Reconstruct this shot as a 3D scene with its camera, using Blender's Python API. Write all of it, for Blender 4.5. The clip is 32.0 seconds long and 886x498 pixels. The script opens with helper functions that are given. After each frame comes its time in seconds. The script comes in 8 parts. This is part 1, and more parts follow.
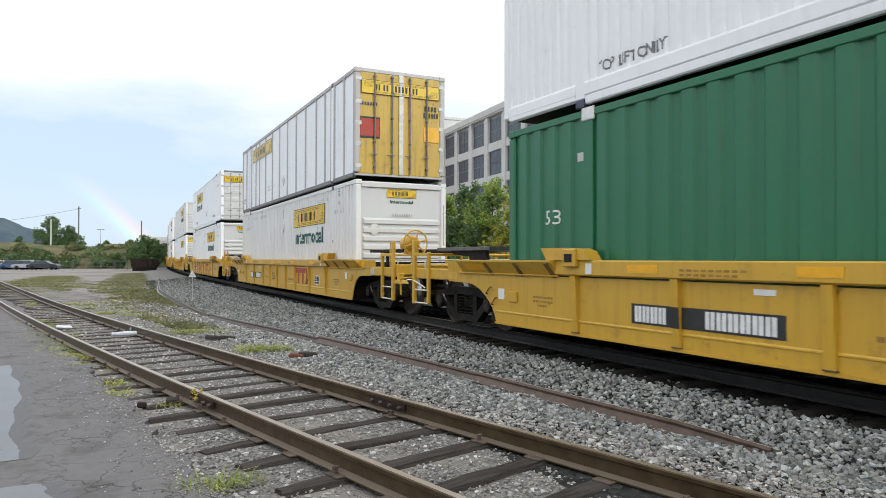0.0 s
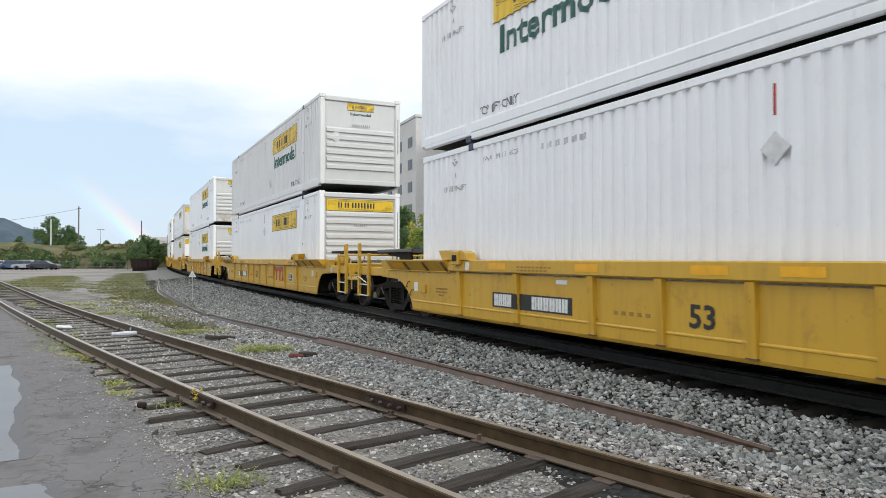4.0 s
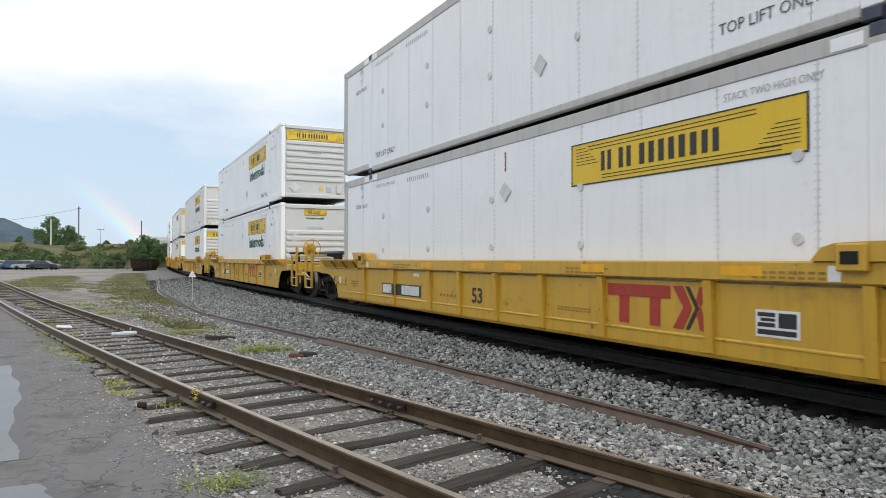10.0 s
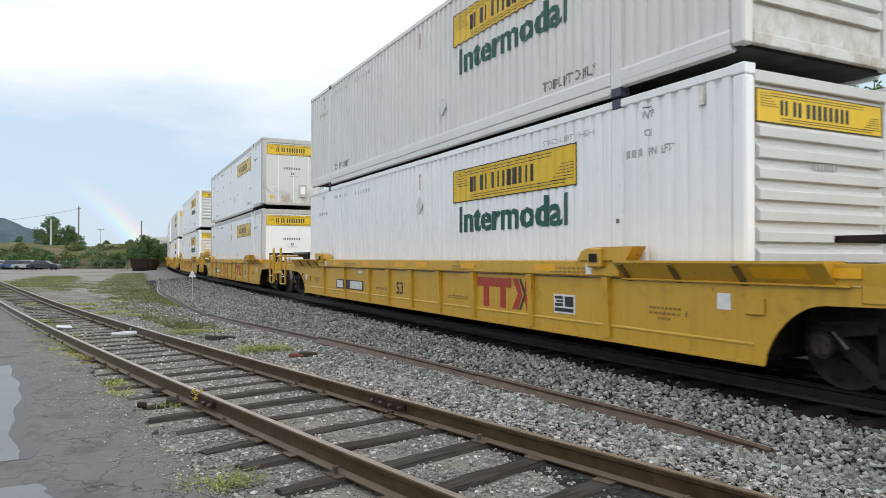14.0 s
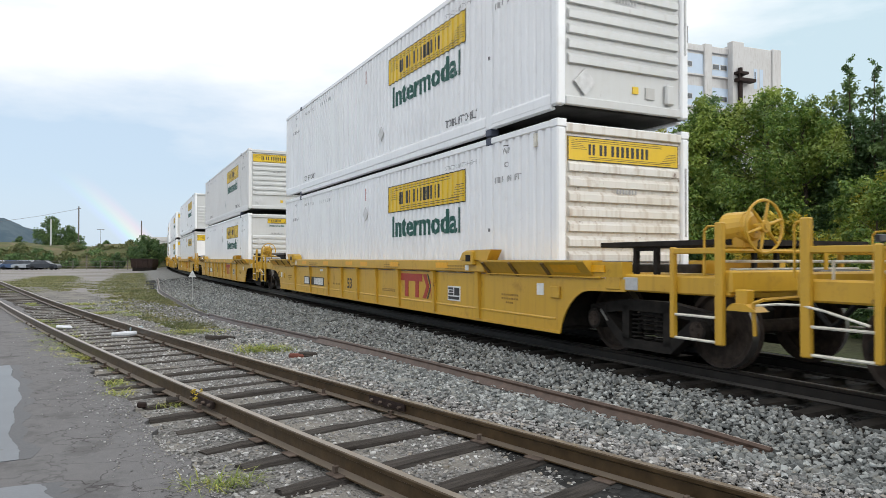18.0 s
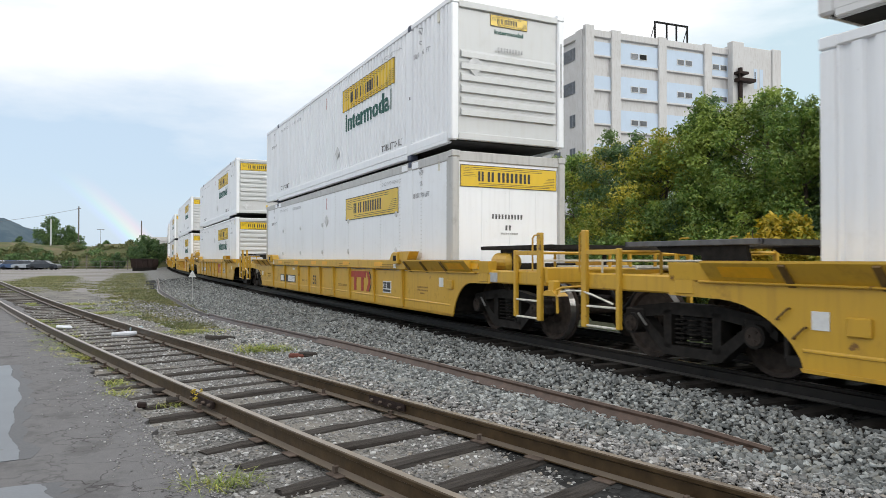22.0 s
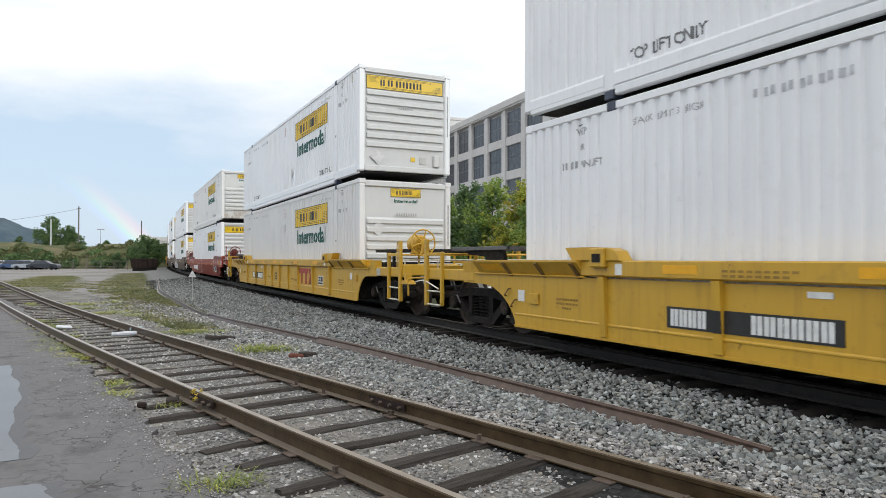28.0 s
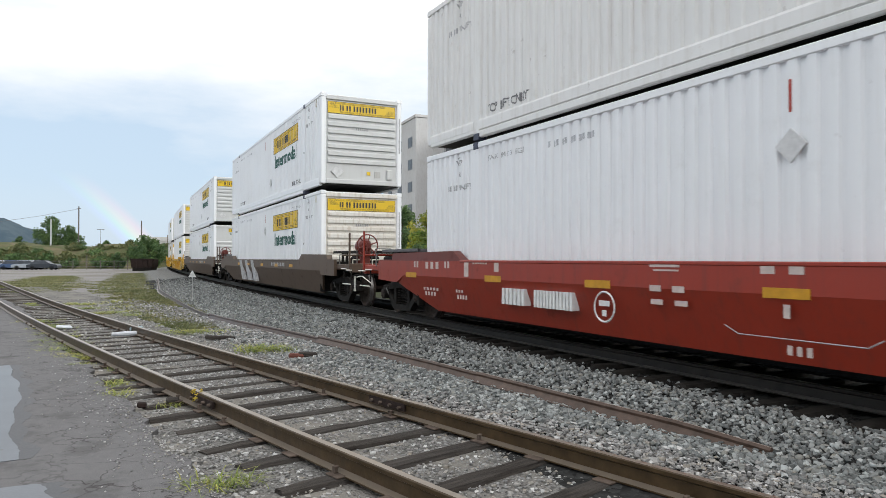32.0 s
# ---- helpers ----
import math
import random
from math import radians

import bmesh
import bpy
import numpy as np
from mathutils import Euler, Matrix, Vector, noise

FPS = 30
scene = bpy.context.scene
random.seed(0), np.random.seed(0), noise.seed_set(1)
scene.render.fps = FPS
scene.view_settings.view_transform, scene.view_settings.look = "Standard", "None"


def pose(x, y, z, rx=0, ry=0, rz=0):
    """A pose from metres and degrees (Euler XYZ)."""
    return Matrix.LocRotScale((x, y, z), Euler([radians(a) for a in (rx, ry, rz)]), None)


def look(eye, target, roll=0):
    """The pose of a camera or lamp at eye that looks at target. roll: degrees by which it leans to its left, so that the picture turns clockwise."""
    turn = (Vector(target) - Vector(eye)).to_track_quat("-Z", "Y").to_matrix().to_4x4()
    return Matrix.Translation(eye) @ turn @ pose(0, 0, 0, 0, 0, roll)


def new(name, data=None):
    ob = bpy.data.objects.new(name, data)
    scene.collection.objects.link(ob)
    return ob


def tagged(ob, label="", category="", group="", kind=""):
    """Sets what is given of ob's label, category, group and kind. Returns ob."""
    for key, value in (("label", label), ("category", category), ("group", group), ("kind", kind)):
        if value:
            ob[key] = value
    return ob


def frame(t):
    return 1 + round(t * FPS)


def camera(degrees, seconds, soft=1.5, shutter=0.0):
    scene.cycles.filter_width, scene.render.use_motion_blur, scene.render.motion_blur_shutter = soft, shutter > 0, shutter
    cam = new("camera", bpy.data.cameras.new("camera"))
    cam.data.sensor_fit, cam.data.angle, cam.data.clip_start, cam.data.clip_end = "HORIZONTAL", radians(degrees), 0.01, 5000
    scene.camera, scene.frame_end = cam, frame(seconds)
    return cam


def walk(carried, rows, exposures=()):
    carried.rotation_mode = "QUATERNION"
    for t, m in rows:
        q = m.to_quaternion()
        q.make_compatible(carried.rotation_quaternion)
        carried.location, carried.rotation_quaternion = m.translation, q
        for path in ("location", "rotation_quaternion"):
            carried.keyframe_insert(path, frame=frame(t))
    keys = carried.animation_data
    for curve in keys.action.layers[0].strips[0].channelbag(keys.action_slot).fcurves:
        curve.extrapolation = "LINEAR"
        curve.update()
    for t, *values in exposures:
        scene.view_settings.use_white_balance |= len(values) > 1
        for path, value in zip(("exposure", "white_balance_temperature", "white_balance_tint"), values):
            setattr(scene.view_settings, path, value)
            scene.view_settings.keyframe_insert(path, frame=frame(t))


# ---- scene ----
# ---- camera: stands still beside a siding, 1.65 m above the asphalt ----
cam = camera(65.14, 32.0, soft=0.65, shutter=0.07)
EYE = (0.0, 0.0, 1.65)
AIM = (0.0, 10.0, 1.65 + 10.0 * math.tan(0.01481))
walk(cam, [(0.0, look(EYE, AIM, 0.117)), (32.0, look(EYE, AIM, 0.117))],
     exposures=[(0.0, 0.14), (3.0, 0.12), (6.0, 0.04), (9.0, 0.0), (32.0, 0.0)])

# ---- world: bright broken overcast, low sun behind the camera, a faint rainbow opposite it ----
SUN_AZ, SUN_EL = radians(123.0), radians(25.0)
TO_SUN = Vector((math.sin(SUN_AZ) * math.cos(SUN_EL), math.cos(SUN_AZ) * math.cos(SUN_EL), math.sin(SUN_EL)))


def build_world():
    world = bpy.data.worlds.new("sky")
    scene.world = world
    world.use_nodes = True
    nt = world.node_tree
    nt.nodes.clear()
    N, L = nt.nodes.new, nt.links.new
    out, bg = N("ShaderNodeOutputWorld"), N("ShaderNodeBackground")
    L(bg.outputs[0], out.inputs[0])
    co = N("ShaderNodeTexCoord")
    sep = N("ShaderNodeSeparateXYZ")
    L(co.outputs["Generated"], sep.inputs[0])
    sky = N("ShaderNodeTexSky")
    sky.sky_type, sky.sun_disc = "NISHITA", False
    sky.sun_elevation, sky.sun_rotation = SUN_EL, SUN_AZ
    sky.air_density, sky.dust_density, sky.ozone_density = 1.0, 1.5, 1.0
    dim = N("ShaderNodeVectorMath")
    dim.operation = "SCALE"
    dim.inputs["Scale"].default_value = 0.10
    L(sky.outputs[0], dim.inputs[0])
    # thin veil that lightens the blue
    veil = N("ShaderNodeMix")
    veil.data_type = "RGBA"
    veil.inputs[0].default_value = 0.8
    L(dim.outputs[0], veil.inputs[6])
    tint = N("ShaderNodeMix")
    tint.data_type = "RGBA"
    tint.inputs[6].default_value, tint.inputs[7].default_value = (0.66, 0.82, 1.0, 1), (0.74, 0.93, 1.02, 1)
    across = N("ShaderNodeMapRange")
    across.inputs[1].default_value, across.inputs[2].default_value = -0.25, 0.3
    L(sep.outputs[0], across.inputs[0])
    L(across.outputs[0], tint.inputs[0])
    L(tint.outputs[2], veil.inputs[7])
    # clouds: stretched noise, thick overhead, thinning towards the horizon on the far left
    mp = N("ShaderNodeMapping")
    mp.inputs["Scale"].default_value = (1.4, 1.4, 5.0)
    L(co.outputs["Generated"], mp.inputs[0])
    nz = N("ShaderNodeTexNoise")
    nz.inputs["Scale"].default_value, nz.inputs["Detail"].default_value, nz.inputs["Roughness"].default_value = 1.9, 6, 0.55
    L(mp.outputs[0], nz.inputs["Vector"])

    def m(op, a, b=None, clamp=False):
        n = N("ShaderNodeMath")
        n.operation, n.use_clamp = op, clamp
        for i, x in enumerate((a, b)):
            if x is None:
                continue
            if isinstance(x, (int, float)):
                n.inputs[i].default_value = x
            else:
                L(x, n.inputs[i])
        return n.outputs[0]

    lift = m("MULTIPLY", sep.outputs[2], 6.8)
    side = m("MULTIPLY", sep.outputs[0], 0.95)
    mask = m("ADD", m("ADD", lift, side), m("MULTIPLY", nz.outputs[0], 3.0))
    # thinner again on the right, where pale blue shows through
    thin = m("MULTIPLY", m("MAXIMUM", m("SUBTRACT", sep.outputs[0], 0.12), 0.0), 6.0)
    mask = m("SUBTRACT", m("SUBTRACT", mask, thin), 2.15, True)
    haze = m("MULTIPLY", m("SUBTRACT", 0.10, sep.outputs[2]), 3.0, True)
    mask = m("MAXIMUM", mask, haze)
    clouds = N("ShaderNodeMix")
    clouds.data_type = "RGBA"
    L(mask, clouds.inputs[0])
    L(veil.outputs[2], clouds.inputs[6])
    glow = N("ShaderNodeMix")
    glow.data_type = "RGBA"
    L(m("MULTIPLY", m("SUBTRACT", sep.outputs[2], 0.05), 3.2, True), glow.inputs[0])
    glow.inputs[6].default_value = (0.86, 0.93, 1.0, 1)
    glow.inputs[7].default_value = (1.27, 1.28, 1.30, 1)
    # the cloud cover brightens towards the sun, behind the camera
    near = N("ShaderNodeVectorMath")
    near.operation = "DOT_PRODUCT"
    L(co.outputs["Generated"], near.inputs[0])
    near.inputs[1].default_value = TO_SUN
    warm = N("ShaderNodeVectorMath")
    warm.operation = "SCALE"
    L(glow.outputs[2], warm.inputs[0])
    L(m("ADD", m("MULTIPLY", m("MAXIMUM", near.outputs["Value"], 0.0), 0.55), 0.93), warm.inputs["Scale"])
    L(warm.outputs[0], clouds.inputs[7])
    # rainbow: a ring about 41 degrees round the point opposite the sun
    dot = N("ShaderNodeVectorMath")
    dot.operation = "DOT_PRODUCT"
    L(co.outputs["Generated"], dot.inputs[0])
    dot.inputs[1].default_value = -TO_SUN
    ramp = N("ShaderNodeValToRGB")
    mr = N("ShaderNodeMapRange")
    mr.inputs[1].default_value, mr.inputs[2].default_value = math.cos(radians(42.7)), math.cos(radians(40.6))
    L(dot.outputs["Value"], mr.inputs[0])
    L(mr.outputs[0], ramp.inputs[0])
    cr = ramp.color_ramp
    stops = ((0.0, (0, 0, 0)), (0.25, (.16, .02, 0)), (0.45, (.15, .10, 0)), (0.62, (.03, .12, .03)), (0.8, (.02, .03, .12)), (1.0, (0, 0, 0)))
    cr.elements[0].position, cr.elements[1].position = 0.0, 1.0
    for p, c in stops[1:-1]:
        cr.elements.new(p)
    for e, (p, c) in zip(cr.elements, stops):
        e.position, e.color = p, (*c, 1)
    fade = m("SUBTRACT", 1.0, m("MULTIPLY", sep.outputs[2], 9.0), True)
    bow = N("ShaderNodeVectorMath")
    bow.operation = "SCALE"
    L(ramp.outputs[0], bow.inputs[0])
    L(m("MULTIPLY", fade, 1.8), bow.inputs["Scale"])
    add = N("ShaderNodeVectorMath")
    L(clouds.outputs[2], add.inputs[0])
    L(bow.outputs[0], add.inputs[1])
    L(add.outputs[0], bg.inputs[0])
    bg.inputs[1].default_value = 1.0


build_world()
sun = new("sun", bpy.data.lights.new("sun", "SUN"))
sun.data.energy, sun.data.angle, sun.data.color = 1.0, radians(16), (1.0, 0.975, 0.935)
sun.matrix_basis = look((0, 0, 40), Vector((0, 0, 40)) - TO_SUN)


# ---- materials ----
def node_mat(name):
    mat = bpy.data.materials.new(name)
    mat.use_nodes = True
    nt = mat.node_tree
    bsdf = nt.nodes["Principled BSDF"]
    return mat, nt, bsdf


def coords(nt, scale=(1, 1, 1), shift=True, world=False):
    """Object (or world) coordinates, shifted by the object's random number so that repeats differ."""
    N, L = nt.nodes.new, nt.links.new
    mp = N("ShaderNodeMapping")
    mp.inputs["Scale"].default_value = scale
    if world:
        L(N("ShaderNodeNewGeometry").outputs["Position"], mp.inputs[0])
    else:
        L(N("ShaderNodeTexCoord").outputs["Object"], mp.inputs[0])
    if shift and not world:
        info = N("ShaderNodeObjectInfo")
        mul = N("ShaderNodeMath")
        mul.operation = "MULTIPLY"
        mul.inputs[1].default_value = 37.0
        L(info.outputs["Random"], mul.inputs[0])
        L(mul.outputs[0], mp.inputs["Location"])
    return mp.outputs[0]


def noise_fac(nt, vec, scale, detail=4, lo=0.35, hi=0.65, rough=0.55):
    N, L = nt.nodes.new, nt.links.new
    n = N("ShaderNodeTexNoise")
    n.inputs["Scale"].default_value, n.inputs["Detail"].default_value, n.inputs["Roughness"].default_value = scale, detail, rough
    L(vec, n.inputs["Vector"])
    r = N("ShaderNodeMapRange")
    r.inputs[1].default_value, r.inputs[2].default_value = lo, hi
    L(n.outputs[0], r.inputs[0])
    return r.outputs[0]


def mixed(nt, fac, a, b):
    N, L = nt.nodes.new, nt.links.new
    n = N("ShaderNodeMix")
    n.data_type = "RGBA"
    for i, x in ((0, fac), (6, a), (7, b)):
        if isinstance(x, tuple):
            n.inputs[i].default_value = (*x, 1)
        elif isinstance(x, (int, float)):
            n.inputs[i].default_value = x
        else:
            L(x, n.inputs[i])
    return n.outputs[2]


def times(nt, a, b):
    n = nt.nodes.new("ShaderNodeMath")
    n.operation = "MULTIPLY"
    for i, x in enumerate((a, b)):
        if isinstance(x, (int, float)):
            n.inputs[i].default_value = x
        else:
            nt.links.new(x, n.inputs[i])
    return n.outputs[0]


def bump(nt, bsdf, height, strength, distance):
    b = nt.nodes.new("ShaderNodeBump")
    b.inputs["Strength"].default_value, b.inputs["Distance"].default_value = strength, distance
    nt.links.new(height, b.inputs["Height"])
    nt.links.new(b.outputs[0], bsdf.inputs["Normal"])


def paint(name, col, dirt=(0.18, 0.16, 0.13), amount=0.35, rough=0.45, streak=0.5, fade=None, rust=0.0, grain=0.25):
    """Weathered paint: broad fading, vertical dirt streaks, small chips of rust, slight orange peel."""
    mat, nt, bsdf = node_mat(name)
    L = nt.links.new
    broad = noise_fac(nt, coords(nt), 0.55, 5, 0.35, 0.7)
    c = mixed(nt, times(nt, broad, 0.55), col, fade or tuple(x * 0.9 for x in col))
    run = noise_fac(nt, coords(nt, (5.0, 5.0, 0.35)), 2.2, 6, 0.5, 0.78)
    c = mixed(nt, times(nt, run, amount * streak), c, dirt)
    spot = noise_fac(nt, coords(nt), 3.1, 8, 0.56, 0.8, 0.7)
    c = mixed(nt, times(nt, spot, amount), c, dirt)
    if rust:
        chip = noise_fac(nt, coords(nt, (1, 1, 0.6)), 7.0, 6, 0.66, 0.70, 0.65)
        c = mixed(nt, times(nt, chip, rust), c, (0.13, 0.055, 0.025))
    L(c, bsdf.inputs["Base Color"])
    fine = noise_fac(nt, coords(nt), 45.0, 3, 0.3, 0.7)
    r = nt.nodes.new("ShaderNodeMapRange")
    r.inputs[3].default_value, r.inputs[4].default_value = rough - 0.08, rough + 0.2
    L(spot, r.inputs[0])
    L(r.outputs[0], bsdf.inputs["Roughness"])
    dent = noise_fac(nt, coords(nt), 1.3, 2, 0.3, 0.7)
    s = nt.nodes.new("ShaderNodeMath")
    L(times(nt, fine, 0.05), s.inputs[0])
    L(dent, s.inputs[1])
    bump(nt, bsdf, s.outputs[0], grain, 0.012)
    return mat


def plain(name, col, rough=0.6, metal=0.0, vary=0.25, scale=9.0):
    mat, nt, bsdf = node_mat(name)
    bsdf.inputs["Specular IOR Level"].default_value = 0.5 if rough < 0.7 else 0.2
    f = noise_fac(nt, coords(nt), scale, 5, 0.3, 0.72, 0.6)
    nt.links.new(mixed(nt, f, tuple(x * (1 - vary) for x in col), tuple(min(1, x * (1 + vary)) for x in col)), bsdf.inputs["Base Color"])
    bsdf.inputs["Roughness"].default_value, bsdf.inputs["Metallic"].default_value = rough, metal
    bump(nt, bsdf, f, 0.2, 0.01)
    return mat


M = {}
M["white"] = paint("white_paint", (0.88, 0.89, 0.905), (0.46, 0.44, 0.41), 0.17, 0.42, 0.75, rust=0.10)
M["grey_white"] = paint("aged_white_paint", (0.745, 0.738, 0.728), (0.42, 0.40, 0.37), 0.22, 0.5, 0.8)
M["cream"] = paint("yellowed_white_paint", (0.82, 0.815, 0.80), (0.44, 0.38, 0.30), 0.28, 0.5, 0.9, rust=0.25)
M["alu"] = paint("dull_aluminium_trim", (0.50, 0.49, 0.47), (0.2, 0.18, 0.15), 0.5, 0.5, 0.8)
M["worn_post"] = paint("weathered_post", (0.47, 0.445, 0.43), (0.16, 0.12, 0.10), 0.5, 0.55, 0.9, rust=0.5)
M["lower_rail"] = paint("grimy_lower_rail", (0.19, 0.18, 0.17), (0.06, 0.05, 0.045), 0.6, 0.6, 0.6, rust=0.4)
# ends face the sun: their white is darkened in colour to offset it
M["white_end"] = paint("toned_down_end_paint", (0.60, 0.605, 0.60), (0.42, 0.36, 0.27), 0.20, 0.45, 0.7, rust=0.12)
M["white_stained"] = paint("rust_stained_paint", (0.72, 0.70, 0.66), (0.33, 0.21, 0.11), 0.6, 0.5, 1.0, fade=(0.62, 0.55, 0.45), rust=0.8)


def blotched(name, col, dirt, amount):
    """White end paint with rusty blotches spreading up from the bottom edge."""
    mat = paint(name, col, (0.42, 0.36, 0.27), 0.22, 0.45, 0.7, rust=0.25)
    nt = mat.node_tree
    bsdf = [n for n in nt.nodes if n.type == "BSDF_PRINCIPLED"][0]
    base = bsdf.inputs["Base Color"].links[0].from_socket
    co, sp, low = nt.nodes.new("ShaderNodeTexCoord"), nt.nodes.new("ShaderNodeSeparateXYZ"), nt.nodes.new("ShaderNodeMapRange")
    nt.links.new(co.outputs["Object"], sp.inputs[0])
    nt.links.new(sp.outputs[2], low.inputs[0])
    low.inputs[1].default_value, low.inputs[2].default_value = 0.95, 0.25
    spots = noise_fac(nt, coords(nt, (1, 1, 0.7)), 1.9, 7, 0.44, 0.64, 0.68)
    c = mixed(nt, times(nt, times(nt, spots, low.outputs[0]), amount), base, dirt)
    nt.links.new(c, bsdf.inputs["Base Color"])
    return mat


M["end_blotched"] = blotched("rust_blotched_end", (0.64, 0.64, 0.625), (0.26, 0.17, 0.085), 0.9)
M["white_dirty"] = paint("scuffed_white_paint", (0.88, 0.89, 0.91), (0.45, 0.43, 0.42), 0.36, 0.42, 0.8, rust=0.15)
M["post"] = plain("dark_grey_trim", (0.17, 0.165, 0.165), 0.55)
M["green"] = paint("green_paint", (0.020, 0.148, 0.066), (0.05, 0.09, 0.06), 0.45, 0.42, 0.5)
M["yellow"] = paint("yellow_paint", (0.60, 0.355, 0.034), (0.19, 0.10, 0.03), 0.56, 0.45, 0.48, fade=(0.53, 0.30, 0.03), rust=0.85)
M["yellow_door"] = paint("faded_yellow_paint", (0.56, 0.37, 0.055), (0.22, 0.14, 0.06), 0.6, 0.5, 1.0, rust=0.6)
M["red"] = paint("oxide_red_paint", (0.31, 0.032, 0.014), (0.09, 0.03, 0.022), 0.5, 0.45, 0.8)
M["maroon"] = paint("maroon_paint", (0.15, 0.024, 0.016), (0.06, 0.025, 0.02), 0.5, 0.5, 0.6)
M["brown"] = paint("faded_brown_paint", (0.105, 0.068, 0.045), (0.05, 0.036, 0.03), 0.6, 0.6, 0.8)
M["logo"] = paint("logo_yellow", (0.76, 0.50, 0.012), (0.35, 0.22, 0.03), 0.25, 0.4, 0.5)
M["logo_dark"] = plain("logo_black", (0.025, 0.024, 0.022), 0.5)
M["ink"] = plain("stencil_grey", (0.13, 0.13, 0.135), 0.7)
M["ink_mid"] = plain("weathered_stencil_grey", (0.21, 0.21, 0.215), 0.7)
M["ink_soft"] = plain("worn_stencil_grey", (0.42, 0.42, 0.425), 0.7)
M["pale_ink"] = plain("faded_stencil", (0.52, 0.53, 0.55), 0.7)
M["ink_green"] = plain("letter_green", (0.014, 0.092, 0.07), 0.5, vary=0.15)
M["ink_white"] = plain("letter_white", (0.74, 0.74, 0.72), 0.6, vary=0.12)
M["ink_pink"] = plain("worn_white_letters", (0.56, 0.46, 0.42), 0.6, vary=0.15)
# floor underside is near black: shade of the gap is put in its colour
M["under"] = plain("shaded_container_floor", (0.05, 0.047, 0.043), 0.8, 0.0, 0.35, 3.0)
M["ink_red"] = plain("letter_red", (0.385, 0.040, 0.022), 0.5, vary=0.15)
M["orange"] = plain("reflector_orange", (0.80, 0.40, 0.008), 0.35, vary=0.1)
M["amber"] = plain("reflector_amber", (0.55, 0.27, 0.01), 0.4, vary=0.15)
M["black"] = plain("black_rubber", (0.012, 0.012, 0.012), 0.7)
M["steel"] = plain("grimy_cast_steel", (0.019, 0.0165, 0.0145), 0.75, 0.0, 0.5)
M["wheel"] = plain("wheel_steel", (0.050, 0.038, 0.031), 0.72, 0.0, 0.5)
M["grate"] = plain("galvanised_grating", (0.13, 0.13, 0.132), 0.55, 0.3)
M["worn_steel"] = plain("scuffed_steel", (0.17, 0.165, 0.155), 0.6, 0.2, 0.5)
M["worn_tread"] = plain("polished_wheel_tread", (0.30, 0.29, 0.28), 0.35, 0.8, 0.2)
M["galv"] = plain("galvanised_steel", (0.5, 0.5, 0.49), 0.5, 0.4, 0.2)
M["rung"] = plain("light_rung_paint", (0.72, 0.69, 0.60), 0.5)
M["placard"] = plain("silver_placard", (0.62, 0.62, 0.62), 0.6, 0.0, 0.15)
M["navy"] = plain("dark_blue_steel", (0.055, 0.065, 0.10), 0.6)


def rail_mat(name, side, head, rusty):
    """Rusted web and foot, a head worn bright along the top."""
    mat, nt, bsdf = node_mat(name)
    f = noise_fac(nt, coords(nt, world=True), 6.0, 6, 0.3, 0.7, 0.65)
    c = mixed(nt, f, tuple(x * 0.6 for x in side), tuple(x * 1.35 for x in side))
    g = nt.nodes.new("ShaderNodeNewGeometry")
    sp = nt.nodes.new("ShaderNodeSeparateXYZ")
    nt.links.new(g.outputs["Normal"], sp.inputs[0])
    up = nt.nodes.new("ShaderNodeMapRange")
    up.inputs[1].default_value, up.inputs[2].default_value = 0.92, 0.995
    nt.links.new(sp.outputs[2], up.inputs[0])
    nt.links.new(mixed(nt, up.outputs[0], c, head), bsdf.inputs["Base Color"])
    nt.links.new(times(nt, up.outputs[0], rusty), bsdf.inputs["Metallic"])
    bsdf.inputs["Roughness"].default_value, bsdf.inputs["Specular IOR Level"].default_value = 0.36, 0.25
    bump(nt, bsdf, f, 0.3, 0.006)
    return mat


M["rail"] = rail_mat("rusty_rail", (0.066, 0.043, 0.022), (0.36, 0.31, 0.255), 0.7)
M["rail_old"] = rail_mat("red_rusted_rail", (0.088, 0.058, 0.044), (0.30, 0.25, 0.22), 0.0)
M["plate_rust"] = plain("dark_rusty_plate", (0.115, 0.087, 0.070), 0.8, 0.0, 0.4)
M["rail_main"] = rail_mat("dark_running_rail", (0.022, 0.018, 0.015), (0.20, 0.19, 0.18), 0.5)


def wood_mat():
    mat, nt, bsdf = node_mat("weathered_tie_wood")
    v = coords(nt, (1.2, 14, 14))
    f = noise_fac(nt, v, 2.0, 7, 0.3, 0.7, 0.65)
    g = noise_fac(nt, coords(nt), 1.2, 3, 0.35, 0.7)
    c = mixed(nt, f, (0.016, 0.0135, 0.012), (0.085, 0.073, 0.063))
    nt.links.new(mixed(nt, times(nt, g, 0.4), c, (0.10, 0.092, 0.085)), bsdf.inputs["Base Color"])
    bsdf.inputs["Roughness"].default_value, bsdf.inputs["Specular IOR Level"].default_value = 0.85, 0.15
    bump(nt, bsdf, f, 0.8, 0.02)
    return mat


M["tie"] = wood_mat()
# main line ties are close to black, the siding's are paler
M["tie_dark"] = plain("near_black_tie_wood", (0.024, 0.021, 0.018), 0.8, 0.0, 0.5, 5.0)


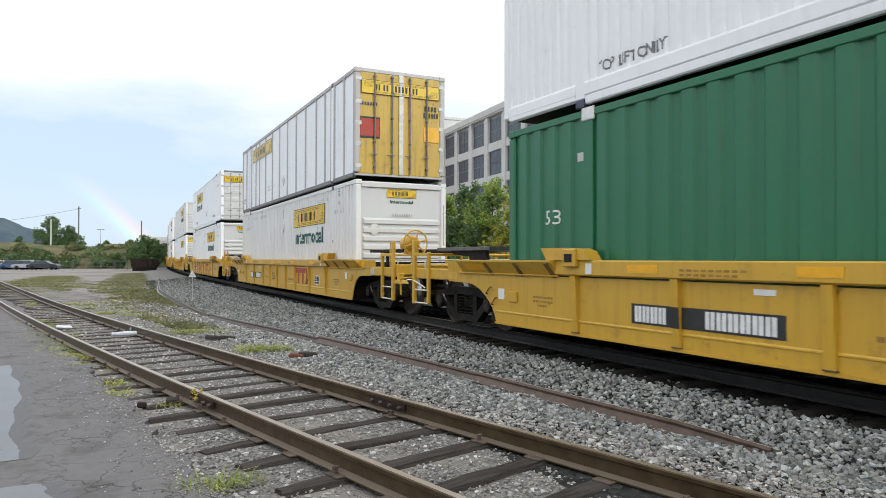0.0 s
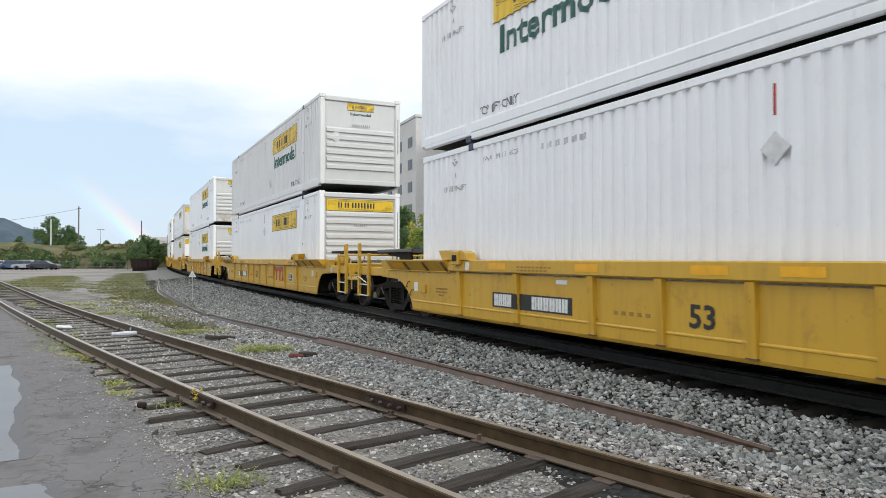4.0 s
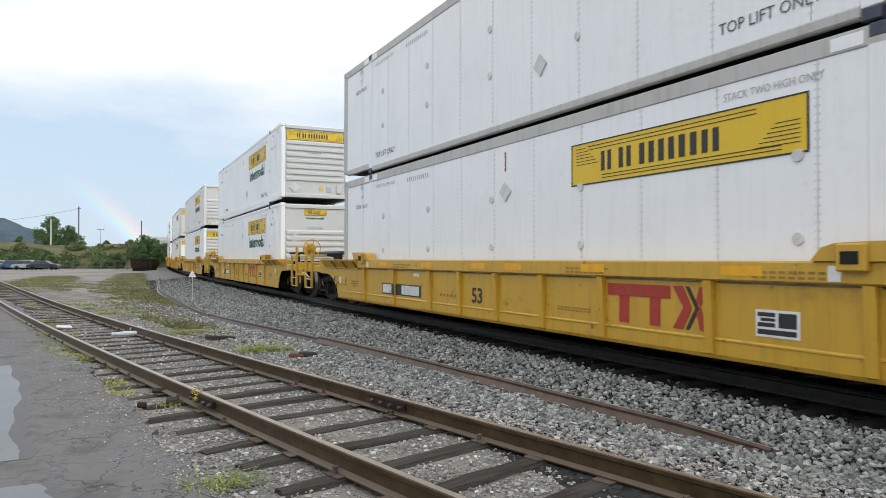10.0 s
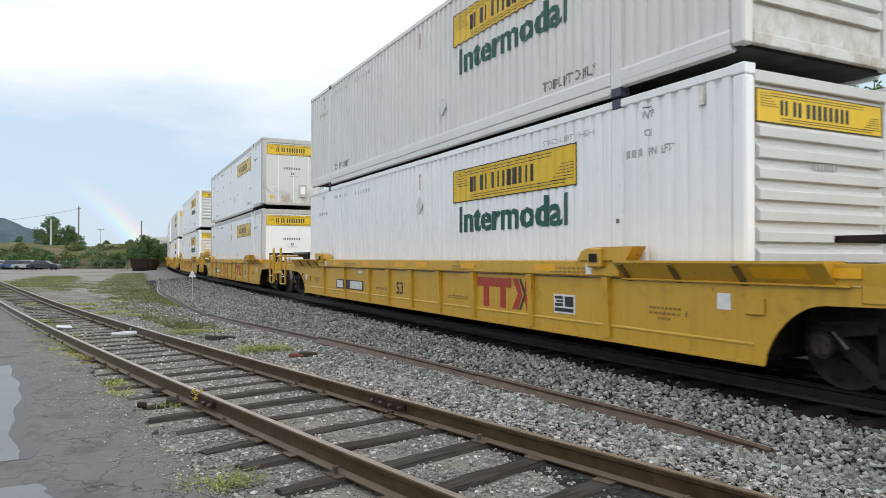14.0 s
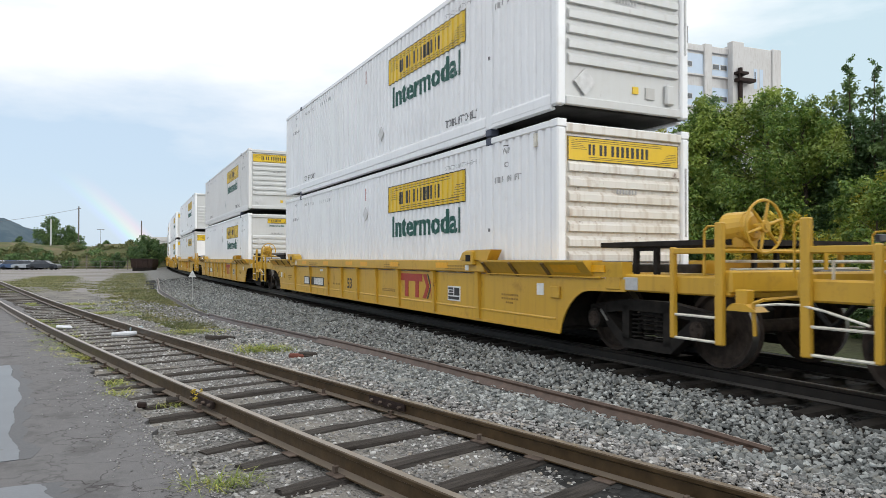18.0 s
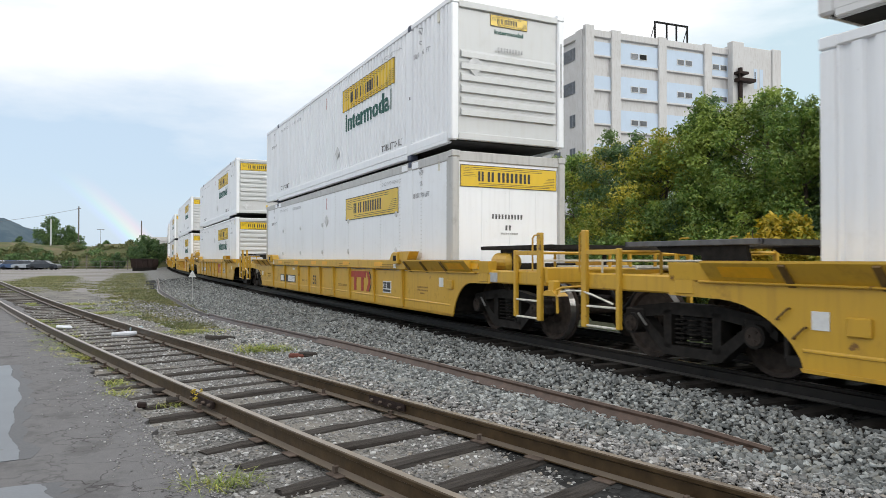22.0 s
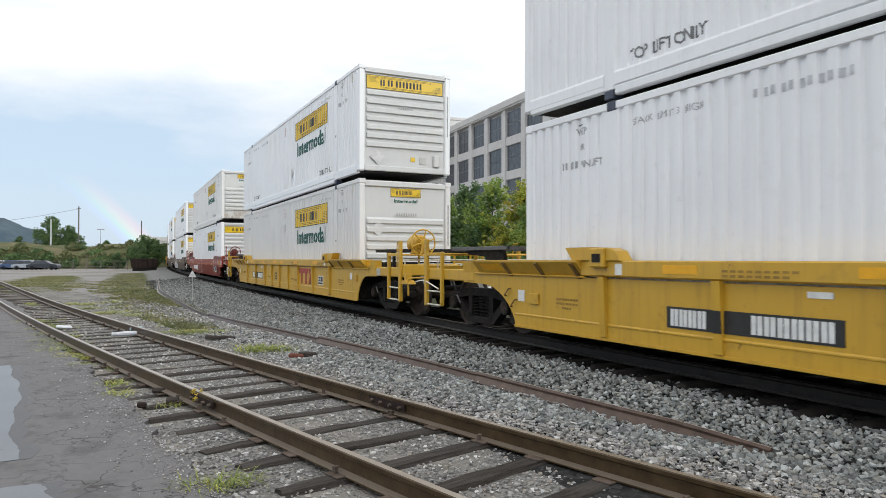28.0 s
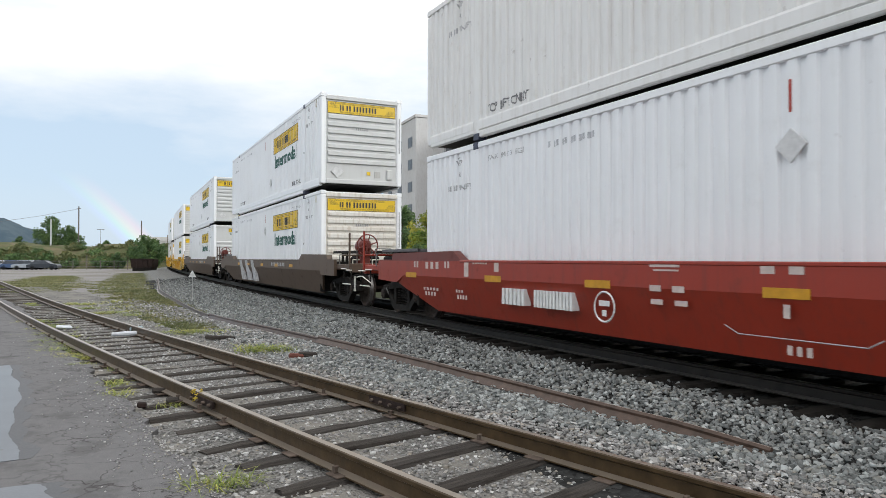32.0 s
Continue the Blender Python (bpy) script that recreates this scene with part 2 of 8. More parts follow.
def stone_mat(name, lo, hi, warm):
    mat, nt, bsdf = node_mat(name)
    g = nt.nodes.new("ShaderNodeNewGeometry")
    ramp = nt.nodes.new("ShaderNodeValToRGB")
    e = ramp.color_ramp.elements
    e[0].color, e[1].color = (*lo, 1), (*hi, 1)
    k = ramp.color_ramp.elements.new(0.55)
    k.color = (*[(a + b) * 0.45 for a, b in zip(lo, hi)], 1)
    k2 = ramp.color_ramp.elements.new(0.72)
    k2.color = (*warm, 1)
    k3 = ramp.color_ramp.elements.new(0.8)
    k3.color = (*[(a + b) * 0.5 for a, b in zip(lo, hi)], 1)
    nt.links.new(g.outputs["Random Per Island"], ramp.inputs[0])
    f = noise_fac(nt, coords(nt, world=True), 30, 4, 0.3, 0.7)
    nt.links.new(mixed(nt, times(nt, f, 0.5), ramp.outputs[0], tuple(x * 0.45 for x in hi)), bsdf.inputs["Base Color"])
    bsdf.inputs["Roughness"].default_value, bsdf.inputs["Specular IOR Level"].default_value = 0.85, 0.15
    bump(nt, bsdf, f, 0.3, 0.006)
    return mat


M["ballast"] = stone_mat("crushed_grey_ballast", (0.065, 0.071, 0.069), (0.55, 0.57, 0.555), (0.29, 0.28, 0.245))
M["gravel"] = stone_mat("mixed_gravel", (0.10, 0.098, 0.093), (0.72, 0.71, 0.69), (0.31, 0.27, 0.215))
# stones between the main ties are close to black
M["dark_ballast"] = stone_mat("near_black_ballast", (0.008, 0.0076, 0.0072), (0.040, 0.0385, 0.0365), (0.022, 0.019, 0.016))


def ground_mat(name, a, b, c, sa, sb, spread=(0.45, 0.6), rough=0.9, hgt=0.03, fine=60.0):
    """Loose ground in world space: fine grain of a and b, with patches of c."""
    mat, nt, bsdf = node_mat(name)
    v = coords(nt, world=True)
    f = noise_fac(nt, v, fine, 5, 0.3, 0.7, 0.7)
    vor = nt.nodes.new("ShaderNodeTexVoronoi")
    vor.inputs["Scale"].default_value = sa
    nt.links.new(v, vor.inputs["Vector"])
    bw = nt.nodes.new("ShaderNodeRGBToBW")
    nt.links.new(vor.outputs["Color"], bw.inputs[0])
    col = mixed(nt, bw.outputs[0], a, b)
    col = mixed(nt, times(nt, f, 0.5), col, a)
    patch = noise_fac(nt, v, sb, 6, spread[0], spread[1], 0.6)
    nt.links.new(mixed(nt, patch, col, c), bsdf.inputs["Base Color"])
    bsdf.inputs["Roughness"].default_value, bsdf.inputs["Specular IOR Level"].default_value = rough, 0.5 if rough < 0.5 else 0.15
    bump(nt, bsdf, vor.outputs["Distance"], 0.6, hgt)
    return mat


# near bed is almost black: shade between the loose stones is in its colour
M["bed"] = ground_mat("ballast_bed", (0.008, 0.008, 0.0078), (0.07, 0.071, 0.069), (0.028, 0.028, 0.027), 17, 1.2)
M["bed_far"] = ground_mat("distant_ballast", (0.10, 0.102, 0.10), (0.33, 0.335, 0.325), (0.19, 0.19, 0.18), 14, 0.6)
M["verge"] = ground_mat("weedy_dark_verge", (0.03, 0.034, 0.018), (0.085, 0.085, 0.05), (0.045, 0.06, 0.022), 14, 0.5)
M["dirt"] = ground_mat("gravelly_dirt", (0.045, 0.043, 0.04), (0.38, 0.37, 0.35), (0.25, 0.235, 0.208), 40, 0.8)
M["field"] = ground_mat("rough_ground", (0.20, 0.19, 0.184), (0.34, 0.325, 0.318), (0.20, 0.188, 0.165), 12, 0.12, (0.47, 0.6))
M["grass_ground"] = ground_mat("bank_grass", (0.065, 0.075, 0.034), (0.12, 0.125, 0.055), (0.15, 0.125, 0.075), 6, 0.25, (0.48, 0.62))


def asphalt_mat():
    mat, nt, bsdf = node_mat("worn_asphalt")
    v = coords(nt, world=True)
    f = noise_fac(nt, v, 120, 4, 0.3, 0.7, 0.7)
    p = noise_fac(nt, v, 0.55, 6, 0.35, 0.7, 0.6)
    c = mixed(nt, f, (0.095, 0.091, 0.092), (0.22, 0.213, 0.212))
    g = noise_fac(nt, v, 9.0, 5, 0.38, 0.66, 0.6)
    c = mixed(nt, times(nt, g, 0.55), c, (0.10, 0.098, 0.10))
    c = mixed(nt, times(nt, p, 0.55), c, (0.20, 0.198, 0.20))
    st = noise_fac(nt, v, 1.7, 6, 0.52, 0.62, 0.65)
    c = mixed(nt, times(nt, st, 0.4), c, (0.06, 0.058, 0.056))
    vor = nt.nodes.new("ShaderNodeTexVoronoi")
    vor.feature = "DISTANCE_TO_EDGE"
    vor.inputs["Scale"].default_value = 1.9
    warp = nt.nodes.new("ShaderNodeTexNoise")
    warp.inputs["Scale"].default_value, warp.inputs["Detail"].default_value = 2.2, 6
    nt.links.new(v, warp.inputs["Vector"])
    ad = nt.nodes.new("ShaderNodeVectorMath")
    nt.links.new(v, ad.inputs[0])
    nt.links.new(warp.outputs["Color"], ad.inputs[1])
    nt.links.new(ad.outputs[0], vor.inputs["Vector"])
    cr = nt.nodes.new("ShaderNodeMapRange")
    cr.inputs[1].default_value, cr.inputs[2].default_value = 0.024, 0.003
    nt.links.new(vor.outputs["Distance"], cr.inputs[0])
    some = noise_fac(nt, v, 0.8, 3, 0.36, 0.54)
    c = mixed(nt, times(nt, times(nt, cr.outputs[0], some), 0.8), c, (0.035, 0.03, 0.029))
    nt.links.new(c, bsdf.inputs["Base Color"])
    r = nt.nodes.new("ShaderNodeMapRange")
    r.inputs[3].default_value, r.inputs[4].default_value = 0.7, 0.9
    bsdf.inputs["Specular IOR Level"].default_value = 0.18
    nt.links.new(p, r.inputs[0])
    nt.links.new(r.outputs[0], bsdf.inputs["Roughness"])
    bump(nt, bsdf, f, 0.35, 0.008)
    return mat


M["asphalt"] = asphalt_mat()
M["damp"] = ground_mat("damp_asphalt", (0.085, 0.086, 0.09), (0.16, 0.16, 0.165), (0.11, 0.112, 0.118), 90, 2.5, (0.4, 0.7), 0.55, 0.0015)
# wet asphalt: some of the sky's blue reflection is put into the base colour
M["patch"] = ground_mat("wet_asphalt", (0.10, 0.109, 0.122), (0.13, 0.14, 0.155), (0.085, 0.092, 0.102), 60, 1.5, (0.4, 0.7), 0.32, 0.0006)


def leaf_mat(name, a, b, c):
    mat, nt, bsdf = node_mat(name)
    g = nt.nodes.new("ShaderNodeNewGeometry")
    ramp = nt.nodes.new("ShaderNodeValToRGB")
    e = ramp.color_ramp.elements
    e[0].color, e[1].color = (*a, 1), (*c, 1)
    k = ramp.color_ramp.elements.new(0.6)
    k.color = (*b, 1)
    nt.links.new(g.outputs["Random Per Island"], ramp.inputs[0])
    # dark noise clumps put deep foliage shade into the leaf colour
    f = noise_fac(nt, coords(nt), 1.1, 3, 0.38, 0.62)
    col = mixed(nt, times(nt, f, 0.65), ramp.outputs[0], tuple(x * 0.45 for x in a))
    # yellower sprays put sunlit highlights into the colour; each plant has its own tone
    g2 = noise_fac(nt, coords(nt), 0.6, 3, 0.5, 0.62)
    col = mixed(nt, times(nt, g2, 0.6), col, (c[0] * 1.05, c[1], c[2] * 0.9))
    info = nt.nodes.new("ShaderNodeObjectInfo")
    col = mixed(nt, times(nt, info.outputs["Random"], 0.25), col, tuple(x * 0.8 for x in a))
    nt.links.new(col, bsdf.inputs["Base Color"])
    bsdf.inputs["Roughness"].default_value = 0.55
    tr = nt.nodes.new("ShaderNodeBsdfTranslucent")
    nt.links.new(col, tr.inputs[0])
    mx = nt.nodes.new("ShaderNodeMixShader")
    mx.inputs[0].default_value = 0.30
    out = nt.nodes["Material Output"]
    nt.links.new(bsdf.outputs[0], mx.inputs[1])
    nt.links.new(tr.outputs[0], mx.inputs[2])
    nt.links.new(mx.outputs[0], out.inputs[0])
    return mat


M["leaf"] = leaf_mat("green_leaves", (0.105, 0.205, 0.04), (0.225, 0.35, 0.06), (0.45, 0.53, 0.11))
M["leaf_dark"] = leaf_mat("dark_green_leaves", (0.075, 0.15, 0.058), (0.12, 0.215, 0.072), (0.20, 0.30, 0.095))
M["leaf_yellow"] = leaf_mat("yellowing_leaves", (0.19, 0.28, 0.036), (0.40, 0.43, 0.055), (0.62, 0.51, 0.065))
# distance haze over the bank is mixed into these leaf colours
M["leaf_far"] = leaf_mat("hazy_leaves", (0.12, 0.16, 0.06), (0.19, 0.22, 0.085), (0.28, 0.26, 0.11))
M["flower"] = leaf_mat("goldenrod_bloom", (0.22, 0.27, 0.03), (0.60, 0.45, 0.03), (0.75, 0.52, 0.04))
M["blade"] = leaf_mat("grass_blades", (0.22, 0.31, 0.05), (0.38, 0.43, 0.08), (0.60, 0.55, 0.16))
M["turf"] = leaf_mat("dull_turf", (0.15, 0.18, 0.06), (0.215, 0.225, 0.09), (0.32, 0.29, 0.15))
M["stain"] = plain("brown_stained_yellow", (0.15, 0.085, 0.022), 0.6, 0.0, 0.4)
M["faint"] = plain("faint_stencil", (0.30, 0.175, 0.03), 0.6)
M["bark"] = plain("grey_brown_bark", (0.09, 0.07, 0.055), 0.9, 0, 0.4, 14)
M["concrete"] = paint("stained_white_concrete", (0.59, 0.583, 0.575), (0.34, 0.30, 0.27), 0.55, 0.8, 1.0, fade=(0.52, 0.50, 0.48))
M["panel_blue"] = paint("pale_blue_infill", (0.50, 0.60, 0.72), (0.35, 0.4, 0.45), 0.3, 0.6, 0.5)
M["dark_glass"] = plain("grimy_factory_glass", (0.06, 0.068, 0.08), 0.3, 0.0, 0.5, 1.6)
M["frame_grey"] = plain("grey_window_frame", (0.25, 0.26, 0.27), 0.6)
M["frame_white"] = plain("white_window_frame", (0.6, 0.6, 0.6), 0.5)
# wooded hill is tinted blue: the haze of distance is painted in
M["hill"] = ground_mat("wooded_hill", (0.066, 0.095, 0.118), (0.095, 0.125, 0.145), (0.055, 0.085, 0.11), 0.05, 0.01)
M["rust_box"] = plain("rust_brown_steel", (0.032, 0.021, 0.018), 0.8, 0, 0.5)
M["lampwood"] = plain("grey_pole_wood", (0.16, 0.14, 0.125), 0.85)


# ---- shapes ----
class Shape:
    """Collects solid pieces and turns them into one mesh."""

    def __init__(self):
        self.v, self.f = [], []

    def add(self, verts, faces):
        o = len(self.v)
        self.v += [tuple(p) for p in verts]
        self.f += [tuple(i + o for i in f) for f in faces]
        return self

    def box(self, x0, x1, y0, y1, z0, z1, c=0.0):
        """A block with edges chamfered by c."""
        x0, x1 = min(x0, x1), max(x0, x1)
        y0, y1 = min(y0, y1), max(y0, y1)
        z0, z1 = min(z0, z1), max(z0, z1)
        if c <= 0:
            v = [(x, y, z) for x in (x0, x1) for y in (y0, y1) for z in (z0, z1)]
            return self.add(v, [(0, 1, 3, 2), (4, 6, 7, 5), (0, 4, 5, 1), (2, 3, 7, 6), (0, 2, 6, 4), (1, 5, 7, 3)])
        c = min(c, (x1 - x0) / 2.01, (y1 - y0) / 2.01, (z1 - z0) / 2.01)
        v, at = [], {}
        for i, x in enumerate((x0, x1)):
            for j, y in enumerate((y0, y1)):
                for k, z in enumerate((z0, z1)):
                    xi, yi, zi = x + (c if i == 0 else -c), y + (c if j == 0 else -c), z + (c if k == 0 else -c)
                    for a, p in enumerate(((x, yi, zi), (xi, y, zi), (xi, yi, z))):
                        at[i, j, k, a] = len(v)
                        v.append(p)
        f = []
        for i in (0, 1):
            f.append([at[i, 0, 0, 0], at[i, 1, 0, 0], at[i, 1, 1, 0], at[i, 0, 1, 0]])
            f.append([at[0, i, 0, 1], at[1, i, 0, 1], at[1, i, 1, 1], at[0, i, 1, 1]])
            f.append([at[0, 0, i, 2], at[1, 0, i, 2], at[1, 1, i, 2], at[0, 1, i, 2]])
            for j in (0, 1):
                f.append([at[i, j, 0, 0], at[i, j, 1, 0], at[i, j, 1, 1], at[i, j, 0, 1]])
                f.append([at[i, 0, j, 0], at[i, 1, j, 0], at[i, 1, j, 2], at[i, 0, j, 2]])
                f.append([at[0, i, j, 1], at[1, i, j, 1], at[1, i, j, 2], at[0, i, j, 2]])
                for k in (0, 1):
                    f.append([at[i, j, k, 0], at[i, j, k, 1], at[i, j, k, 2]])
        return self.add(v, f)

    def prism(self, profile, axis, lo, hi):
        """A flat outline pushed along an axis: x takes (y, z), y takes (x, z), z takes (x, y)."""
        n = len(profile)
        put = {"x": lambda a, b, t: (t, a, b), "y": lambda a, b, t: (a, t, b), "z": lambda a, b, t: (a, b, t)}[axis]
        v = [put(a, b, lo) for a, b in profile] + [put(a, b, hi) for a, b in profile]
        f = [tuple(range(n)), tuple(range(2 * n - 1, n - 1, -1))] + [(i, i + n, (i + 1) % n + n, (i + 1) % n) for i in range(n)]
        return self.add(v, f)

    def cyl(self, p0, p1, r, n=10, r1=None):
        p0, p1 = Vector(p0), Vector(p1)
        q = (p1 - p0).to_track_quat("Z", "Y")
        r1 = r if r1 is None else r1
        v = [p0 + q @ Vector((r * math.cos(6.28318 * i / n), r * math.sin(6.28318 * i / n), 0)) for i in range(n)]
        v += [p1 + q @ Vector((r1 * math.cos(6.28318 * i / n), r1 * math.sin(6.28318 * i / n), 0)) for i in range(n)]
        return self.add(v, [tuple(range(n - 1, -1, -1)), tuple(range(n, 2 * n))] + [(i, (i + 1) % n, (i + 1) % n + n, i + n) for i in range(n)])

    def pipe(self, pts, r, n=6):
        for a, b in zip(pts, pts[1:]):
            self.cyl(a, b, r, n)
        return self

    def ring(self, centre, axis, R, r, n=20, k=6):
        """A torus round an axis."""
        q = Vector(axis).to_track_quat("Z", "Y")
        v, f = [], []
        for i in range(n):
            a = 6.28318 * i / n
            for j in range(k):
                b = 6.28318 * j / k
                v.append(Vector(centre) + q @ Vector(((R + r * math.cos(b)) * math.cos(a), (R + r * math.cos(b)) * math.sin(a), r * math.sin(b))))
                f.append((i * k + j, (i + 1) % n * k + j, (i + 1) % n * k + (j + 1) % k, i * k + (j + 1) % k))
        return self.add(v, f)

    def lathe(self, prof, n=24):
        """(radius, y) pairs turned round the y axis; open ends are closed."""
        v, f = [], []
        m = len(prof)
        for i in range(n):
            a = 6.28318 * i / n
            v += [(r * math.cos(a), y, r * math.sin(a)) for r, y in prof]
        for i in range(n):
            for j in range(m - 1):
                f.append((i * m + j, (i + 1) % n * m + j, (i + 1) % n * m + j + 1, i * m + j + 1))
        return self.add(v, f)

    def mesh(self, name, mat, smooth=False):
        me = bpy.data.meshes.new(name)
        me.from_pydata(self.v, [], self.f)
        if len(self.v) < 40000:
            bm = bmesh.new()
            bm.from_mesh(me)
            bmesh.ops.recalc_face_normals(bm, faces=bm.faces)
            bm.to_mesh(me)
            bm.free()
        me.materials.append(M[mat])
        if smooth:
            me.polygons.foreach_set("use_smooth", [True] * len(me.polygons))
        me.update()
        return me


MESHES = {}


def cached(key, make):
    if key not in MESHES:
        MESHES[key] = make()
    return MESHES[key]


def part(name, mesh, parent, label="", m=None):
    """Links a mesh as one part under a thing or a part."""
    ob = new(name, mesh)
    ob.parent = parent
    if m is not None:
        ob.matrix_basis = m
    if label:
        ob["label"] = label
    return ob


def boxpart(name, mat, parent, dims, c=0.0, label=""):
    key = ("box", mat, c, *[round(d, 4) for d in dims])
    return part(name, cached(key, lambda: Shape().box(*dims, c).mesh(name, mat)), parent, label)


def flat_text(words, height, mat, width=None, bold=0.0):
    """Letters as a thin flat mesh in the x-z plane, facing -y, starting at x = 0, z = 0."""
    cu = bpy.data.curves.new("letters", "FONT")
    cu.body, cu.size, cu.resolution_u, cu.offset = words, height * 1.38, 2, bold
    ob = new("letters", cu)
    bpy.context.view_layer.update()
    me = bpy.data.meshes.new_from_object(ob.evaluated_get(bpy.context.evaluated_depsgraph_get()))
    bpy.data.objects.remove(ob)
    bpy.data.curves.remove(cu)
    n = len(me.vertices)
    co = np.empty(n * 3)
    me.vertices.foreach_get("co", co)
    co = co.reshape(-1, 3)
    w = co[:, 0].max() - co[:, 0].min()
    k = (width / w) if width else 1.0
    out = np.zeros_like(co)
    out[:, 0], out[:, 2] = (co[:, 0] - co[:, 0].min()) * k, co[:, 1]
    me.vertices.foreach_set("co", out.ravel())
    me.materials.clear()
    me.materials.append(M[mat])
    me.update()
    return me


# ---- the line of the railway: arc length s grows away from the camera, w is to the far side ----
STEP = 1.0
S0, S1 = -430.0, 470.0
_s = np.arange(S0, S1 + STEP, STEP)
_q = np.clip(_s[:-1] + STEP / 2, -30, 130) / 100
_k = (0.09356 - 0.09759 * _q + 0.09948 * _q * _q) / 100
_th = np.concatenate([[0], np.cumsum(_k * STEP)])
_i0 = int(-S0 / STEP)
_th += -0.46375 - _th[_i0]
_tm = (_th[:-1] + _th[1:]) / 2
_x = np.concatenate([[0], np.cumsum(np.sin(_tm) * STEP)])
_y = np.concatenate([[0], np.cumsum(np.cos(_tm) * STEP)])
_x, _y = _x - _x[_i0], _y - _y[_i0] + 16.1471
RAIL_TOP = 0.40


def on_line(s, w=0.0):
    """x, y and heading of the main line at s, w metres to its far side."""
    x, y, h = np.interp(s, _s, _x), np.interp(s, _s, _y), np.interp(s, _s, _th)
    return x + w * math.cos(h), y - w * math.sin(h), h


# axes along and across the line at the camera, for the siding and the old rail
AX, NN = Vector((-0.44538, 0.89534)), Vector((0.89534, 0.44538))


def siding_slope(q):
    return -0.24629 + 0.00246 * min(q, 32.0)


def siding_l(q):
    k = min(q, 32.0)
    return 3.7336 - 0.24629 * k + 0.00123 * k * k + siding_slope(32.0) * (q - k)


OLD_Q = (-6.0, 3.8, 6.2, 8.5, 10.1, 12.2, 14.9, 16.4, 18.3, 20.0, 22.0, 27.0, 37.0, 60.0)
OLD_L = (6.15, 4.83, 4.57, 4.39, 4.21, 3.93, 3.55, 3.26, 2.95, 2.75, 2.66, 2.67, 2.76, 4.3)


def old_rail_l(q):
    return sum(np.interp(q + d, OLD_Q, OLD_L) for d in (-1.2, -0.6, 0.0, 0.6, 1.2)) / 5


def ql(q, l):
    p = AX * q + NN * l
    return p.x, p.y


def siding(q, off=0.0):
    """x, y and heading on the siding at q, off metres to the side away from the asphalt."""
    d = siding_slope(q)
    n = math.hypot(1, d)
    x, y = ql(q - off * d / n, siding_l(q) + off / n)
    t = AX * 1 + NN * d
    return x, y, math.atan2(t.x, t.y)


def sweep(profile, rows, closed=True):
    """Carries a (side, height) outline along rows of x, y, z, heading."""
    v, f = [], []
    n = len(profile)
    for x, y, z, h in rows:
        v += [(x + a * math.cos(h), y - a * math.sin(h), z + b) for a, b in profile]
    for i in range(len(rows) - 1):
        for j in range(n if closed else n - 1):
            k = (j + 1) % n
            f.append((i * n + j, i * n + k, (i + 1) * n + k, (i + 1) * n + j))
    if closed:
        f += [tuple(range(n)), tuple(range(len(v) - 1, len(v) - n - 1, -1))]
    sh = Shape()
    sh.add(v, f)
    return sh


RAIL = [(-0.07, -0.17), (0.07, -0.17), (0.07, -0.158), (0.012, -0.14), (0.009, -0.05), (0.034, -0.036), (0.036, -0.008), (0.028, 0.0),
        (-0.028, 0.0), (-0.036, -0.008), (-0.034, -0.036), (-0.009, -0.05), (-0.012, -0.14), (-0.07, -0.158)]


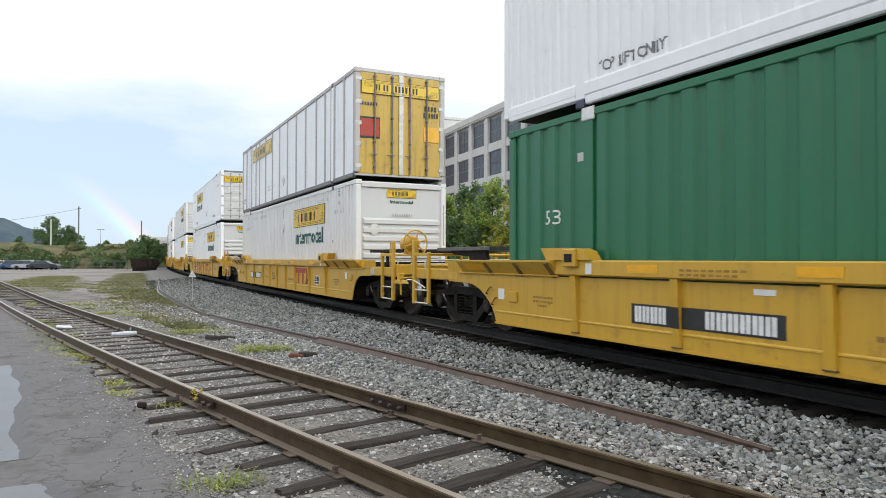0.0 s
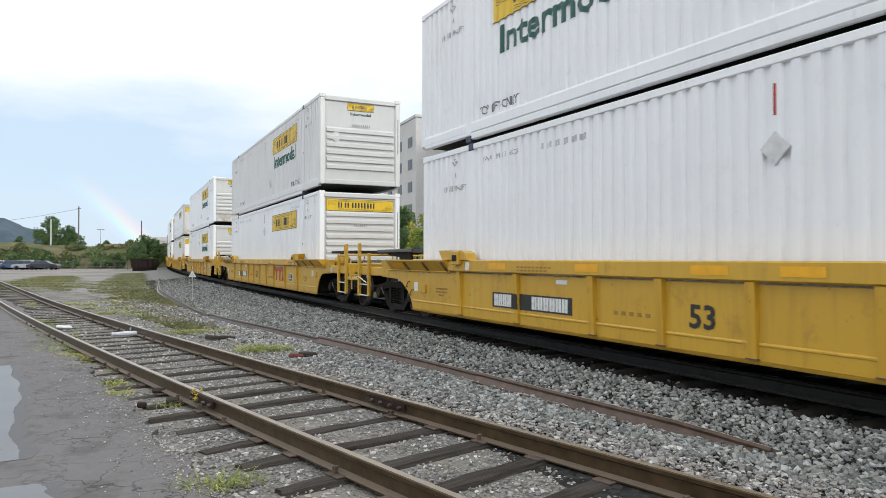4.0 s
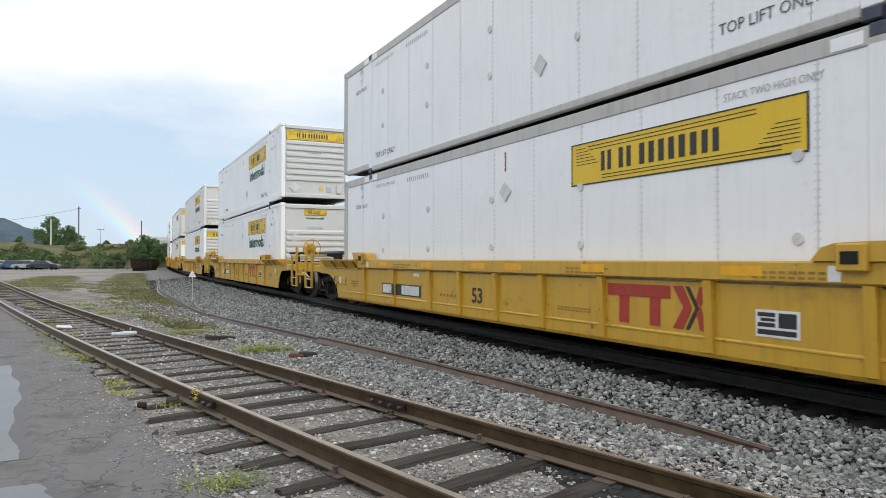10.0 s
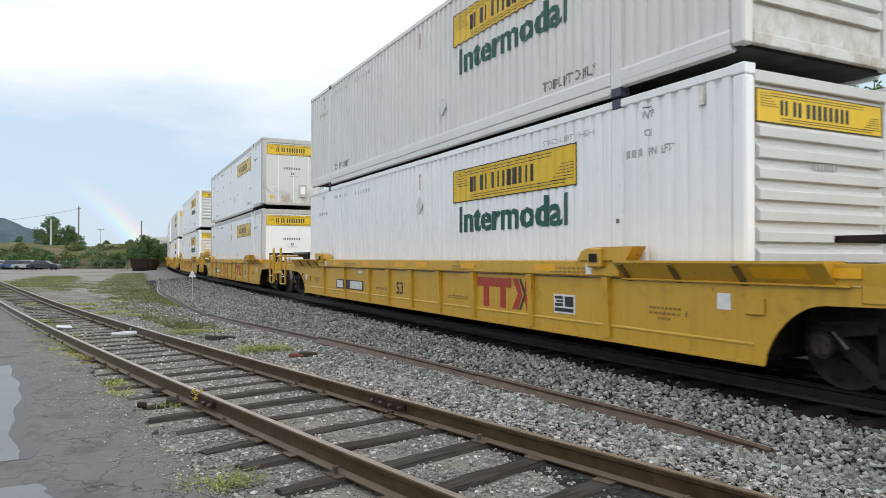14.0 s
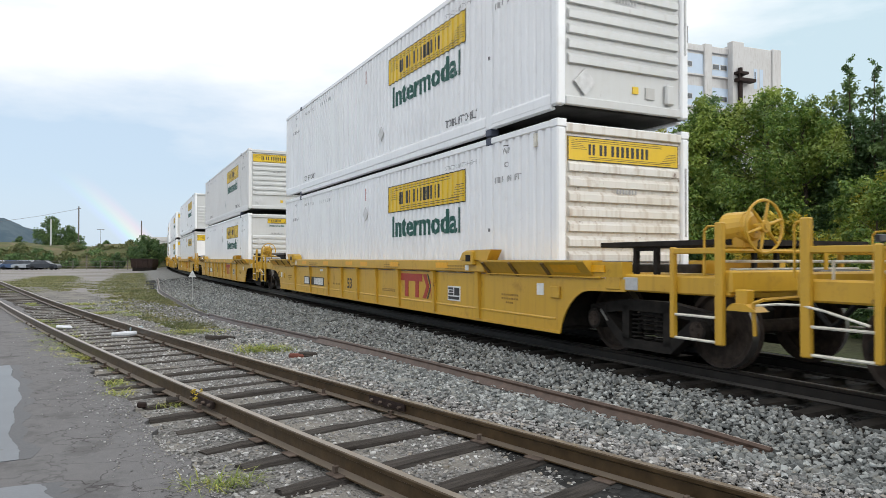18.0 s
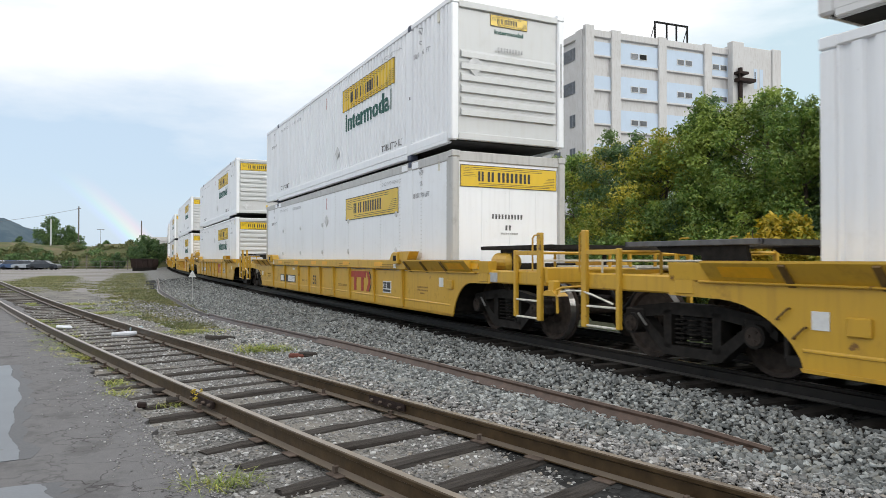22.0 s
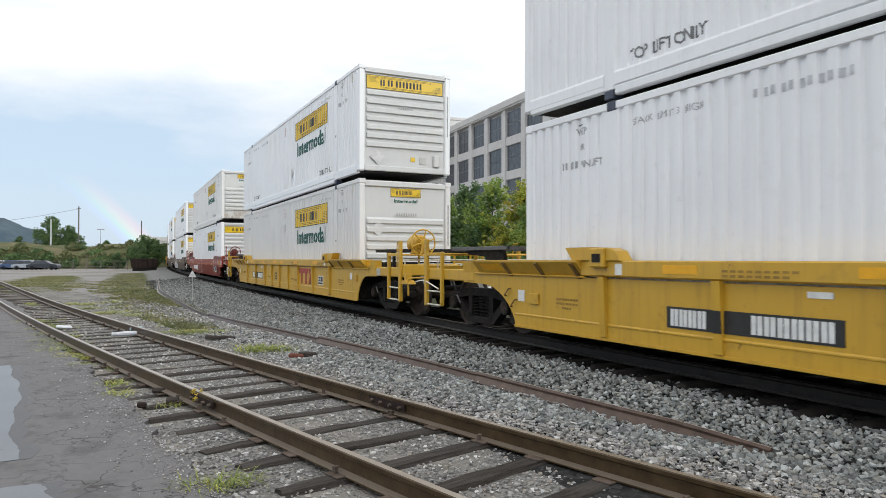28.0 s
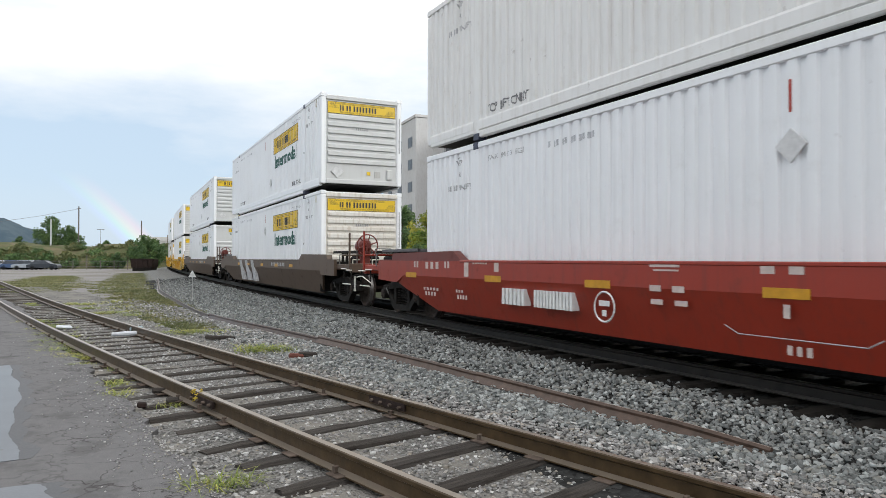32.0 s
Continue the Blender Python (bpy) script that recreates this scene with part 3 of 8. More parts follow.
# ---- ground ----
def build_ground():
    sh = Shape()
    rs = [0, 30, 60, 120, 250, 600, 1400, 3200]
    n = 48
    v, f = [(0, 60, -0.09)], []
    for r in rs[1:]:
        v += [(r * math.cos(6.28318 * i / n), 60 + r * math.sin(6.28318 * i / n), -0.09) for i in range(n)]
    f += [(0, 1 + i, 1 + (i + 1) % n) for i in range(n)]
    for k in range(len(rs) - 2):
        a, b = 1 + k * n, 1 + (k + 1) * n
        f += [(a + i, b + i, b + (i + 1) % n, a + (i + 1) % n) for i in range(n)]
    sh.add(v, f)
    tagged(new("ground", sh.mesh("ground", "field")), "rough gravel and thin grass yard", "ground", kind="structure")
    # asphalt: a slab whose edge beside the siding is ragged
    rnd = random.Random(4)
    edge = []
    q = -14.0
    while q < 60:
        edge.append(ql(q, 1.494 - 0.139 * q + rnd.uniform(-0.05, 0.05) + 0.035 * math.sin(q * 1.7) + 0.03 * math.sin(q * 4.3 + 1) - (0.004 * max(0, q - 24) ** 2)))
        q += 0.16
    v = [(x, y, 0.0) for x, y in edge] + [(x, y, -0.12) for x, y in edge]
    m = len(edge)
    top = Shape()
    row_o = [ql(q, -14.0 - 0.139 * q) for q in np.linspace(-14, 60, m)]
    v += [(x, y, 0.0) for x, y in row_o]
    fs = [(i, i + 1, 2 * m + i + 1, 2 * m + i) for i in range(m - 1)] + [(i, m + i, m + i + 1, i + 1) for i in range(m - 1)]
    top.add(v, fs)
    road = tagged(new("road", top.mesh("road", "asphalt")), "worn grey asphalt lane with cracks", "road", kind="structure")
    # wet hollows in the asphalt
    for p0, p1, wid, seed in (((-6.62, 10.75), (-3.47, 5.7), 2.2, 1), ((-2.9, 5.12), (-2.35, 3.9), 1.3, 2)):
        r2 = random.Random(seed)
        a, b = Vector(p0), Vector(p1)
        side = Vector((-(b - a).y, (b - a).x)).normalized() * -1
        right = [a.lerp(b, i / 96) + side * (0.05 * math.sin(i * 0.09 + seed) + 0.02 * math.sin(i * 0.31 + 2) + r2.uniform(-0.008, 0.008)) for i in range(97)]
        left = [p + side * wid * (0.03 + 0.97 * math.sin(math.pi * (i + 1) / 98) ** 0.6) for i, p in enumerate(right)]
        pts = [(p.x, p.y) for p in right] + [(p.x, p.y) for p in reversed(left)]
        rim = [(p.x, p.y) for p in (r - side * (0.12 + 0.04 * math.sin(i * 0.5)) for i, r in enumerate(right))] + [(p.x, p.y) for p in reversed(left)]
        part("wet_patch", Shape().prism(rim, "z", -0.02, 0.0025).mesh("damp", "damp"), road, "damp rim of drying asphalt")
        part("wet_patch", Shape().prism(pts, "z", -0.02, 0.0055).mesh("patch", "patch"), road, "shallow wet patch on asphalt")
    # ballast shoulder of the main line
    prof = [(-4.75, -0.48), (-2.75, -0.34), (-1.75, -0.23), (-1.2, -0.235), (1.2, -0.235), (2.0, -0.22), (4.2, -0.5), (4.2, -0.6), (-4.75, -0.6)]
    rows = []
    for s in np.arange(-120, 300, 4.0):
        x, y, h = on_line(s)
        rows.append((x, y, RAIL_TOP, h))
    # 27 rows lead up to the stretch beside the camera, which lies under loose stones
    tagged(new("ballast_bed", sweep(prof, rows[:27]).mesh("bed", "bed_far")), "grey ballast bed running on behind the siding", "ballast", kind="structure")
    tagged(new("ballast_bed", sweep(prof, rows[26:42]).mesh("bed", "bed")), "ballast bed under the main track, shade between stones in its colour", "ballast", kind="structure")
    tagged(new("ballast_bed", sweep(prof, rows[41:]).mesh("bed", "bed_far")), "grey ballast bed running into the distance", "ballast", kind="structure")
    # weedy ground beyond the main line, up to the trees
    tagged(new("verge", sweep([(4.0, -0.47), (7.5, -0.44), (18.0, -0.46), (18.0, -0.6), (4.0, -0.6)], rows).mesh("verge", "verge")), "dark weedy verge beyond the main track", "verge", kind="structure")
    # gravel bed of the siding and the strip up to the old rail
    rows = []
    for q in np.arange(-12, 48, 1.0):
        x, y, h = siding(q)
        rows.append((x, y, 0, h))
    tagged(new("gravel_bed", sweep([(-2.9, -0.10), (-2.1, -0.05), (-1.3, -0.045), (2.3, -0.03), (3.4, -0.09), (3.4, -0.2), (-2.9, -0.2)], rows).mesh("gbed", "dirt")),
           "dirty gravel between siding and main track", "gravel", kind="structure")


build_ground()


def build_tracks():
    def rough_tie(seed, mat):
        """A worn beam: uneven width, rounded shoulders, ragged ends."""
        r = random.Random(seed)
        v, f = [], []
        m = 9
        for i in range(m):
            x = -1.3 + 2.6 * i / (m - 1)
            end = i in (0, m - 1)
            wl, wr = 0.115 + r.uniform(-.02, .012) - (0.008 if end else 0), 0.115 + r.uniform(-.02, .012) - (0.02 if end else 0)
            top = r.uniform(-0.014, 0.0) - (0.006 if end else 0)
            x += r.uniform(-.06, .05) if end else 0
            for yy, zz in ((-wl, -0.17), (-wl, top - 0.05), (-wl + 0.03, top), (0.0, top + 0.003), (wr - 0.03, top), (wr, top - 0.05), (wr, -0.17)):
                v.append((x + (r.uniform(-.02, .02) if end else 0), yy + r.uniform(-.004, .004), zz))
        for i in range(m - 1):
            f += [(i * 7 + j, i * 7 + j + 1, i * 7 + j + 8, i * 7 + j + 7) for j in range(6)]
        f += [tuple(range(7)), tuple(range((m - 1) * 7 + 6, (m - 1) * 7 - 1, -1))]
        return Shape().add(v, f).mesh("tie", mat)
    ties = [rough_tie(70 + i, "tie") for i in range(6)]
    dark_ties = [rough_tie(80 + i, "tie_dark") for i in range(6)]
    plate = cached("plate", lambda: Shape().box(-0.14, 0.14, -0.085, 0.085, 0.0, 0.014, 0.004).mesh("plate", "plate_rust"))
    spike = cached("spike", lambda: Shape().box(-0.016, 0.016, -0.016, 0.016, 0.0, 0.05, 0.004).box(-0.03, 0.016, -0.016, 0.016, 0.04, 0.055, 0.004).mesh("spike", "plate_rust"))
    rnd = random.Random(11)
    # main line
    main = tagged(new("railway_track"), "main line track with dark rails on wooden ties", "railway track", kind="structure")
    for w in (-0.7535, 0.7535):
        rows = [(*on_line(s, w)[:2], RAIL_TOP, on_line(s, w)[2]) for s in [*np.arange(-420, -30, 6.0), *np.arange(-30, 60, 1.5), *np.arange(60, 440, 6.0)]]
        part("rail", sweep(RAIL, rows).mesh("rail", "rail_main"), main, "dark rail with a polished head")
    far = Shape()
    for i, s in enumerate(np.arange(-60, 180, 0.52)):
        x, y, h = on_line(s)
        a = -h + rnd.uniform(-0.02, 0.02)
        if -13.5 < s < 60:
            part("tie", rnd.choice(dark_ties), main, "", Matrix.Translation((x + rnd.uniform(-.05, .05) * math.cos(h), y, RAIL_TOP - 0.17 + rnd.uniform(-.012, .008))) @ Matrix.Rotation(a, 4, "Z"))
        else:
            c, sn = math.cos(a), math.sin(a)
            v = [(x + u * c - t * sn, y + u * sn + t * c, RAIL_TOP - 0.17 + z) for u in (-1.3, 1.3) for t in (-.11, .11) for z in (-.17, 0)]
            far.add(v, [(0, 1, 3, 2), (4, 6, 7, 5), (0, 4, 5, 1), (2, 3, 7, 6), (0, 2, 6, 4), (1, 5, 7, 3)])
    tagged(part("ties", far.mesh("far_ties", "tie_dark"), main), kind="stuff")
    # siding
    sid = tagged(new("railway_track"), "rusty siding track on weathered wooden ties in gravel", "railway track", kind="structure")
    for off in (-0.7535, 0.7535):
        rows = []
        for q in np.arange(-12, 62, 0.6):
            x, y, h = siding(q, off)
            rows.append((x, y, 0.17, h))
        part("rail", sweep(RAIL, rows).mesh("rail", "rail"), sid, "rusty brown rail")
    for i in range(-24, 62):
        q = 5.35 + 0.68 * i + rnd.uniform(-0.05, 0.05)
        x, y, h = siding(q)
        a = -h + rnd.uniform(-0.05, 0.05)
        base = Matrix.Translation((x, y, rnd.uniform(-0.022, 0.002) - (rnd.uniform(0.0, 0.016) if q > 9 else 0.0))) @ Matrix.Rotation(a, 4, "Z")
        part("tie", rnd.choice(ties), sid, "", base @ Matrix.Translation((rnd.uniform(-0.07, 0.07), 0, 0)))
        if q < 22:
            for off in (-0.7535, 0.7535):
                part("tie_plate", plate, sid, "", base @ Matrix.Translation((off, 0, 0)))
                for sg in (-1, 1):
                    if rnd.random() < 0.5:
                        part("spike", spike, sid, "", base @ Matrix.Translation((off + sg * 0.085, rnd.uniform(-.05, .05), 0.012)) @ Matrix.Rotation(0 if sg > 0 else math.pi, 4, "Z"))
    # bolted joint bars on both sides of each rail
    bar = cached("bar", lambda: Shape().prism([(-0.33, -0.11), (0.33, -0.11), (0.33, -0.045), (0.315, -0.035), (-0.315, -0.035), (-0.33, -0.045)], "y", -0.012, 0.012).mesh("bar", "rust_box"))
    nut = cached("nut", lambda: Shape().cyl((0, -0.035, 0), (0, 0.0, 0), 0.017, 6).mesh("nut", "plate_rust"))
    for q, off in ((8.17, -0.7535), (6.84, 0.7535)):
        x, y, h = siding(q, off)
        for sg in (-1, 1):
            b = part("joint_bar", bar, sid, "rusty bolted joint bar", Matrix.Translation((x, y, 0.17)) @ Matrix.Rotation(math.pi / 2 - h, 4, "Z") @ Matrix.Translation((0, sg * 0.034, 0)))
            for dx in (-0.26, -0.09, 0.09, 0.26):
                part("nut", nut, b, "", Matrix.Translation((dx, -0.012 if sg < 0 else 0.045, -0.078)))
    # old rail, half buried in the toe of the ballast
    old = tagged(new("railway_track"), "disused rusted rail half buried in ballast", "railway track", kind="structure")
    # it lies tilted away, so that web and foot show; the near length ends in the stones
    lean = lambda deg: [(a * math.cos(radians(deg)) + b * math.sin(radians(deg)), b * math.cos(radians(deg)) - a * math.sin(radians(deg))) for a, b in RAIL]
    for q0, q1, dz, dl, deg in ((1.6, 3.6, -0.055, 0.10, 24), (3.8, 7.86, 0.0, 0.0, 40), (7.88, 13.0, -0.03, 0.02, 34), (13.02, 20.0, -0.06, 0.02, 28), (20.02, 34.0, -0.09, 0.0, 20), (34.02, 60.0, -0.09, 0.0, 20)):
        rows = []
        for q in np.linspace(q0, q1, int((q1 - q0) / (0.5 if q1 < 31 else 2.0)) + 2):
            t = AX + NN * (old_rail_l(q + 0.3) - old_rail_l(q - 0.3)) / 0.6
            rows.append((*ql(q, old_rail_l(q) + dl), 0.20 + dz - 0.05 * max(0, 4.6 - q) - (0.02 if q1 < 8 else 0.0), math.atan2(t.x, t.y)))
        part("rail", sweep(lean(deg), rows).mesh("rail", "rail_old"), old, "red-brown rusted rail lying tilted")


build_tracks()


def stones(name, label, mat, xs, ys, zs, sizes, seed, flat=0.85):
    """Angular stones of eight corners each, joined into one mesh."""
    rng = np.random.default_rng(seed)
    n = len(xs)
    cube = np.array([(x, y, z) for x in (-1, 1) for y in (-1, 1) for z in (-1, 1)], float)
    v = cube[None] * rng.uniform(0.55, 1.0, (n, 8, 3)) * rng.uniform(0.48, 1.12, (n, 1, 3))
    a = rng.normal(size=(n, 4))
    a /= np.linalg.norm(a, axis=1)[:, None]
    w, x, y, z = a.T
    R = np.stack([np.stack([1 - 2 * (y * y + z * z), 2 * (x * y - z * w), 2 * (x * z + y * w)], 1),
                  np.stack([2 * (x * y + z * w), 1 - 2 * (x * x + z * z), 2 * (y * z - x * w)], 1),
                  np.stack([2 * (x * z - y * w), 2 * (y * z + x * w), 1 - 2 * (x * x + y * y)], 1)], 1)
    v = np.einsum("nij,nkj->nki", R, v) * (sizes[:, None, None] * 0.66)
    v[:, :, 2] *= flat
    v += np.stack([xs, ys, zs], 1)[:, None, :]
    quads = np.array([(0, 1, 3, 2), (4, 6, 7, 5), (0, 4, 5, 1), (2, 3, 7, 6), (0, 2, 6, 4), (1, 5, 7, 3)])
    f = (quads[None] + (np.arange(n) * 8)[:, None, None]).reshape(-1)
    me = bpy.data.meshes.new(name)
    me.vertices.add(n * 8)
    me.vertices.foreach_set("co", v.reshape(-1))
    me.loops.add(len(f))
    me.loops.foreach_set("vertex_index", f.astype(np.int32))
    me.polygons.add(len(f) // 4)
    me.polygons.foreach_set("loop_start", np.arange(0, len(f), 4, dtype=np.int32))
    me.update(calc_edges=True)
    # one stone in three is worn round, the rest are sharp
    me.polygons.foreach_set("use_smooth", np.repeat(rng.random(n) < 0.33, 6))
    me.materials.append(M[mat])
    return tagged(new(name, me), label, "gravel", kind="stuff")


def build_stones():
    rng = np.random.default_rng(5)
    # main line shoulder: coarse clean ballast, thinner with distance
    n = 90000
    s = np.where(rng.random(n) < 0.08, rng.uniform(-26.0, -13.4, n), -13.5 + 62 * rng.beta(0.8, 2.6, n))
    w = rng.uniform(-4.6, -0.95, n)
    x, y, h = np.interp(s, _s, _x), np.interp(s, _s, _y), np.interp(s, _s, _th)
    px, py = x + w * np.cos(h), y - w * np.sin(h)
    z = RAIL_TOP + np.interp(w, [-5.0, -2.75, -1.75, -1.2, -0.9], [-0.46, -0.345, -0.225, -0.225, -0.24]) + rng.uniform(-0.045, 0.028, n)
    q, l = px * AX.x + py * AX.y, px * NN.x + py * NN.y
    past = l > old_rail_l(q) - 0.25 * rng.random(n)
    size = rng.uniform(0.026, 0.052, n) * (1 + np.clip(s + 5, 0, 60) * 0.010)
    near_tie = np.abs(((s + 60) / 0.52 + 0.5) % 1.0 - 0.5) * 0.52 < 0.14
    past &= ~(near_tie & (w > -1.34 + 0.1 * rng.random(n)))
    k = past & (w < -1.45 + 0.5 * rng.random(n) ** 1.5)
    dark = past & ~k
    stones("oily_ballast_stones", "near-black ballast stones between the main ties", "dark_ballast", px[dark], py[dark], z[dark] - 0.012, size[dark], 3)
    stones("ballast_stones", "loose grey crushed ballast stones", "ballast", px[k], py[k], z[k], size[k], 1)
    # siding: smaller mixed gravel
    n = 140000
    q = np.where(rng.random(n) < 0.13, rng.uniform(-9.0, 1.6, n), 1.5 + 30 * rng.beta(0.8, 2.6, n))
    off = rng.uniform(-2.6, 3.6, n)
    l = 3.7336 - 0.24629 * q + 0.00123 * q * q + off * 1.03
    d = -0.24629 + 0.00246 * q
    qq = q - off * d
    nearer = l < old_rail_l(qq) - 0.10
    l_edge = 1.494 - 0.139 * qq
    over = l_edge - l
    keep = nearer & ((over < 0.05) | ((over < 1.3) & (rng.random(n) < 0.65 * np.exp(-over * 4.8))))
    phase = np.abs(((q - 5.35) / 0.68 + 0.5) % 1.0 - 0.5) * 0.68
    on_tie = (phase < 0.135) & (off > -1.32) & (off < 0.92)
    keep &= ~(on_tie & (rng.random(n) < np.clip(1.0 - 0.02 * np.clip(q - 7, 0, 20), 0.6, 0.985)))
    keep &= np.abs(np.abs(off) - 0.7535) > 0.075
    size = (0.014 + 0.027 * rng.random(n) ** 1.9) * (1 + np.clip(q - 6, 0, 40) * 0.02) * np.where(off > 1.6, 1.2, 1.0)
    z = np.interp(off, [-1.9, -1.3, 1.3, 2.3, 3.5], [-0.05, -0.05, -0.045, 0.0, 0.07]) + rng.uniform(-0.03, 0.018, n)
    wm = l - 7.22 - 0.0005 * (qq - 14.5) ** 2
    z = np.where(off > 1.0, np.maximum(z, RAIL_TOP + np.interp(wm, [-5.0, -2.75, -1.75], [-0.455, -0.335, -0.22]) + rng.uniform(-0.01, 0.025, n)), z)
    size = size * np.where((wm > -4.6) & (off > 1.0), 1.25, 1.0)
    on_road = over > 0.02
    size = np.where(on_road, np.minimum(size * 0.6, 0.016), size)
    z = np.where(on_road, 0.004, z)
    px, py = AX.x * qq + NN.x * l, AX.y * qq + NN.y * l
    k = keep
    far_side = (off > 1.35 + 0.35 * rng.random(n)) & (rng.random(n) < np.clip(1.15 - 0.085 * (qq - 5.0), 0.0, 1.0))
    a, b = k & ~far_side, k & far_side
    stones("gravel_stones", "dirty mixed gravel between the rails", "gravel", px[a], py[a], z[a], size[a], 2, 0.6)
    stones("shoulder_stones", "loose grey stones between siding and old rail", "ballast", px[b], py[b], z[b], np.clip(size[b] * 1.15, 0.024, 0.055), 4)


build_stones()


# ---- plants ----
def leaf_cloud(seed, blobs, count, size, mat, name="crown", tall=0.9):
    """Leaves, a triangle each, scattered on uneven clumps."""
    rng = np.random.default_rng(seed)
    b = np.array(blobs, float)
    wts = b[:, 3] ** 1.7
    idx = rng.choice(len(b), count, p=wts / wts.sum())
    d = rng.normal(size=(count, 3))
    d /= np.linalg.norm(d, axis=1)[:, None]
    rad = b[idx, 3] * (0.35 + 0.7 * rng.random(count) ** 0.6)
    lump = 1 + 0.25 * np.sin(d[:, 0] * 5 + idx) * np.sin(d[:, 1] * 4 + 2 * idx) + 0.18 * np.sin(d[:, 2] * 9 + idx)
    c = b[idx, :3] + d * (rad * lump)[:, None] * np.array([1, 1, tall])
    nrm = d * 0.6 + rng.normal(size=(count, 3)) * 0.6 + np.array([0, 0, 0.5])
    nrm /= np.linalg.norm(nrm, axis=1)[:, None]
    t = np.cross(nrm, rng.normal(size=(count, 3)))
    t /= np.linalg.norm(t, axis=1)[:, None]
    u = np.cross(nrm, t)
    s = (size * rng.uniform(0.6, 1.4, count))[:, None]
    v = np.stack([c - t * s * 0.7 - u * s * 0.45, c + t * s * 1.0, c - t * s * 0.3 + u * s * 0.6], 1).reshape(-1, 3)
    f = np.arange(count * 3)
    me = bpy.data.meshes.new(name)
    me.vertices.add(count * 3)
    me.vertices.foreach_set("co", v.reshape(-1))
    me.loops.add(len(f))
    me.loops.foreach_set("vertex_index", f.astype(np.int32))
    me.polygons.add(count)
    me.polygons.foreach_set("loop_start", np.arange(0, len(f), 3, dtype=np.int32))
    me.update(calc_edges=True)
    me.materials.append(M[mat])
    return me


def tree_meshes(seed, height, spread, count, size, mat, low=0.12, slim=False):
    rnd = random.Random(seed)
    wood = Shape()
    blobs = []
    top = height * (0.5 if slim else 0.9)
    pts = [(0, 0, 0)]
    for i in range(1, 6):
        pts.append((pts[-1][0] + rnd.uniform(-.15, .15), pts[-1][1] + rnd.uniform(-.15, .15), top * i / 5))
    r = height * 0.018
    for i in range(5):
        wood.cyl(pts[i], pts[i + 1], r * (1 - i / 6), 7, r * (1 - (i + 1) / 6))
    if slim:
        # several upright leaders, each a tapering column of foliage
        for i in range(7):
            a, off = 2.4 * i, spread * 0.75 * math.sqrt(i / 7)
            base = Vector((math.cos(a) * off, math.sin(a) * off, 0))
            h = height * (1.0 - 0.075 * i + rnd.uniform(-0.05, 0.05))
            wood.cyl((base.x * 0.3, base.y * 0.3, height * 0.1), (base.x, base.y, h * 0.97), r * 0.5, 5, r * 0.08)
            z = height * 0.12
            while z < h:
                t = z / h
                wide = spread * (0.50 * (1 - t) ** 0.7 + 0.055)
                for k in range(3):
                    b = rnd.uniform(0, 6.283)
                    o = wide * rnd.uniform(0.3, 1.0)
                    blobs.append((base.x + math.cos(b) * o, base.y + math.sin(b) * o, z + rnd.uniform(-.2, .2), wide * rnd.uniform(0.35, 0.6)))
                z += 0.16 + wide * 0.36
        return wood.mesh("trunk", "bark"), leaf_cloud(seed, blobs, count, size, mat, tall=1.25)
    n = 44
    for i in range(n):
        t = low + (1 - low) * (i + rnd.random()) / n
        a = rnd.uniform(0, 6.283)
        env = math.sin(math.pi * min(1, 0.25 + 0.72 * t))
        reach = spread * env * rnd.uniform(0.5, 1.12)
        p0 = Vector((0, 0, height * t * 0.85))
        p1 = Vector((math.cos(a) * reach, math.sin(a) * reach, height * t * 0.95 + reach * 0.15))
        wood.cyl(p0, p1, r * 0.4 * (1.1 - t), 5, r * 0.1)
        br = spread * rnd.uniform(0.15, 0.31) * (1.15 - 0.5 * t)
        blobs.append((*p1, br))
        # a twig that stands out of the outline
        if i % 3 == 0:
            p3 = p1 + (p1 - p0) * 0.22 + Vector((0, 0, rnd.uniform(0.15, 0.5) * br * 2))
            wood.cyl(p1, p3, r * 0.1, 4, r * 0.04)
            blobs.append((*p3, br * 0.4))
        if rnd.random() < 0.6:
            p2 = p0.lerp(p1, 0.5)
            blobs.append((p2.x, p2.y, p2.z + rnd.uniform(0, 0.3), br * 1.1))
    for i in range(9):
        blobs.append((rnd.uniform(-.35, .35) * spread, rnd.uniform(-.35, .35) * spread, height * rnd.uniform(0.84, 1.03), spread * rnd.uniform(0.07, 0.17)))
    return wood.mesh("trunk", "bark"), leaf_cloud(seed, blobs, count, size, mat)


def tree(name, meshes, label, group, m, crown_label=""):
    ob = tagged(new(name), label, "tree" if name == "tree" else "shrub", group)
    ob.matrix_basis = m
    part("trunk", meshes[0], ob)
    part("crown", meshes[1], ob, crown_label)
    return ob


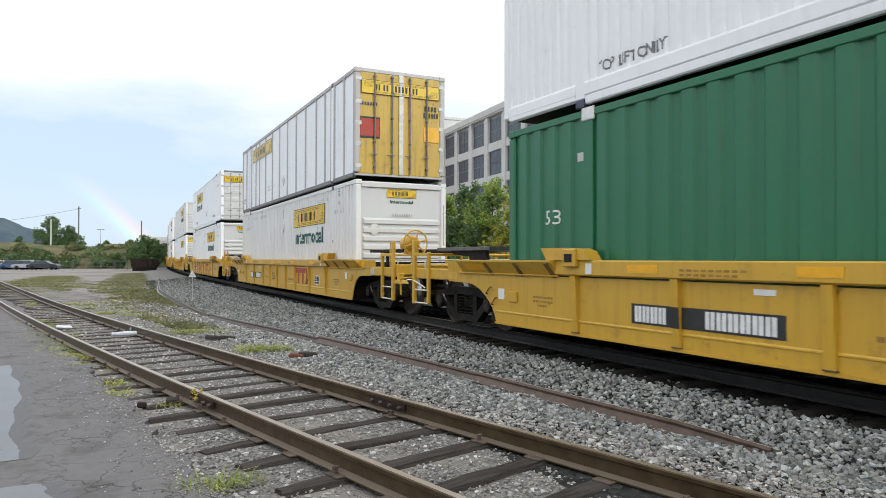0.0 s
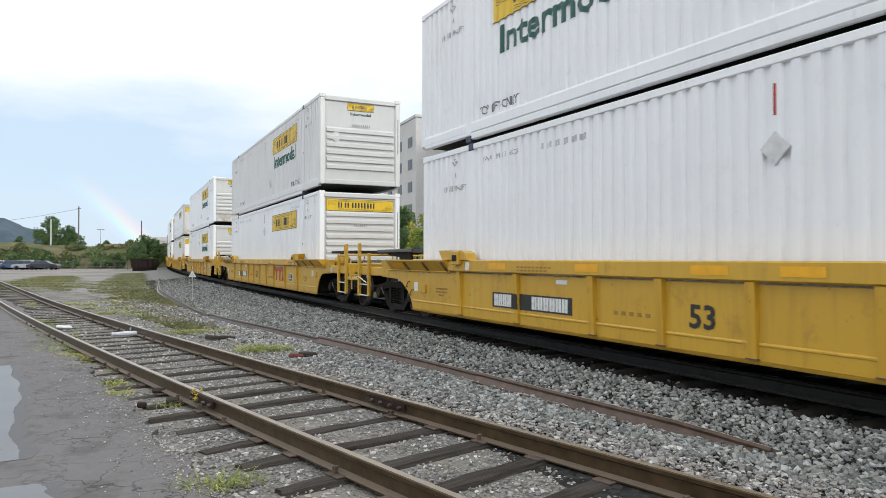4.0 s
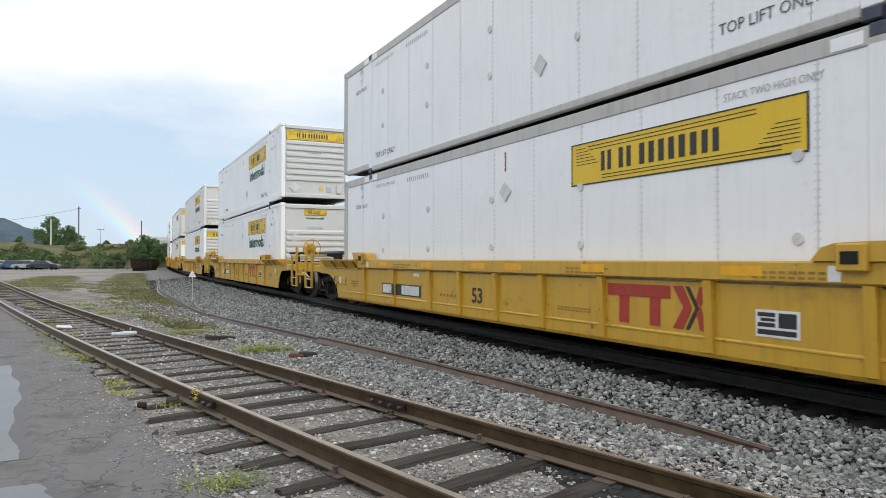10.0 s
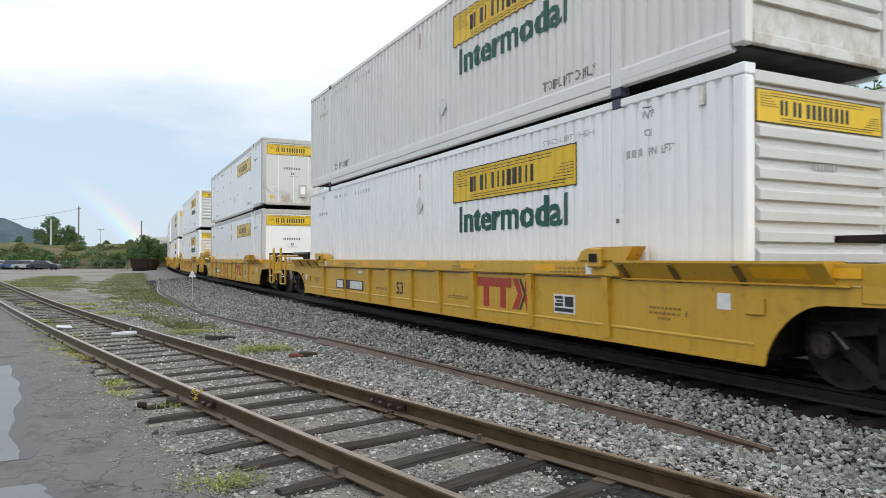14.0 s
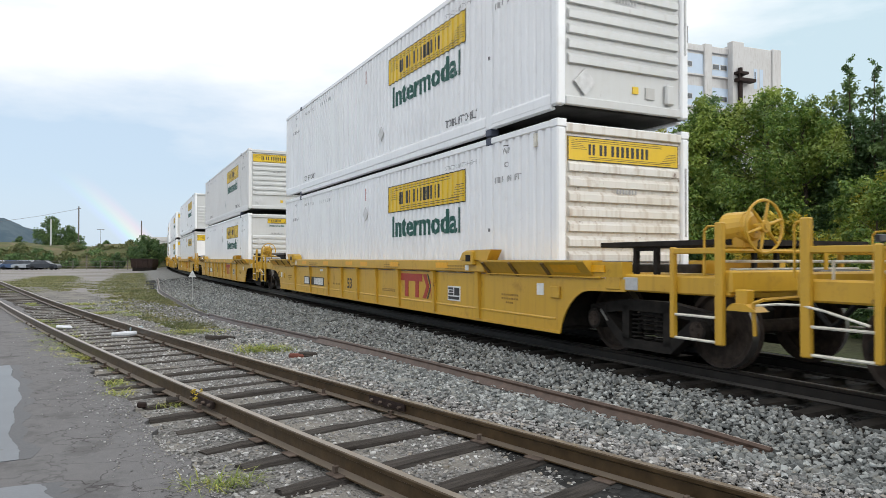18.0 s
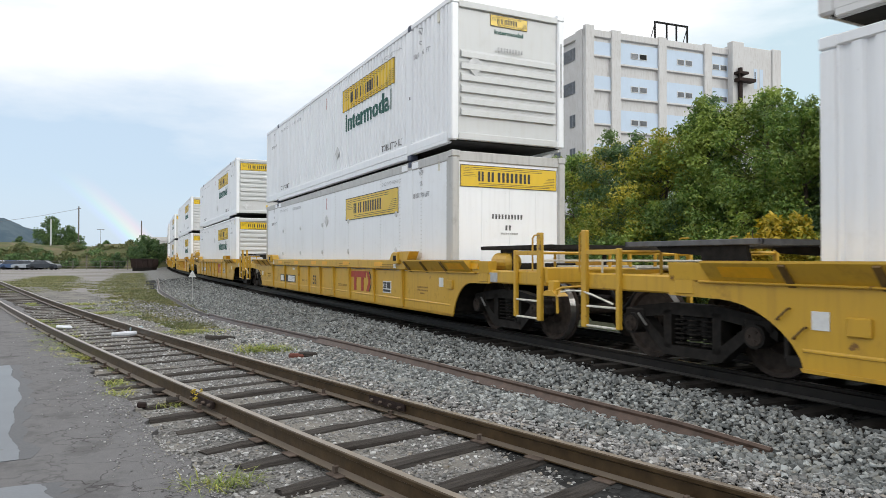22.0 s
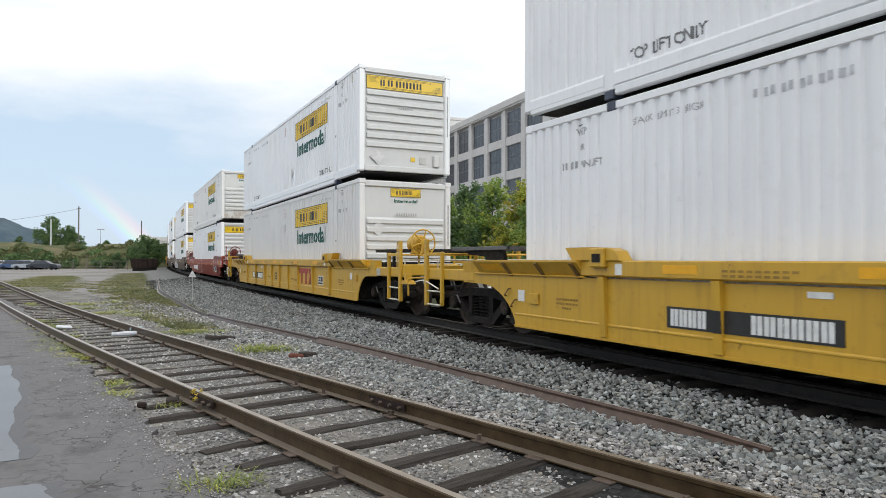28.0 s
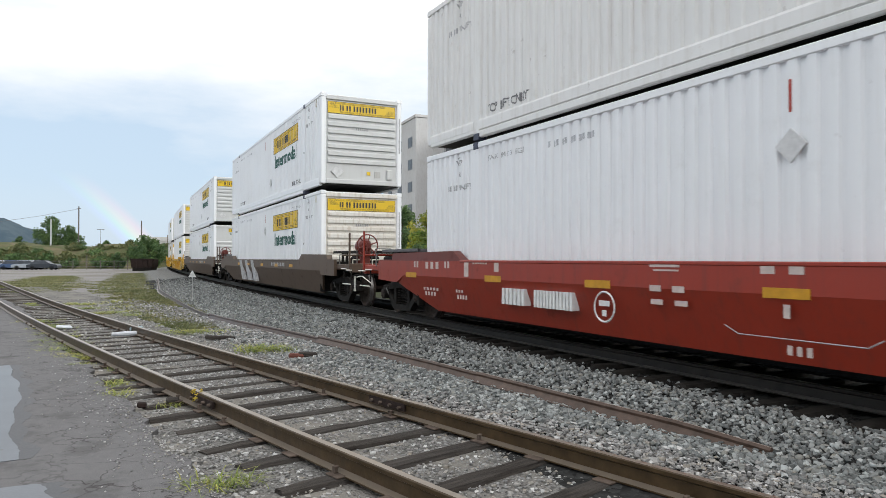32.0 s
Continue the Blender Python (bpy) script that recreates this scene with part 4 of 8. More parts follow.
def build_plants():
    kinds = {
        "a": (tree_meshes(21, 7.4, 2.6, 32000, 0.066, "leaf"), "leafy green self-sown tree beyond the tracks"),
        "b": (tree_meshes(22, 7.0, 2.5, 30000, 0.066, "leaf_dark"), "dense dark green tree beyond the tracks"),
        "c": (tree_meshes(23, 6.4, 2.4, 28000, 0.063, "leaf_yellow"), "tree with yellowing leaves beyond the tracks"),
        "d": (tree_meshes(24, 8.2, 1.7, 27000, 0.078, "leaf_dark", slim=True), "slim dark tree with an upright leader"),
    }
    # the same kinds with fewer leaves, for small or distant ones
    light = {"a": (tree_meshes(61, 7.4, 2.6, 9000, 0.125, "leaf"), kinds["a"][1]), "b": (tree_meshes(62, 7.0, 2.5, 9000, 0.125, "leaf_dark"), kinds["b"][1]), "c": (tree_meshes(63, 6.4, 2.4, 8500, 0.12, "leaf_yellow"), kinds["c"][1])}
    rnd = random.Random(9)
    rows = [("a", -4.6, 9.0, 0.48), ("a", -5.8, 9.3, 0.52), ("c", -3.9, 10.6, 0.62), ("d", -3.2, 14.6, 0.86), ("b", -3.4, 14.2, 1.0), ("d", -5.8, 13.8, 0.97), ("d", -7.2, 12.2, 0.93), ("d", -1.8, 12.3, 0.90), ("d", -2.7, 12.0, 0.86), ("d", -0.9, 13.6, 0.91), ("d", -5.0, 11.5, 0.93), ("b", -5.6, 13.0, 1.12), ("d", -3.7, 12.8, 0.88), ("a", -1.0, 11.2, 0.88), ("a", 0.9, 12.0, 1.0), ("a", 2.6, 11.6, 0.98), ("b", 3.9, 12.4, 1.04), ("c", 4.4, 10.9, 1.0), ("b", 6.4, 11.0, 0.92),
            ("c", 8.6, 11.6, 1.0), ("a", 10.5, 11.4, 0.88), ("b", 13.0, 11.6, 0.74), ("c", 15.5, 12.2, 0.86), ("a", 18.4, 12.0, 0.80), ("b", 21.5, 12.0, 0.86), ("a", 25.0, 12.4, 0.78), ("c", 28.5, 12.6, 0.78),
            ("b", 32.5, 12.4, 0.8), ("a", 37.0, 13.0, 0.82), ("b", 42.0, 13, 0.8), ("a", -3.4, 10.2, 0.5), ("b", -1.8, 10.4, 0.45), ("a", 0.0, 10.0, 0.55), ("c", 1.8, 10.2, 0.47), ("a", 3.6, 10.0, 0.50), ("c", 5.2, 10.4, 0.6), ("a", 7.6, 10.2, 0.48), ("b", 9.6, 10.0, 0.5), ("a", 12.0, 10.2, 0.46), ("c", 14.4, 10.2, 0.52), ("a", 0.4, 13.8, 0.9), ("d", 2.4, 13.6, 0.78), ("c", 7.4, 13.2, 0.9), ("d", 9.6, 13.4, 0.74), ("b", 18.0, 10.6, 0.5), ("a", -8.5, 12.5, 1.0), ("b", -12.0, 13.0, 1.05), ("c", -16.0, 12.5, 1.0)]
    for k, s, w, sc in rows:
        x, y, h = on_line(s, w)
        m = Matrix.Translation((x, y, -0.1)) @ Matrix.Rotation(rnd.uniform(0, 6.28), 4, "Z") @ Matrix.Diagonal((sc * 1.05, sc * 1.05, sc, 1))
        kind = light[k] if k in light and (sc < 0.62 or s > 14 or s < -7) else kinds[k]
        tree("tree", kind[0], kind[1], "trees beyond the tracks", m)
    # undergrowth along the foot of the trees
    sh = (tree_meshes(31, 2.3, 1.5, 7000, 0.075, "leaf", low=0.05), tree_meshes(32, 2.1, 1.4, 6600, 0.075, "leaf_dark", low=0.05))
    for i, s in enumerate(np.arange(-12, 40, 1.9)):
        x, y, h = on_line(s + rnd.uniform(-.5, .5), 8.6 + rnd.uniform(-.5, .8))
        tree("shrub", sh[i % 2], "low green shrub at the foot of the trees", "undergrowth", Matrix.Translation((x, y, -0.1)) @ Matrix.Rotation(rnd.uniform(0, 6), 4, "Z") @ Matrix.Scale(rnd.uniform(0.8, 1.15), 4))
    gold = tree_meshes(33, 2.35, 0.75, 3000, 0.06, "flower", low=0.6)
    for s, w in ((-2.5, 7.5), (-3.0, 7.3), (-3.5, 7.6)):
        x, y, h = on_line(s, w)
        tree("shrub", gold, "yellow flowering goldenrod clump", "goldenrod", Matrix.Translation((x, y, 0.0)) @ Matrix.Rotation(rnd.uniform(0, 6), 4, "Z") @ Matrix.Scale(rnd.uniform(0.9, 1.15), 4))

    # grass tufts beside the rails
    def tuft(seed, n, hgt, wid):
        r = random.Random(seed)
        s = Shape()
        for i in range(n):
            a, l = r.uniform(0, 6.283), r.uniform(0.4, 1.0)
            bx, by = r.gauss(0, wid * 0.35), r.gauss(0, wid * 0.35)
            dx, dy = math.cos(a), math.sin(a)
            px, py = -dy * 0.004, dx * 0.004
            pts = [(bx, by, 0), (bx + dx * wid * 0.3 * l, by + dy * wid * 0.3 * l, hgt * l * 0.7), (bx + dx * wid * 0.8 * l, by + dy * wid * 0.8 * l, hgt * l * (0.85 if i % 3 else 0.5))]
            v = [(p[0] + px * k, p[1] + py * k, p[2]) for p, k in ((pts[0], 1), (pts[0], -1), (pts[1], 1), (pts[1], -1), (pts[2], 0.2))]
            s.add(v, [(0, 1, 3, 2), (2, 3, 4)])
        return s.mesh("tuft", "blade")
    tufts = [tuft(41, 90, 0.10, 0.30), tuft(42, 130, 0.055, 0.36), tuft(43, 60, 0.05, 0.2)]
    spots = [(-1.72, 5.12, 0, 1.0), (-1.52, 5.2, 0, 0.8), (-3.15, 12.55, 0, 1.5), (-2.85, 12.4, 0, 1.3), (-3.45, 12.75, 0, 1.5), (-3.3, 12.4, 0, 1.2), (-3.0, 12.75, 0, 1.2), (-3.1, 7.9, 2, 1.0), (-3.9, 9.4, 2, 1), (-6.9, 12.6, 1, 1.4), (-7.3, 13.4, 1, 1.5), (-7.9, 14.2, 1, 1.5), (-6.4, 11.9, 1, 1.2), (-8.6, 15.2, 1, 1.5), (-9.4, 16.6, 1, 1.6), (-10.6, 18.2, 1, 1.7), (-5.7, 10.9, 2, 1.2)]
    for i in range(16):
        q = rnd.uniform(16, 30)
        spots.append((*ql(q, rnd.uniform(siding_l(q) + 1.3, old_rail_l(q) - 0.8)), 1, rnd.uniform(1.0, 2.0)))
    for i in range(14):
        q = rnd.uniform(9, 30)
        spots.append((*ql(q, 1.5 - 0.139 * q + rnd.uniform(0.0, 0.5)), 2, rnd.uniform(0.8, 1.6)))
    for x, y, k, sc in spots:
        t = tagged(new("grass_tuft", tufts[k]), "tuft of yellow-green grass in gravel", "grass", "grass tufts")
        t.matrix_basis = Matrix.Translation((x, y, -0.03)) @ Matrix.Rotation(rnd.uniform(0, 6), 4, "Z") @ Matrix.Scale(sc, 4)
    # low turf over the old yard, as one mat of blades
    rng = np.random.default_rng(77)
    n = 135000
    # two grassy areas: one beside the siding, one running up to the old rail, ragged at the rims
    first = rng.random(n) < 0.4
    t, e = rng.random(n), rng.uniform(-1, 1, n)
    ax, ay, aw = -20.6 - 17.4 * t, 34.0 + 34.0 * t, 1.5 + 2.6 * np.sin(math.pi * t)
    t = np.where(first, t, t ** 1.5)
    bx, by, bw = np.interp(t, [0, .3, .55, 1], [-5.6, -11.2, -18.0, -36.5]), np.interp(t, [0, .3, .55, 1], [16.3, 26.0, 39.5, 82.0]), np.interp(t, [0, .3, .55, 1], [0.5, 1.9, 2.2, 2.9])
    x, y = np.where(first, ax + e * aw, bx + e * bw), np.where(first, ay + e * 0.3, by + e * 0.2)
    edge = 0.5 * np.sin(x * 1.1 + y * 0.37) + 0.35 * np.sin(x * 2.7 - y * 0.9) + 0.3 * np.sin(y * 1.7 + x)
    clump = 0.5 + 0.5 * np.sin(x * 3.1 + 2 * np.sin(y * 1.3)) * np.sin(y * 2.3 + 2 * np.sin(x * 1.7))
    keep = (np.abs(e) + 0.4 * edge + 0.35 * rng.random(n) < 0.84) & (rng.random(n) < 0.35 + 0.65 * clump)
    x, y = x[keep], y[keep]
    n = len(x)
    a = rng.uniform(0, 6.28, n)
    hh = rng.uniform(0.02, 0.075, n)
    c = np.stack([x, y, np.interp(y, [26, 34], [-0.03, -0.07])], 1)
    side = np.stack([np.cos(a), np.sin(a), 0 * a], 1) * 0.03
    tip = np.stack([rng.normal(0, 0.05, n), rng.normal(0, 0.05, n), hh], 1)
    v = np.stack([c - side, c + side, c + tip], 1).reshape(-1, 3)
    me = bpy.data.meshes.new("turf")
    me.vertices.add(n * 3)
    me.vertices.foreach_set("co", v.reshape(-1))
    me.loops.add(n * 3)
    me.loops.foreach_set("vertex_index", np.arange(n * 3, dtype=np.int32))
    me.polygons.add(n)
    me.polygons.foreach_set("loop_start", np.arange(0, n * 3, 3, dtype=np.int32))
    me.update(calc_edges=True)
    me.materials.append(M["turf"])
    tagged(new("turf", me), "thin dry grass over the old yard", "grass", kind="stuff")


build_plants()


# ---- factory building beyond the trees ----
def build_factory():
    A = Matrix.Translation((16.4, 80.0, 0)) @ Matrix.Rotation(radians(21.5), 4, "Z")
    fac = tagged(new("factory_building"), "tall pale concrete factory with blue panels and long window wing", "building")
    fac.matrix_basis = A
    # local x along the tower front, local y back along the wing
    H = 28.6
    W = 21.4
    boxpart("tower_wall", "concrete", fac, (0.25, W, 0.3, 9.0, -0.5, H - 0.5))
    for x0, x1 in ((0, 1.2), (3.6, 4.9), (10.4, 11.6), (17.4, 18.6)):
        part("pilaster", Shape().box(x0, x1, -0.15, 0.5, -0.3, H + (0.35 if x0 < 1 else 0.1), 0.06).mesh("pilaster", "concrete"), fac)
    part("parapet", Shape().box(0.0, W, 0.0, 0.5, H - 0.9, H - 0.1, 0.05).box(-0.05, 0.45, 0.5, 9.2, H - 0.9, H - 0.1, 0.05).mesh("parapet", "concrete"), fac)
    part("roof", Shape().box(0.5, W, 0.5, 8.9, H - 0.49, H - 0.4).mesh("roof", "post"), fac)
    zt = H - 1.25
    for fl in range(6):
        z1 = zt - fl * 4.0
        for x0, x1 in ((4.9, 10.4), (11.6, 17.4), (18.6, 21.4)):
            boxpart("infill_panel", "panel_blue", fac, (x0, x1, 0.12, 0.32, z1 - 2.5, z1), 0.0, "pale blue infill panel")
            boxpart("ledge", "concrete", fac, (x0, x1, -0.02, 0.3, z1 - 2.72, z1 - 2.5), 0.03)
            mid = (x0 + x1) / 2 - 0.1
            for k in (0, 1):
                wx = mid - 1.1 + k * 1.25
                wz = z1 - 1.75
                w = boxpart("window", "frame_white", fac, (wx, wx + 1.1, 0.06, 0.16, wz, wz + 0.75), 0.02)
                open_ = (fl == 0 and k == 1 and x0 < 5)
                part("pane", cached(("pane", wx, wz), lambda: Shape().box(wx + 0.08, wx + 1.02, 0.045, 0.07, wz + 0.08, wz + 0.67).mesh("pane", "black" if open_ else "dark_glass")), w)
        w = boxpart("window", "panel_blue", fac, (1.2, 3.6, 0.10, 0.3, z1 - 1.75, z1 - 0.2), 0.0, "narrow blue-panelled window")
        boxpart("ledge", "concrete", fac, (1.2, 3.6, -0.02, 0.3, z1 - 1.95, z1 - 1.75), 0.03)
        # narrow side of the tower
        for j, (y0, y1) in enumerate(((2.3, 7.2),) if fl < 2 else ((2.3, 3.6), (5.8, 7.2))):
            zz = z1 - (1.9 if fl < 2 else 1.9)
            w = boxpart("window", "frame_grey", fac, (0.17, 0.3, y0, y1, zz, zz + 1.5), 0.0, "row of grey steel-framed windows")
            nn = max(1, round((y1 - y0) / 0.7))
            for i in range(nn):
                a = y0 + (y1 - y0) * i / nn
                part("pane", cached(("sp", fl, j, i), lambda: Shape().box(0.14, 0.2, a + 0.06, a + (y1 - y0) / nn - 0.06, zz + 0.08, zz + 1.42).mesh("pane", "dark_glass")), w)
    for y0, y1 in ((0.5, 1.9), (7.6, 9.0)):
        part("pilaster", Shape().box(-0.12, 0.4, y0, y1, -0.3, H + (0.2 if y0 > 5 else 0.0), 0.05).mesh("pilaster", "concrete"), fac)
    # stair tower
    boxpart("stair_tower", "concrete", fac, (21.4, 29.4, -0.5, 8, -0.5, H + 0.3), 0.06)
    boxpart("pilaster", "concrete", fac, (21.3, 23.2, -0.75, 0.2, -0.5, H + 0.7), 0.06)
    boxpart("pilaster", "concrete", fac, (28.0, 29.5, -0.72, 0.2, -0.5, H + 0.4), 0.06)
    for x0, z0, z1 in ((25.0, 23.6, 26.2), (26.0, 23.6, 26.2)):
        boxpart("window", "panel_blue", fac, (x0, x0 + 0.55, -0.53, -0.4, z0, z1))
    w = boxpart("window", "frame_grey", fac, (25.0, 26.8, -0.55, -0.4, 17.6, 20.6), 0.0, "framed window")
    # lamp bracket and down pipe on the stair tower
    pipe = Shape().cyl((22.2, -0.95, 8), (22.2, -0.95, 20.5), 0.10, 8)
    pipe.cyl((22.3, -1.0, 20.4), (22.3, -1.0, 25.9), 0.27, 8).box(21.5, 24.2, -1.7, -0.75, 24.1, 24.5).box(21.5, 23.0, -1.7, -0.75, 25.0, 25.3)
    for x in (21.6, 24.1):
        pipe.cyl((x, -1.6, 24.2), (x, -1.6, 25.4), 0.06, 5)
    part("bracket", pipe.mesh("bracket", "rust_box"), fac, "dark steel bracket and pipe")
    # sign frame on the roof
    fr = Shape()
    for x in (14.7, 16.6, 18.2, 20.0):
        fr.cyl((x, 6, H - 0.5), (x, 6, H + 4.5), 0.13, 6)
    fr.cyl((14.6, 6, H + 4.4), (20.1, 6, H + 4.4), 0.14, 6).cyl((14.7, 6, H + 4.2), (13.9, 7, H - 0.3), 0.06, 5).cyl((20.0, 6, H + 4.2), (19.2, 7, H - 0.3), 0.06, 5)
    part("sign_frame", fr.mesh("frame", "black"), fac, "empty dark steel sign frame")
    # long wing
    HW = 24.6
    boxpart("wing_wall", "concrete", fac, (0.9, 18, 9.05, 46.2, -0.5, HW - 0.4))
    part("parapet", Shape().box(0.25, 0.95, 9.1, 46.2, HW - 1.0, HW, 0.08).box(0.1, 0.95, 9.1, 46.2, HW - 1.35, HW - 1.2, 0.03).mesh("parapet", "concrete"), fac)
    for b in range(7):
        y0 = 9.8 + b * 6.0
        boxpart("pilaster", "concrete", fac, (0.3, 1.1, y0 - 0.6, y0 + 0.6, -0.3, HW - 1.3), 0.05)
        if b == 6:
            break
        for fl in range(5):
            z1 = HW - 1.75 - fl * 4.9
            boxpart("ledge", "concrete", fac, (0.45, 1.0, y0 + 0.6, y0 + 5.4, z1 - 4.9, z1 - 3.65), 0.03)
            w = boxpart("window", "frame_grey", fac, (0.72, 0.95, y0 + 0.6, y0 + 5.4, z1 - 3.65, z1), 0.0, "large multi-pane factory window")
            if fl < 4 and b < 7:
                for i in range(4):
                    for j in range(2):
                        a, zz = y0 + 0.68 + i * 1.17, z1 - 3.57 + j * 1.8
                        part("pane", cached(("wp", b, fl, i, j), lambda: Shape().box(0.66, 0.74, a, a + 1.1, zz, zz + 1.7).mesh("pane", "dark_glass")), w)
            else:
                boxpart("pane", "dark_glass", w, (0.66, 0.74, y0 + 0.68, y0 + 5.32, z1 - 3.55, z1 - 0.1))
    # plain tower at the far end of the wing
    boxpart("end_tower", "concrete", fac, (-4.6, 12, 46.25, 66, -0.5, 26.6), 0.06)
    boxpart("parapet", "concrete", fac, (-4.75, 12, 46.1, 66.2, 26.6, 27.1), 0.04)
    for fl in range(4):
        for j in range(3):
            w = boxpart("window", "frame_grey", fac, (-4.66, -4.5, 48.0 + j * 6, 50.4 + j * 6, 21.6 - fl * 4.0, 23.5 - fl * 4.0), 0.0, "dark steel-framed window")
            boxpart("pane", "dark_glass", w, (-4.7, -4.6, 48.15 + j * 6, 50.25 + j * 6, 21.75 - fl * 4.0, 23.35 - fl * 4.0))
        if fl > 1:
            w = boxpart("window", "frame_grey", fac, (-1.6, -0.4, 46.2, 46.4, 21.6 - fl * 4.0, 23.2 - fl * 4.0), 0.0, "dark steel-framed window")
            boxpart("pane", "dark_glass", w, (-1.5, -0.5, 46.16, 46.3, 21.7 - fl * 4.0, 23.1 - fl * 4.0))
    # roof vents on the wing
    for y0 in (12, 22, 27, 41):
        part("roof_vent", Shape().box(1.2, 2.2, y0, y0 + 1.8, HW, HW + 0.5, 0.05).mesh("vent", "post"), fac)


build_factory()


# ---- distance on the far left: bank, parked cars, poles, hill ----
def build_distance():
    rnd = random.Random(31)
    # long grassy bank behind the parking area
    bank = Shape()
    v, f = [], []
    for i in range(41):
        x = -150 + i * 3.25
        y = 128 + 0.16 * x
        hgt = 4.1 + 0.35 * math.sin(i * 0.7) + 0.25 * math.sin(i * 1.9)
        if x > -45:
            hgt *= max(0.25, 1 - (x + 45) / 22)
        v += [(x, y, -0.1), (x, y + 5, hgt * 0.62), (x, y + 10, hgt), (x, y + 22, hgt + 0.2), (x, y + 40, -0.1)]
    for i in range(40):
        f += [(i * 5 + j, i * 5 + j + 1, (i + 1) * 5 + j + 1, (i + 1) * 5 + j) for j in range(4)]
    bank.add(v, f)
    tagged(new("grass_bank", bank.mesh("bank", "grass_ground", True)), "overgrown grassy bank behind the parking area", "bank", kind="structure")
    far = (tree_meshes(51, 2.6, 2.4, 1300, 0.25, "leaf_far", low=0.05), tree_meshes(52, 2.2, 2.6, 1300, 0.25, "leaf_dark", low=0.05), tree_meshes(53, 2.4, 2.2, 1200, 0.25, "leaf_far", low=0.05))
    for i in range(96):
        x = -122 + i * 0.8
        y = 128 + 0.16 * x + rnd.uniform(0.5, 9)
        z = 0.46 * (y - 128 - 0.16 * x) - 0.3
        tree("shrub", far[(i * 7) % 3], "bushy overgrown shrub on the bank", "bank shrubs", Matrix.Translation((x, y, max(-0.1, z * 0.8))) @ Matrix.Rotation(rnd.uniform(0, 6), 4, "Z") @ Matrix.Scale(rnd.uniform(0.5, 0.85), 4))
    # trees standing above the bank
    big = tree_meshes(54, 8.0, 3.4, 9000, 0.2, "leaf_dark")
    mid = tree_meshes(55, 6.0, 2.8, 7000, 0.2, "leaf_dark")
    for x, y, z, sc, k in ((-85.0, 150, 2.4, 1.0, 0), (-82.2, 152, 2.2, 0.80, 0), (-80.4, 151, 2.2, 0.82, 1), (-91.5, 150, 3.0, 0.55, 1), (-47.6, 110, -0.1, 0.66, 0), (-46.2, 111, -0.1, 0.78, 1), (-53.0, 113, -0.1, 0.45, 1), (-68, 140, 1.5, 0.6, 1)):
        tree("tree", (big, mid)[k], "dark round-crowned tree above the bank", "trees on the bank", Matrix.Translation((x, y, z)) @ Matrix.Rotation(rnd.uniform(0, 6), 4, "Z") @ Matrix.Scale(sc, 4))
    # wooded hill
    hs = Shape()
    v, f = [], []
    n, k = 120, 9
    for i in range(n + 1):
        x = -1900 + i * 19
        for j in range(k):
            t = j / (k - 1)
            e = math.exp(-((x + 1165) / 115) ** 2) * 112 + math.exp(-((x + 600) / 800) ** 2) * 6
            bump_ = 1 + 0.06 * math.sin(i * 0.9) + 0.04 * math.sin(i * 2.3 + j)
            v.append((x, 1550 + 500 * t, e * math.sin(math.pi * min(1, t * 1.02)) * bump_ - 2))
    for i in range(n):
        f += [(i * k + j, i * k + j + 1, (i + 1) * k + j + 1, (i + 1) * k + j) for j in range(k - 1)]
    hs.add(v, f)
    tagged(new("backdrop", hs.mesh("hill", "hill", True)), "distant wooded hill", "hill", kind="structure")

    # poles
    def pole(x, y, z, hgt, r, mat, label, arms=()):
        ob = tagged(new("utility_pole"), label, "pole")
        ob.matrix_basis = pose(x, y, z)
        part("shaft", Shape().cyl((0, 0, 0), (0, 0, hgt), r, 8, r * 0.7).mesh("shaft", mat), ob)
        for a in arms:
            part("crossarm", Shape().box(-a[1] / 2, a[1] / 2, -0.05, 0.05, a[0] - 0.05, a[0] + 0.05).mesh("arm", mat), ob)
    pole(-77.8, 148, 2.0, 10.8, 0.17, "lampwood", "tall grey wooden utility pole on the bank", ((10.3, 0.9),))
    pole(-82.6, 146, 2.0, 8.0, 0.17, "frame_white", "thick white pole beside a tree")
    pole(-52.2, 120, 0, 8.2, 0.14, "lampwood", "thin dark pole behind the trees")
    pole(-57.6, 145, 0, 6.6, 0.12, "lampwood", "short pole near the bridge")
    pole(-71.6, 145, 1.5, 6.3, 0.05, "lampwood", "small floodlight mast on the bank", ((6.2, 1.5),))
    # wire between poles
    w = Shape()
    for z0 in (12.3,):
        p = [Vector((-77.6 - 60 * t, 148 - 8 * t, z0 - 5.5 * t * (1 - t) * 2 - 3 * t)) for t in np.linspace(0, 1, 9)]
        w.pipe(p, 0.03, 4)
    tagged(new("overhead_wire", w.mesh("wire", "post")), "thin dark overhead wire between poles", "cable")

    # parked cars
    def car(x, y, rz, mat, label):
        ob = tagged(new("parked_car"), label, "car", "parked cars")
        ob.matrix_basis = pose(x, y, -0.09, 0, 0, rz)
        body = [(-2.2, 0.35), (-2.25, 0.75), (-1.5, 0.9), (1.2, 0.95), (2.1, 0.8), (2.25, 0.55), (2.2, 0.3)]
        part("body", cached(("carbody", mat), lambda: Shape().prism(body, "y", -0.85, 0.85).mesh("body", mat)), ob)
        part("cabin", cached(("cabin", mat), lambda: Shape().prism([(-1.7, 0.88), (-1.15, 1.38), (0.35, 1.42), (1.15, 0.93)], "y", -0.72, 0.72).mesh("cabin", "dark_glass")), ob, "dark glazed cabin")
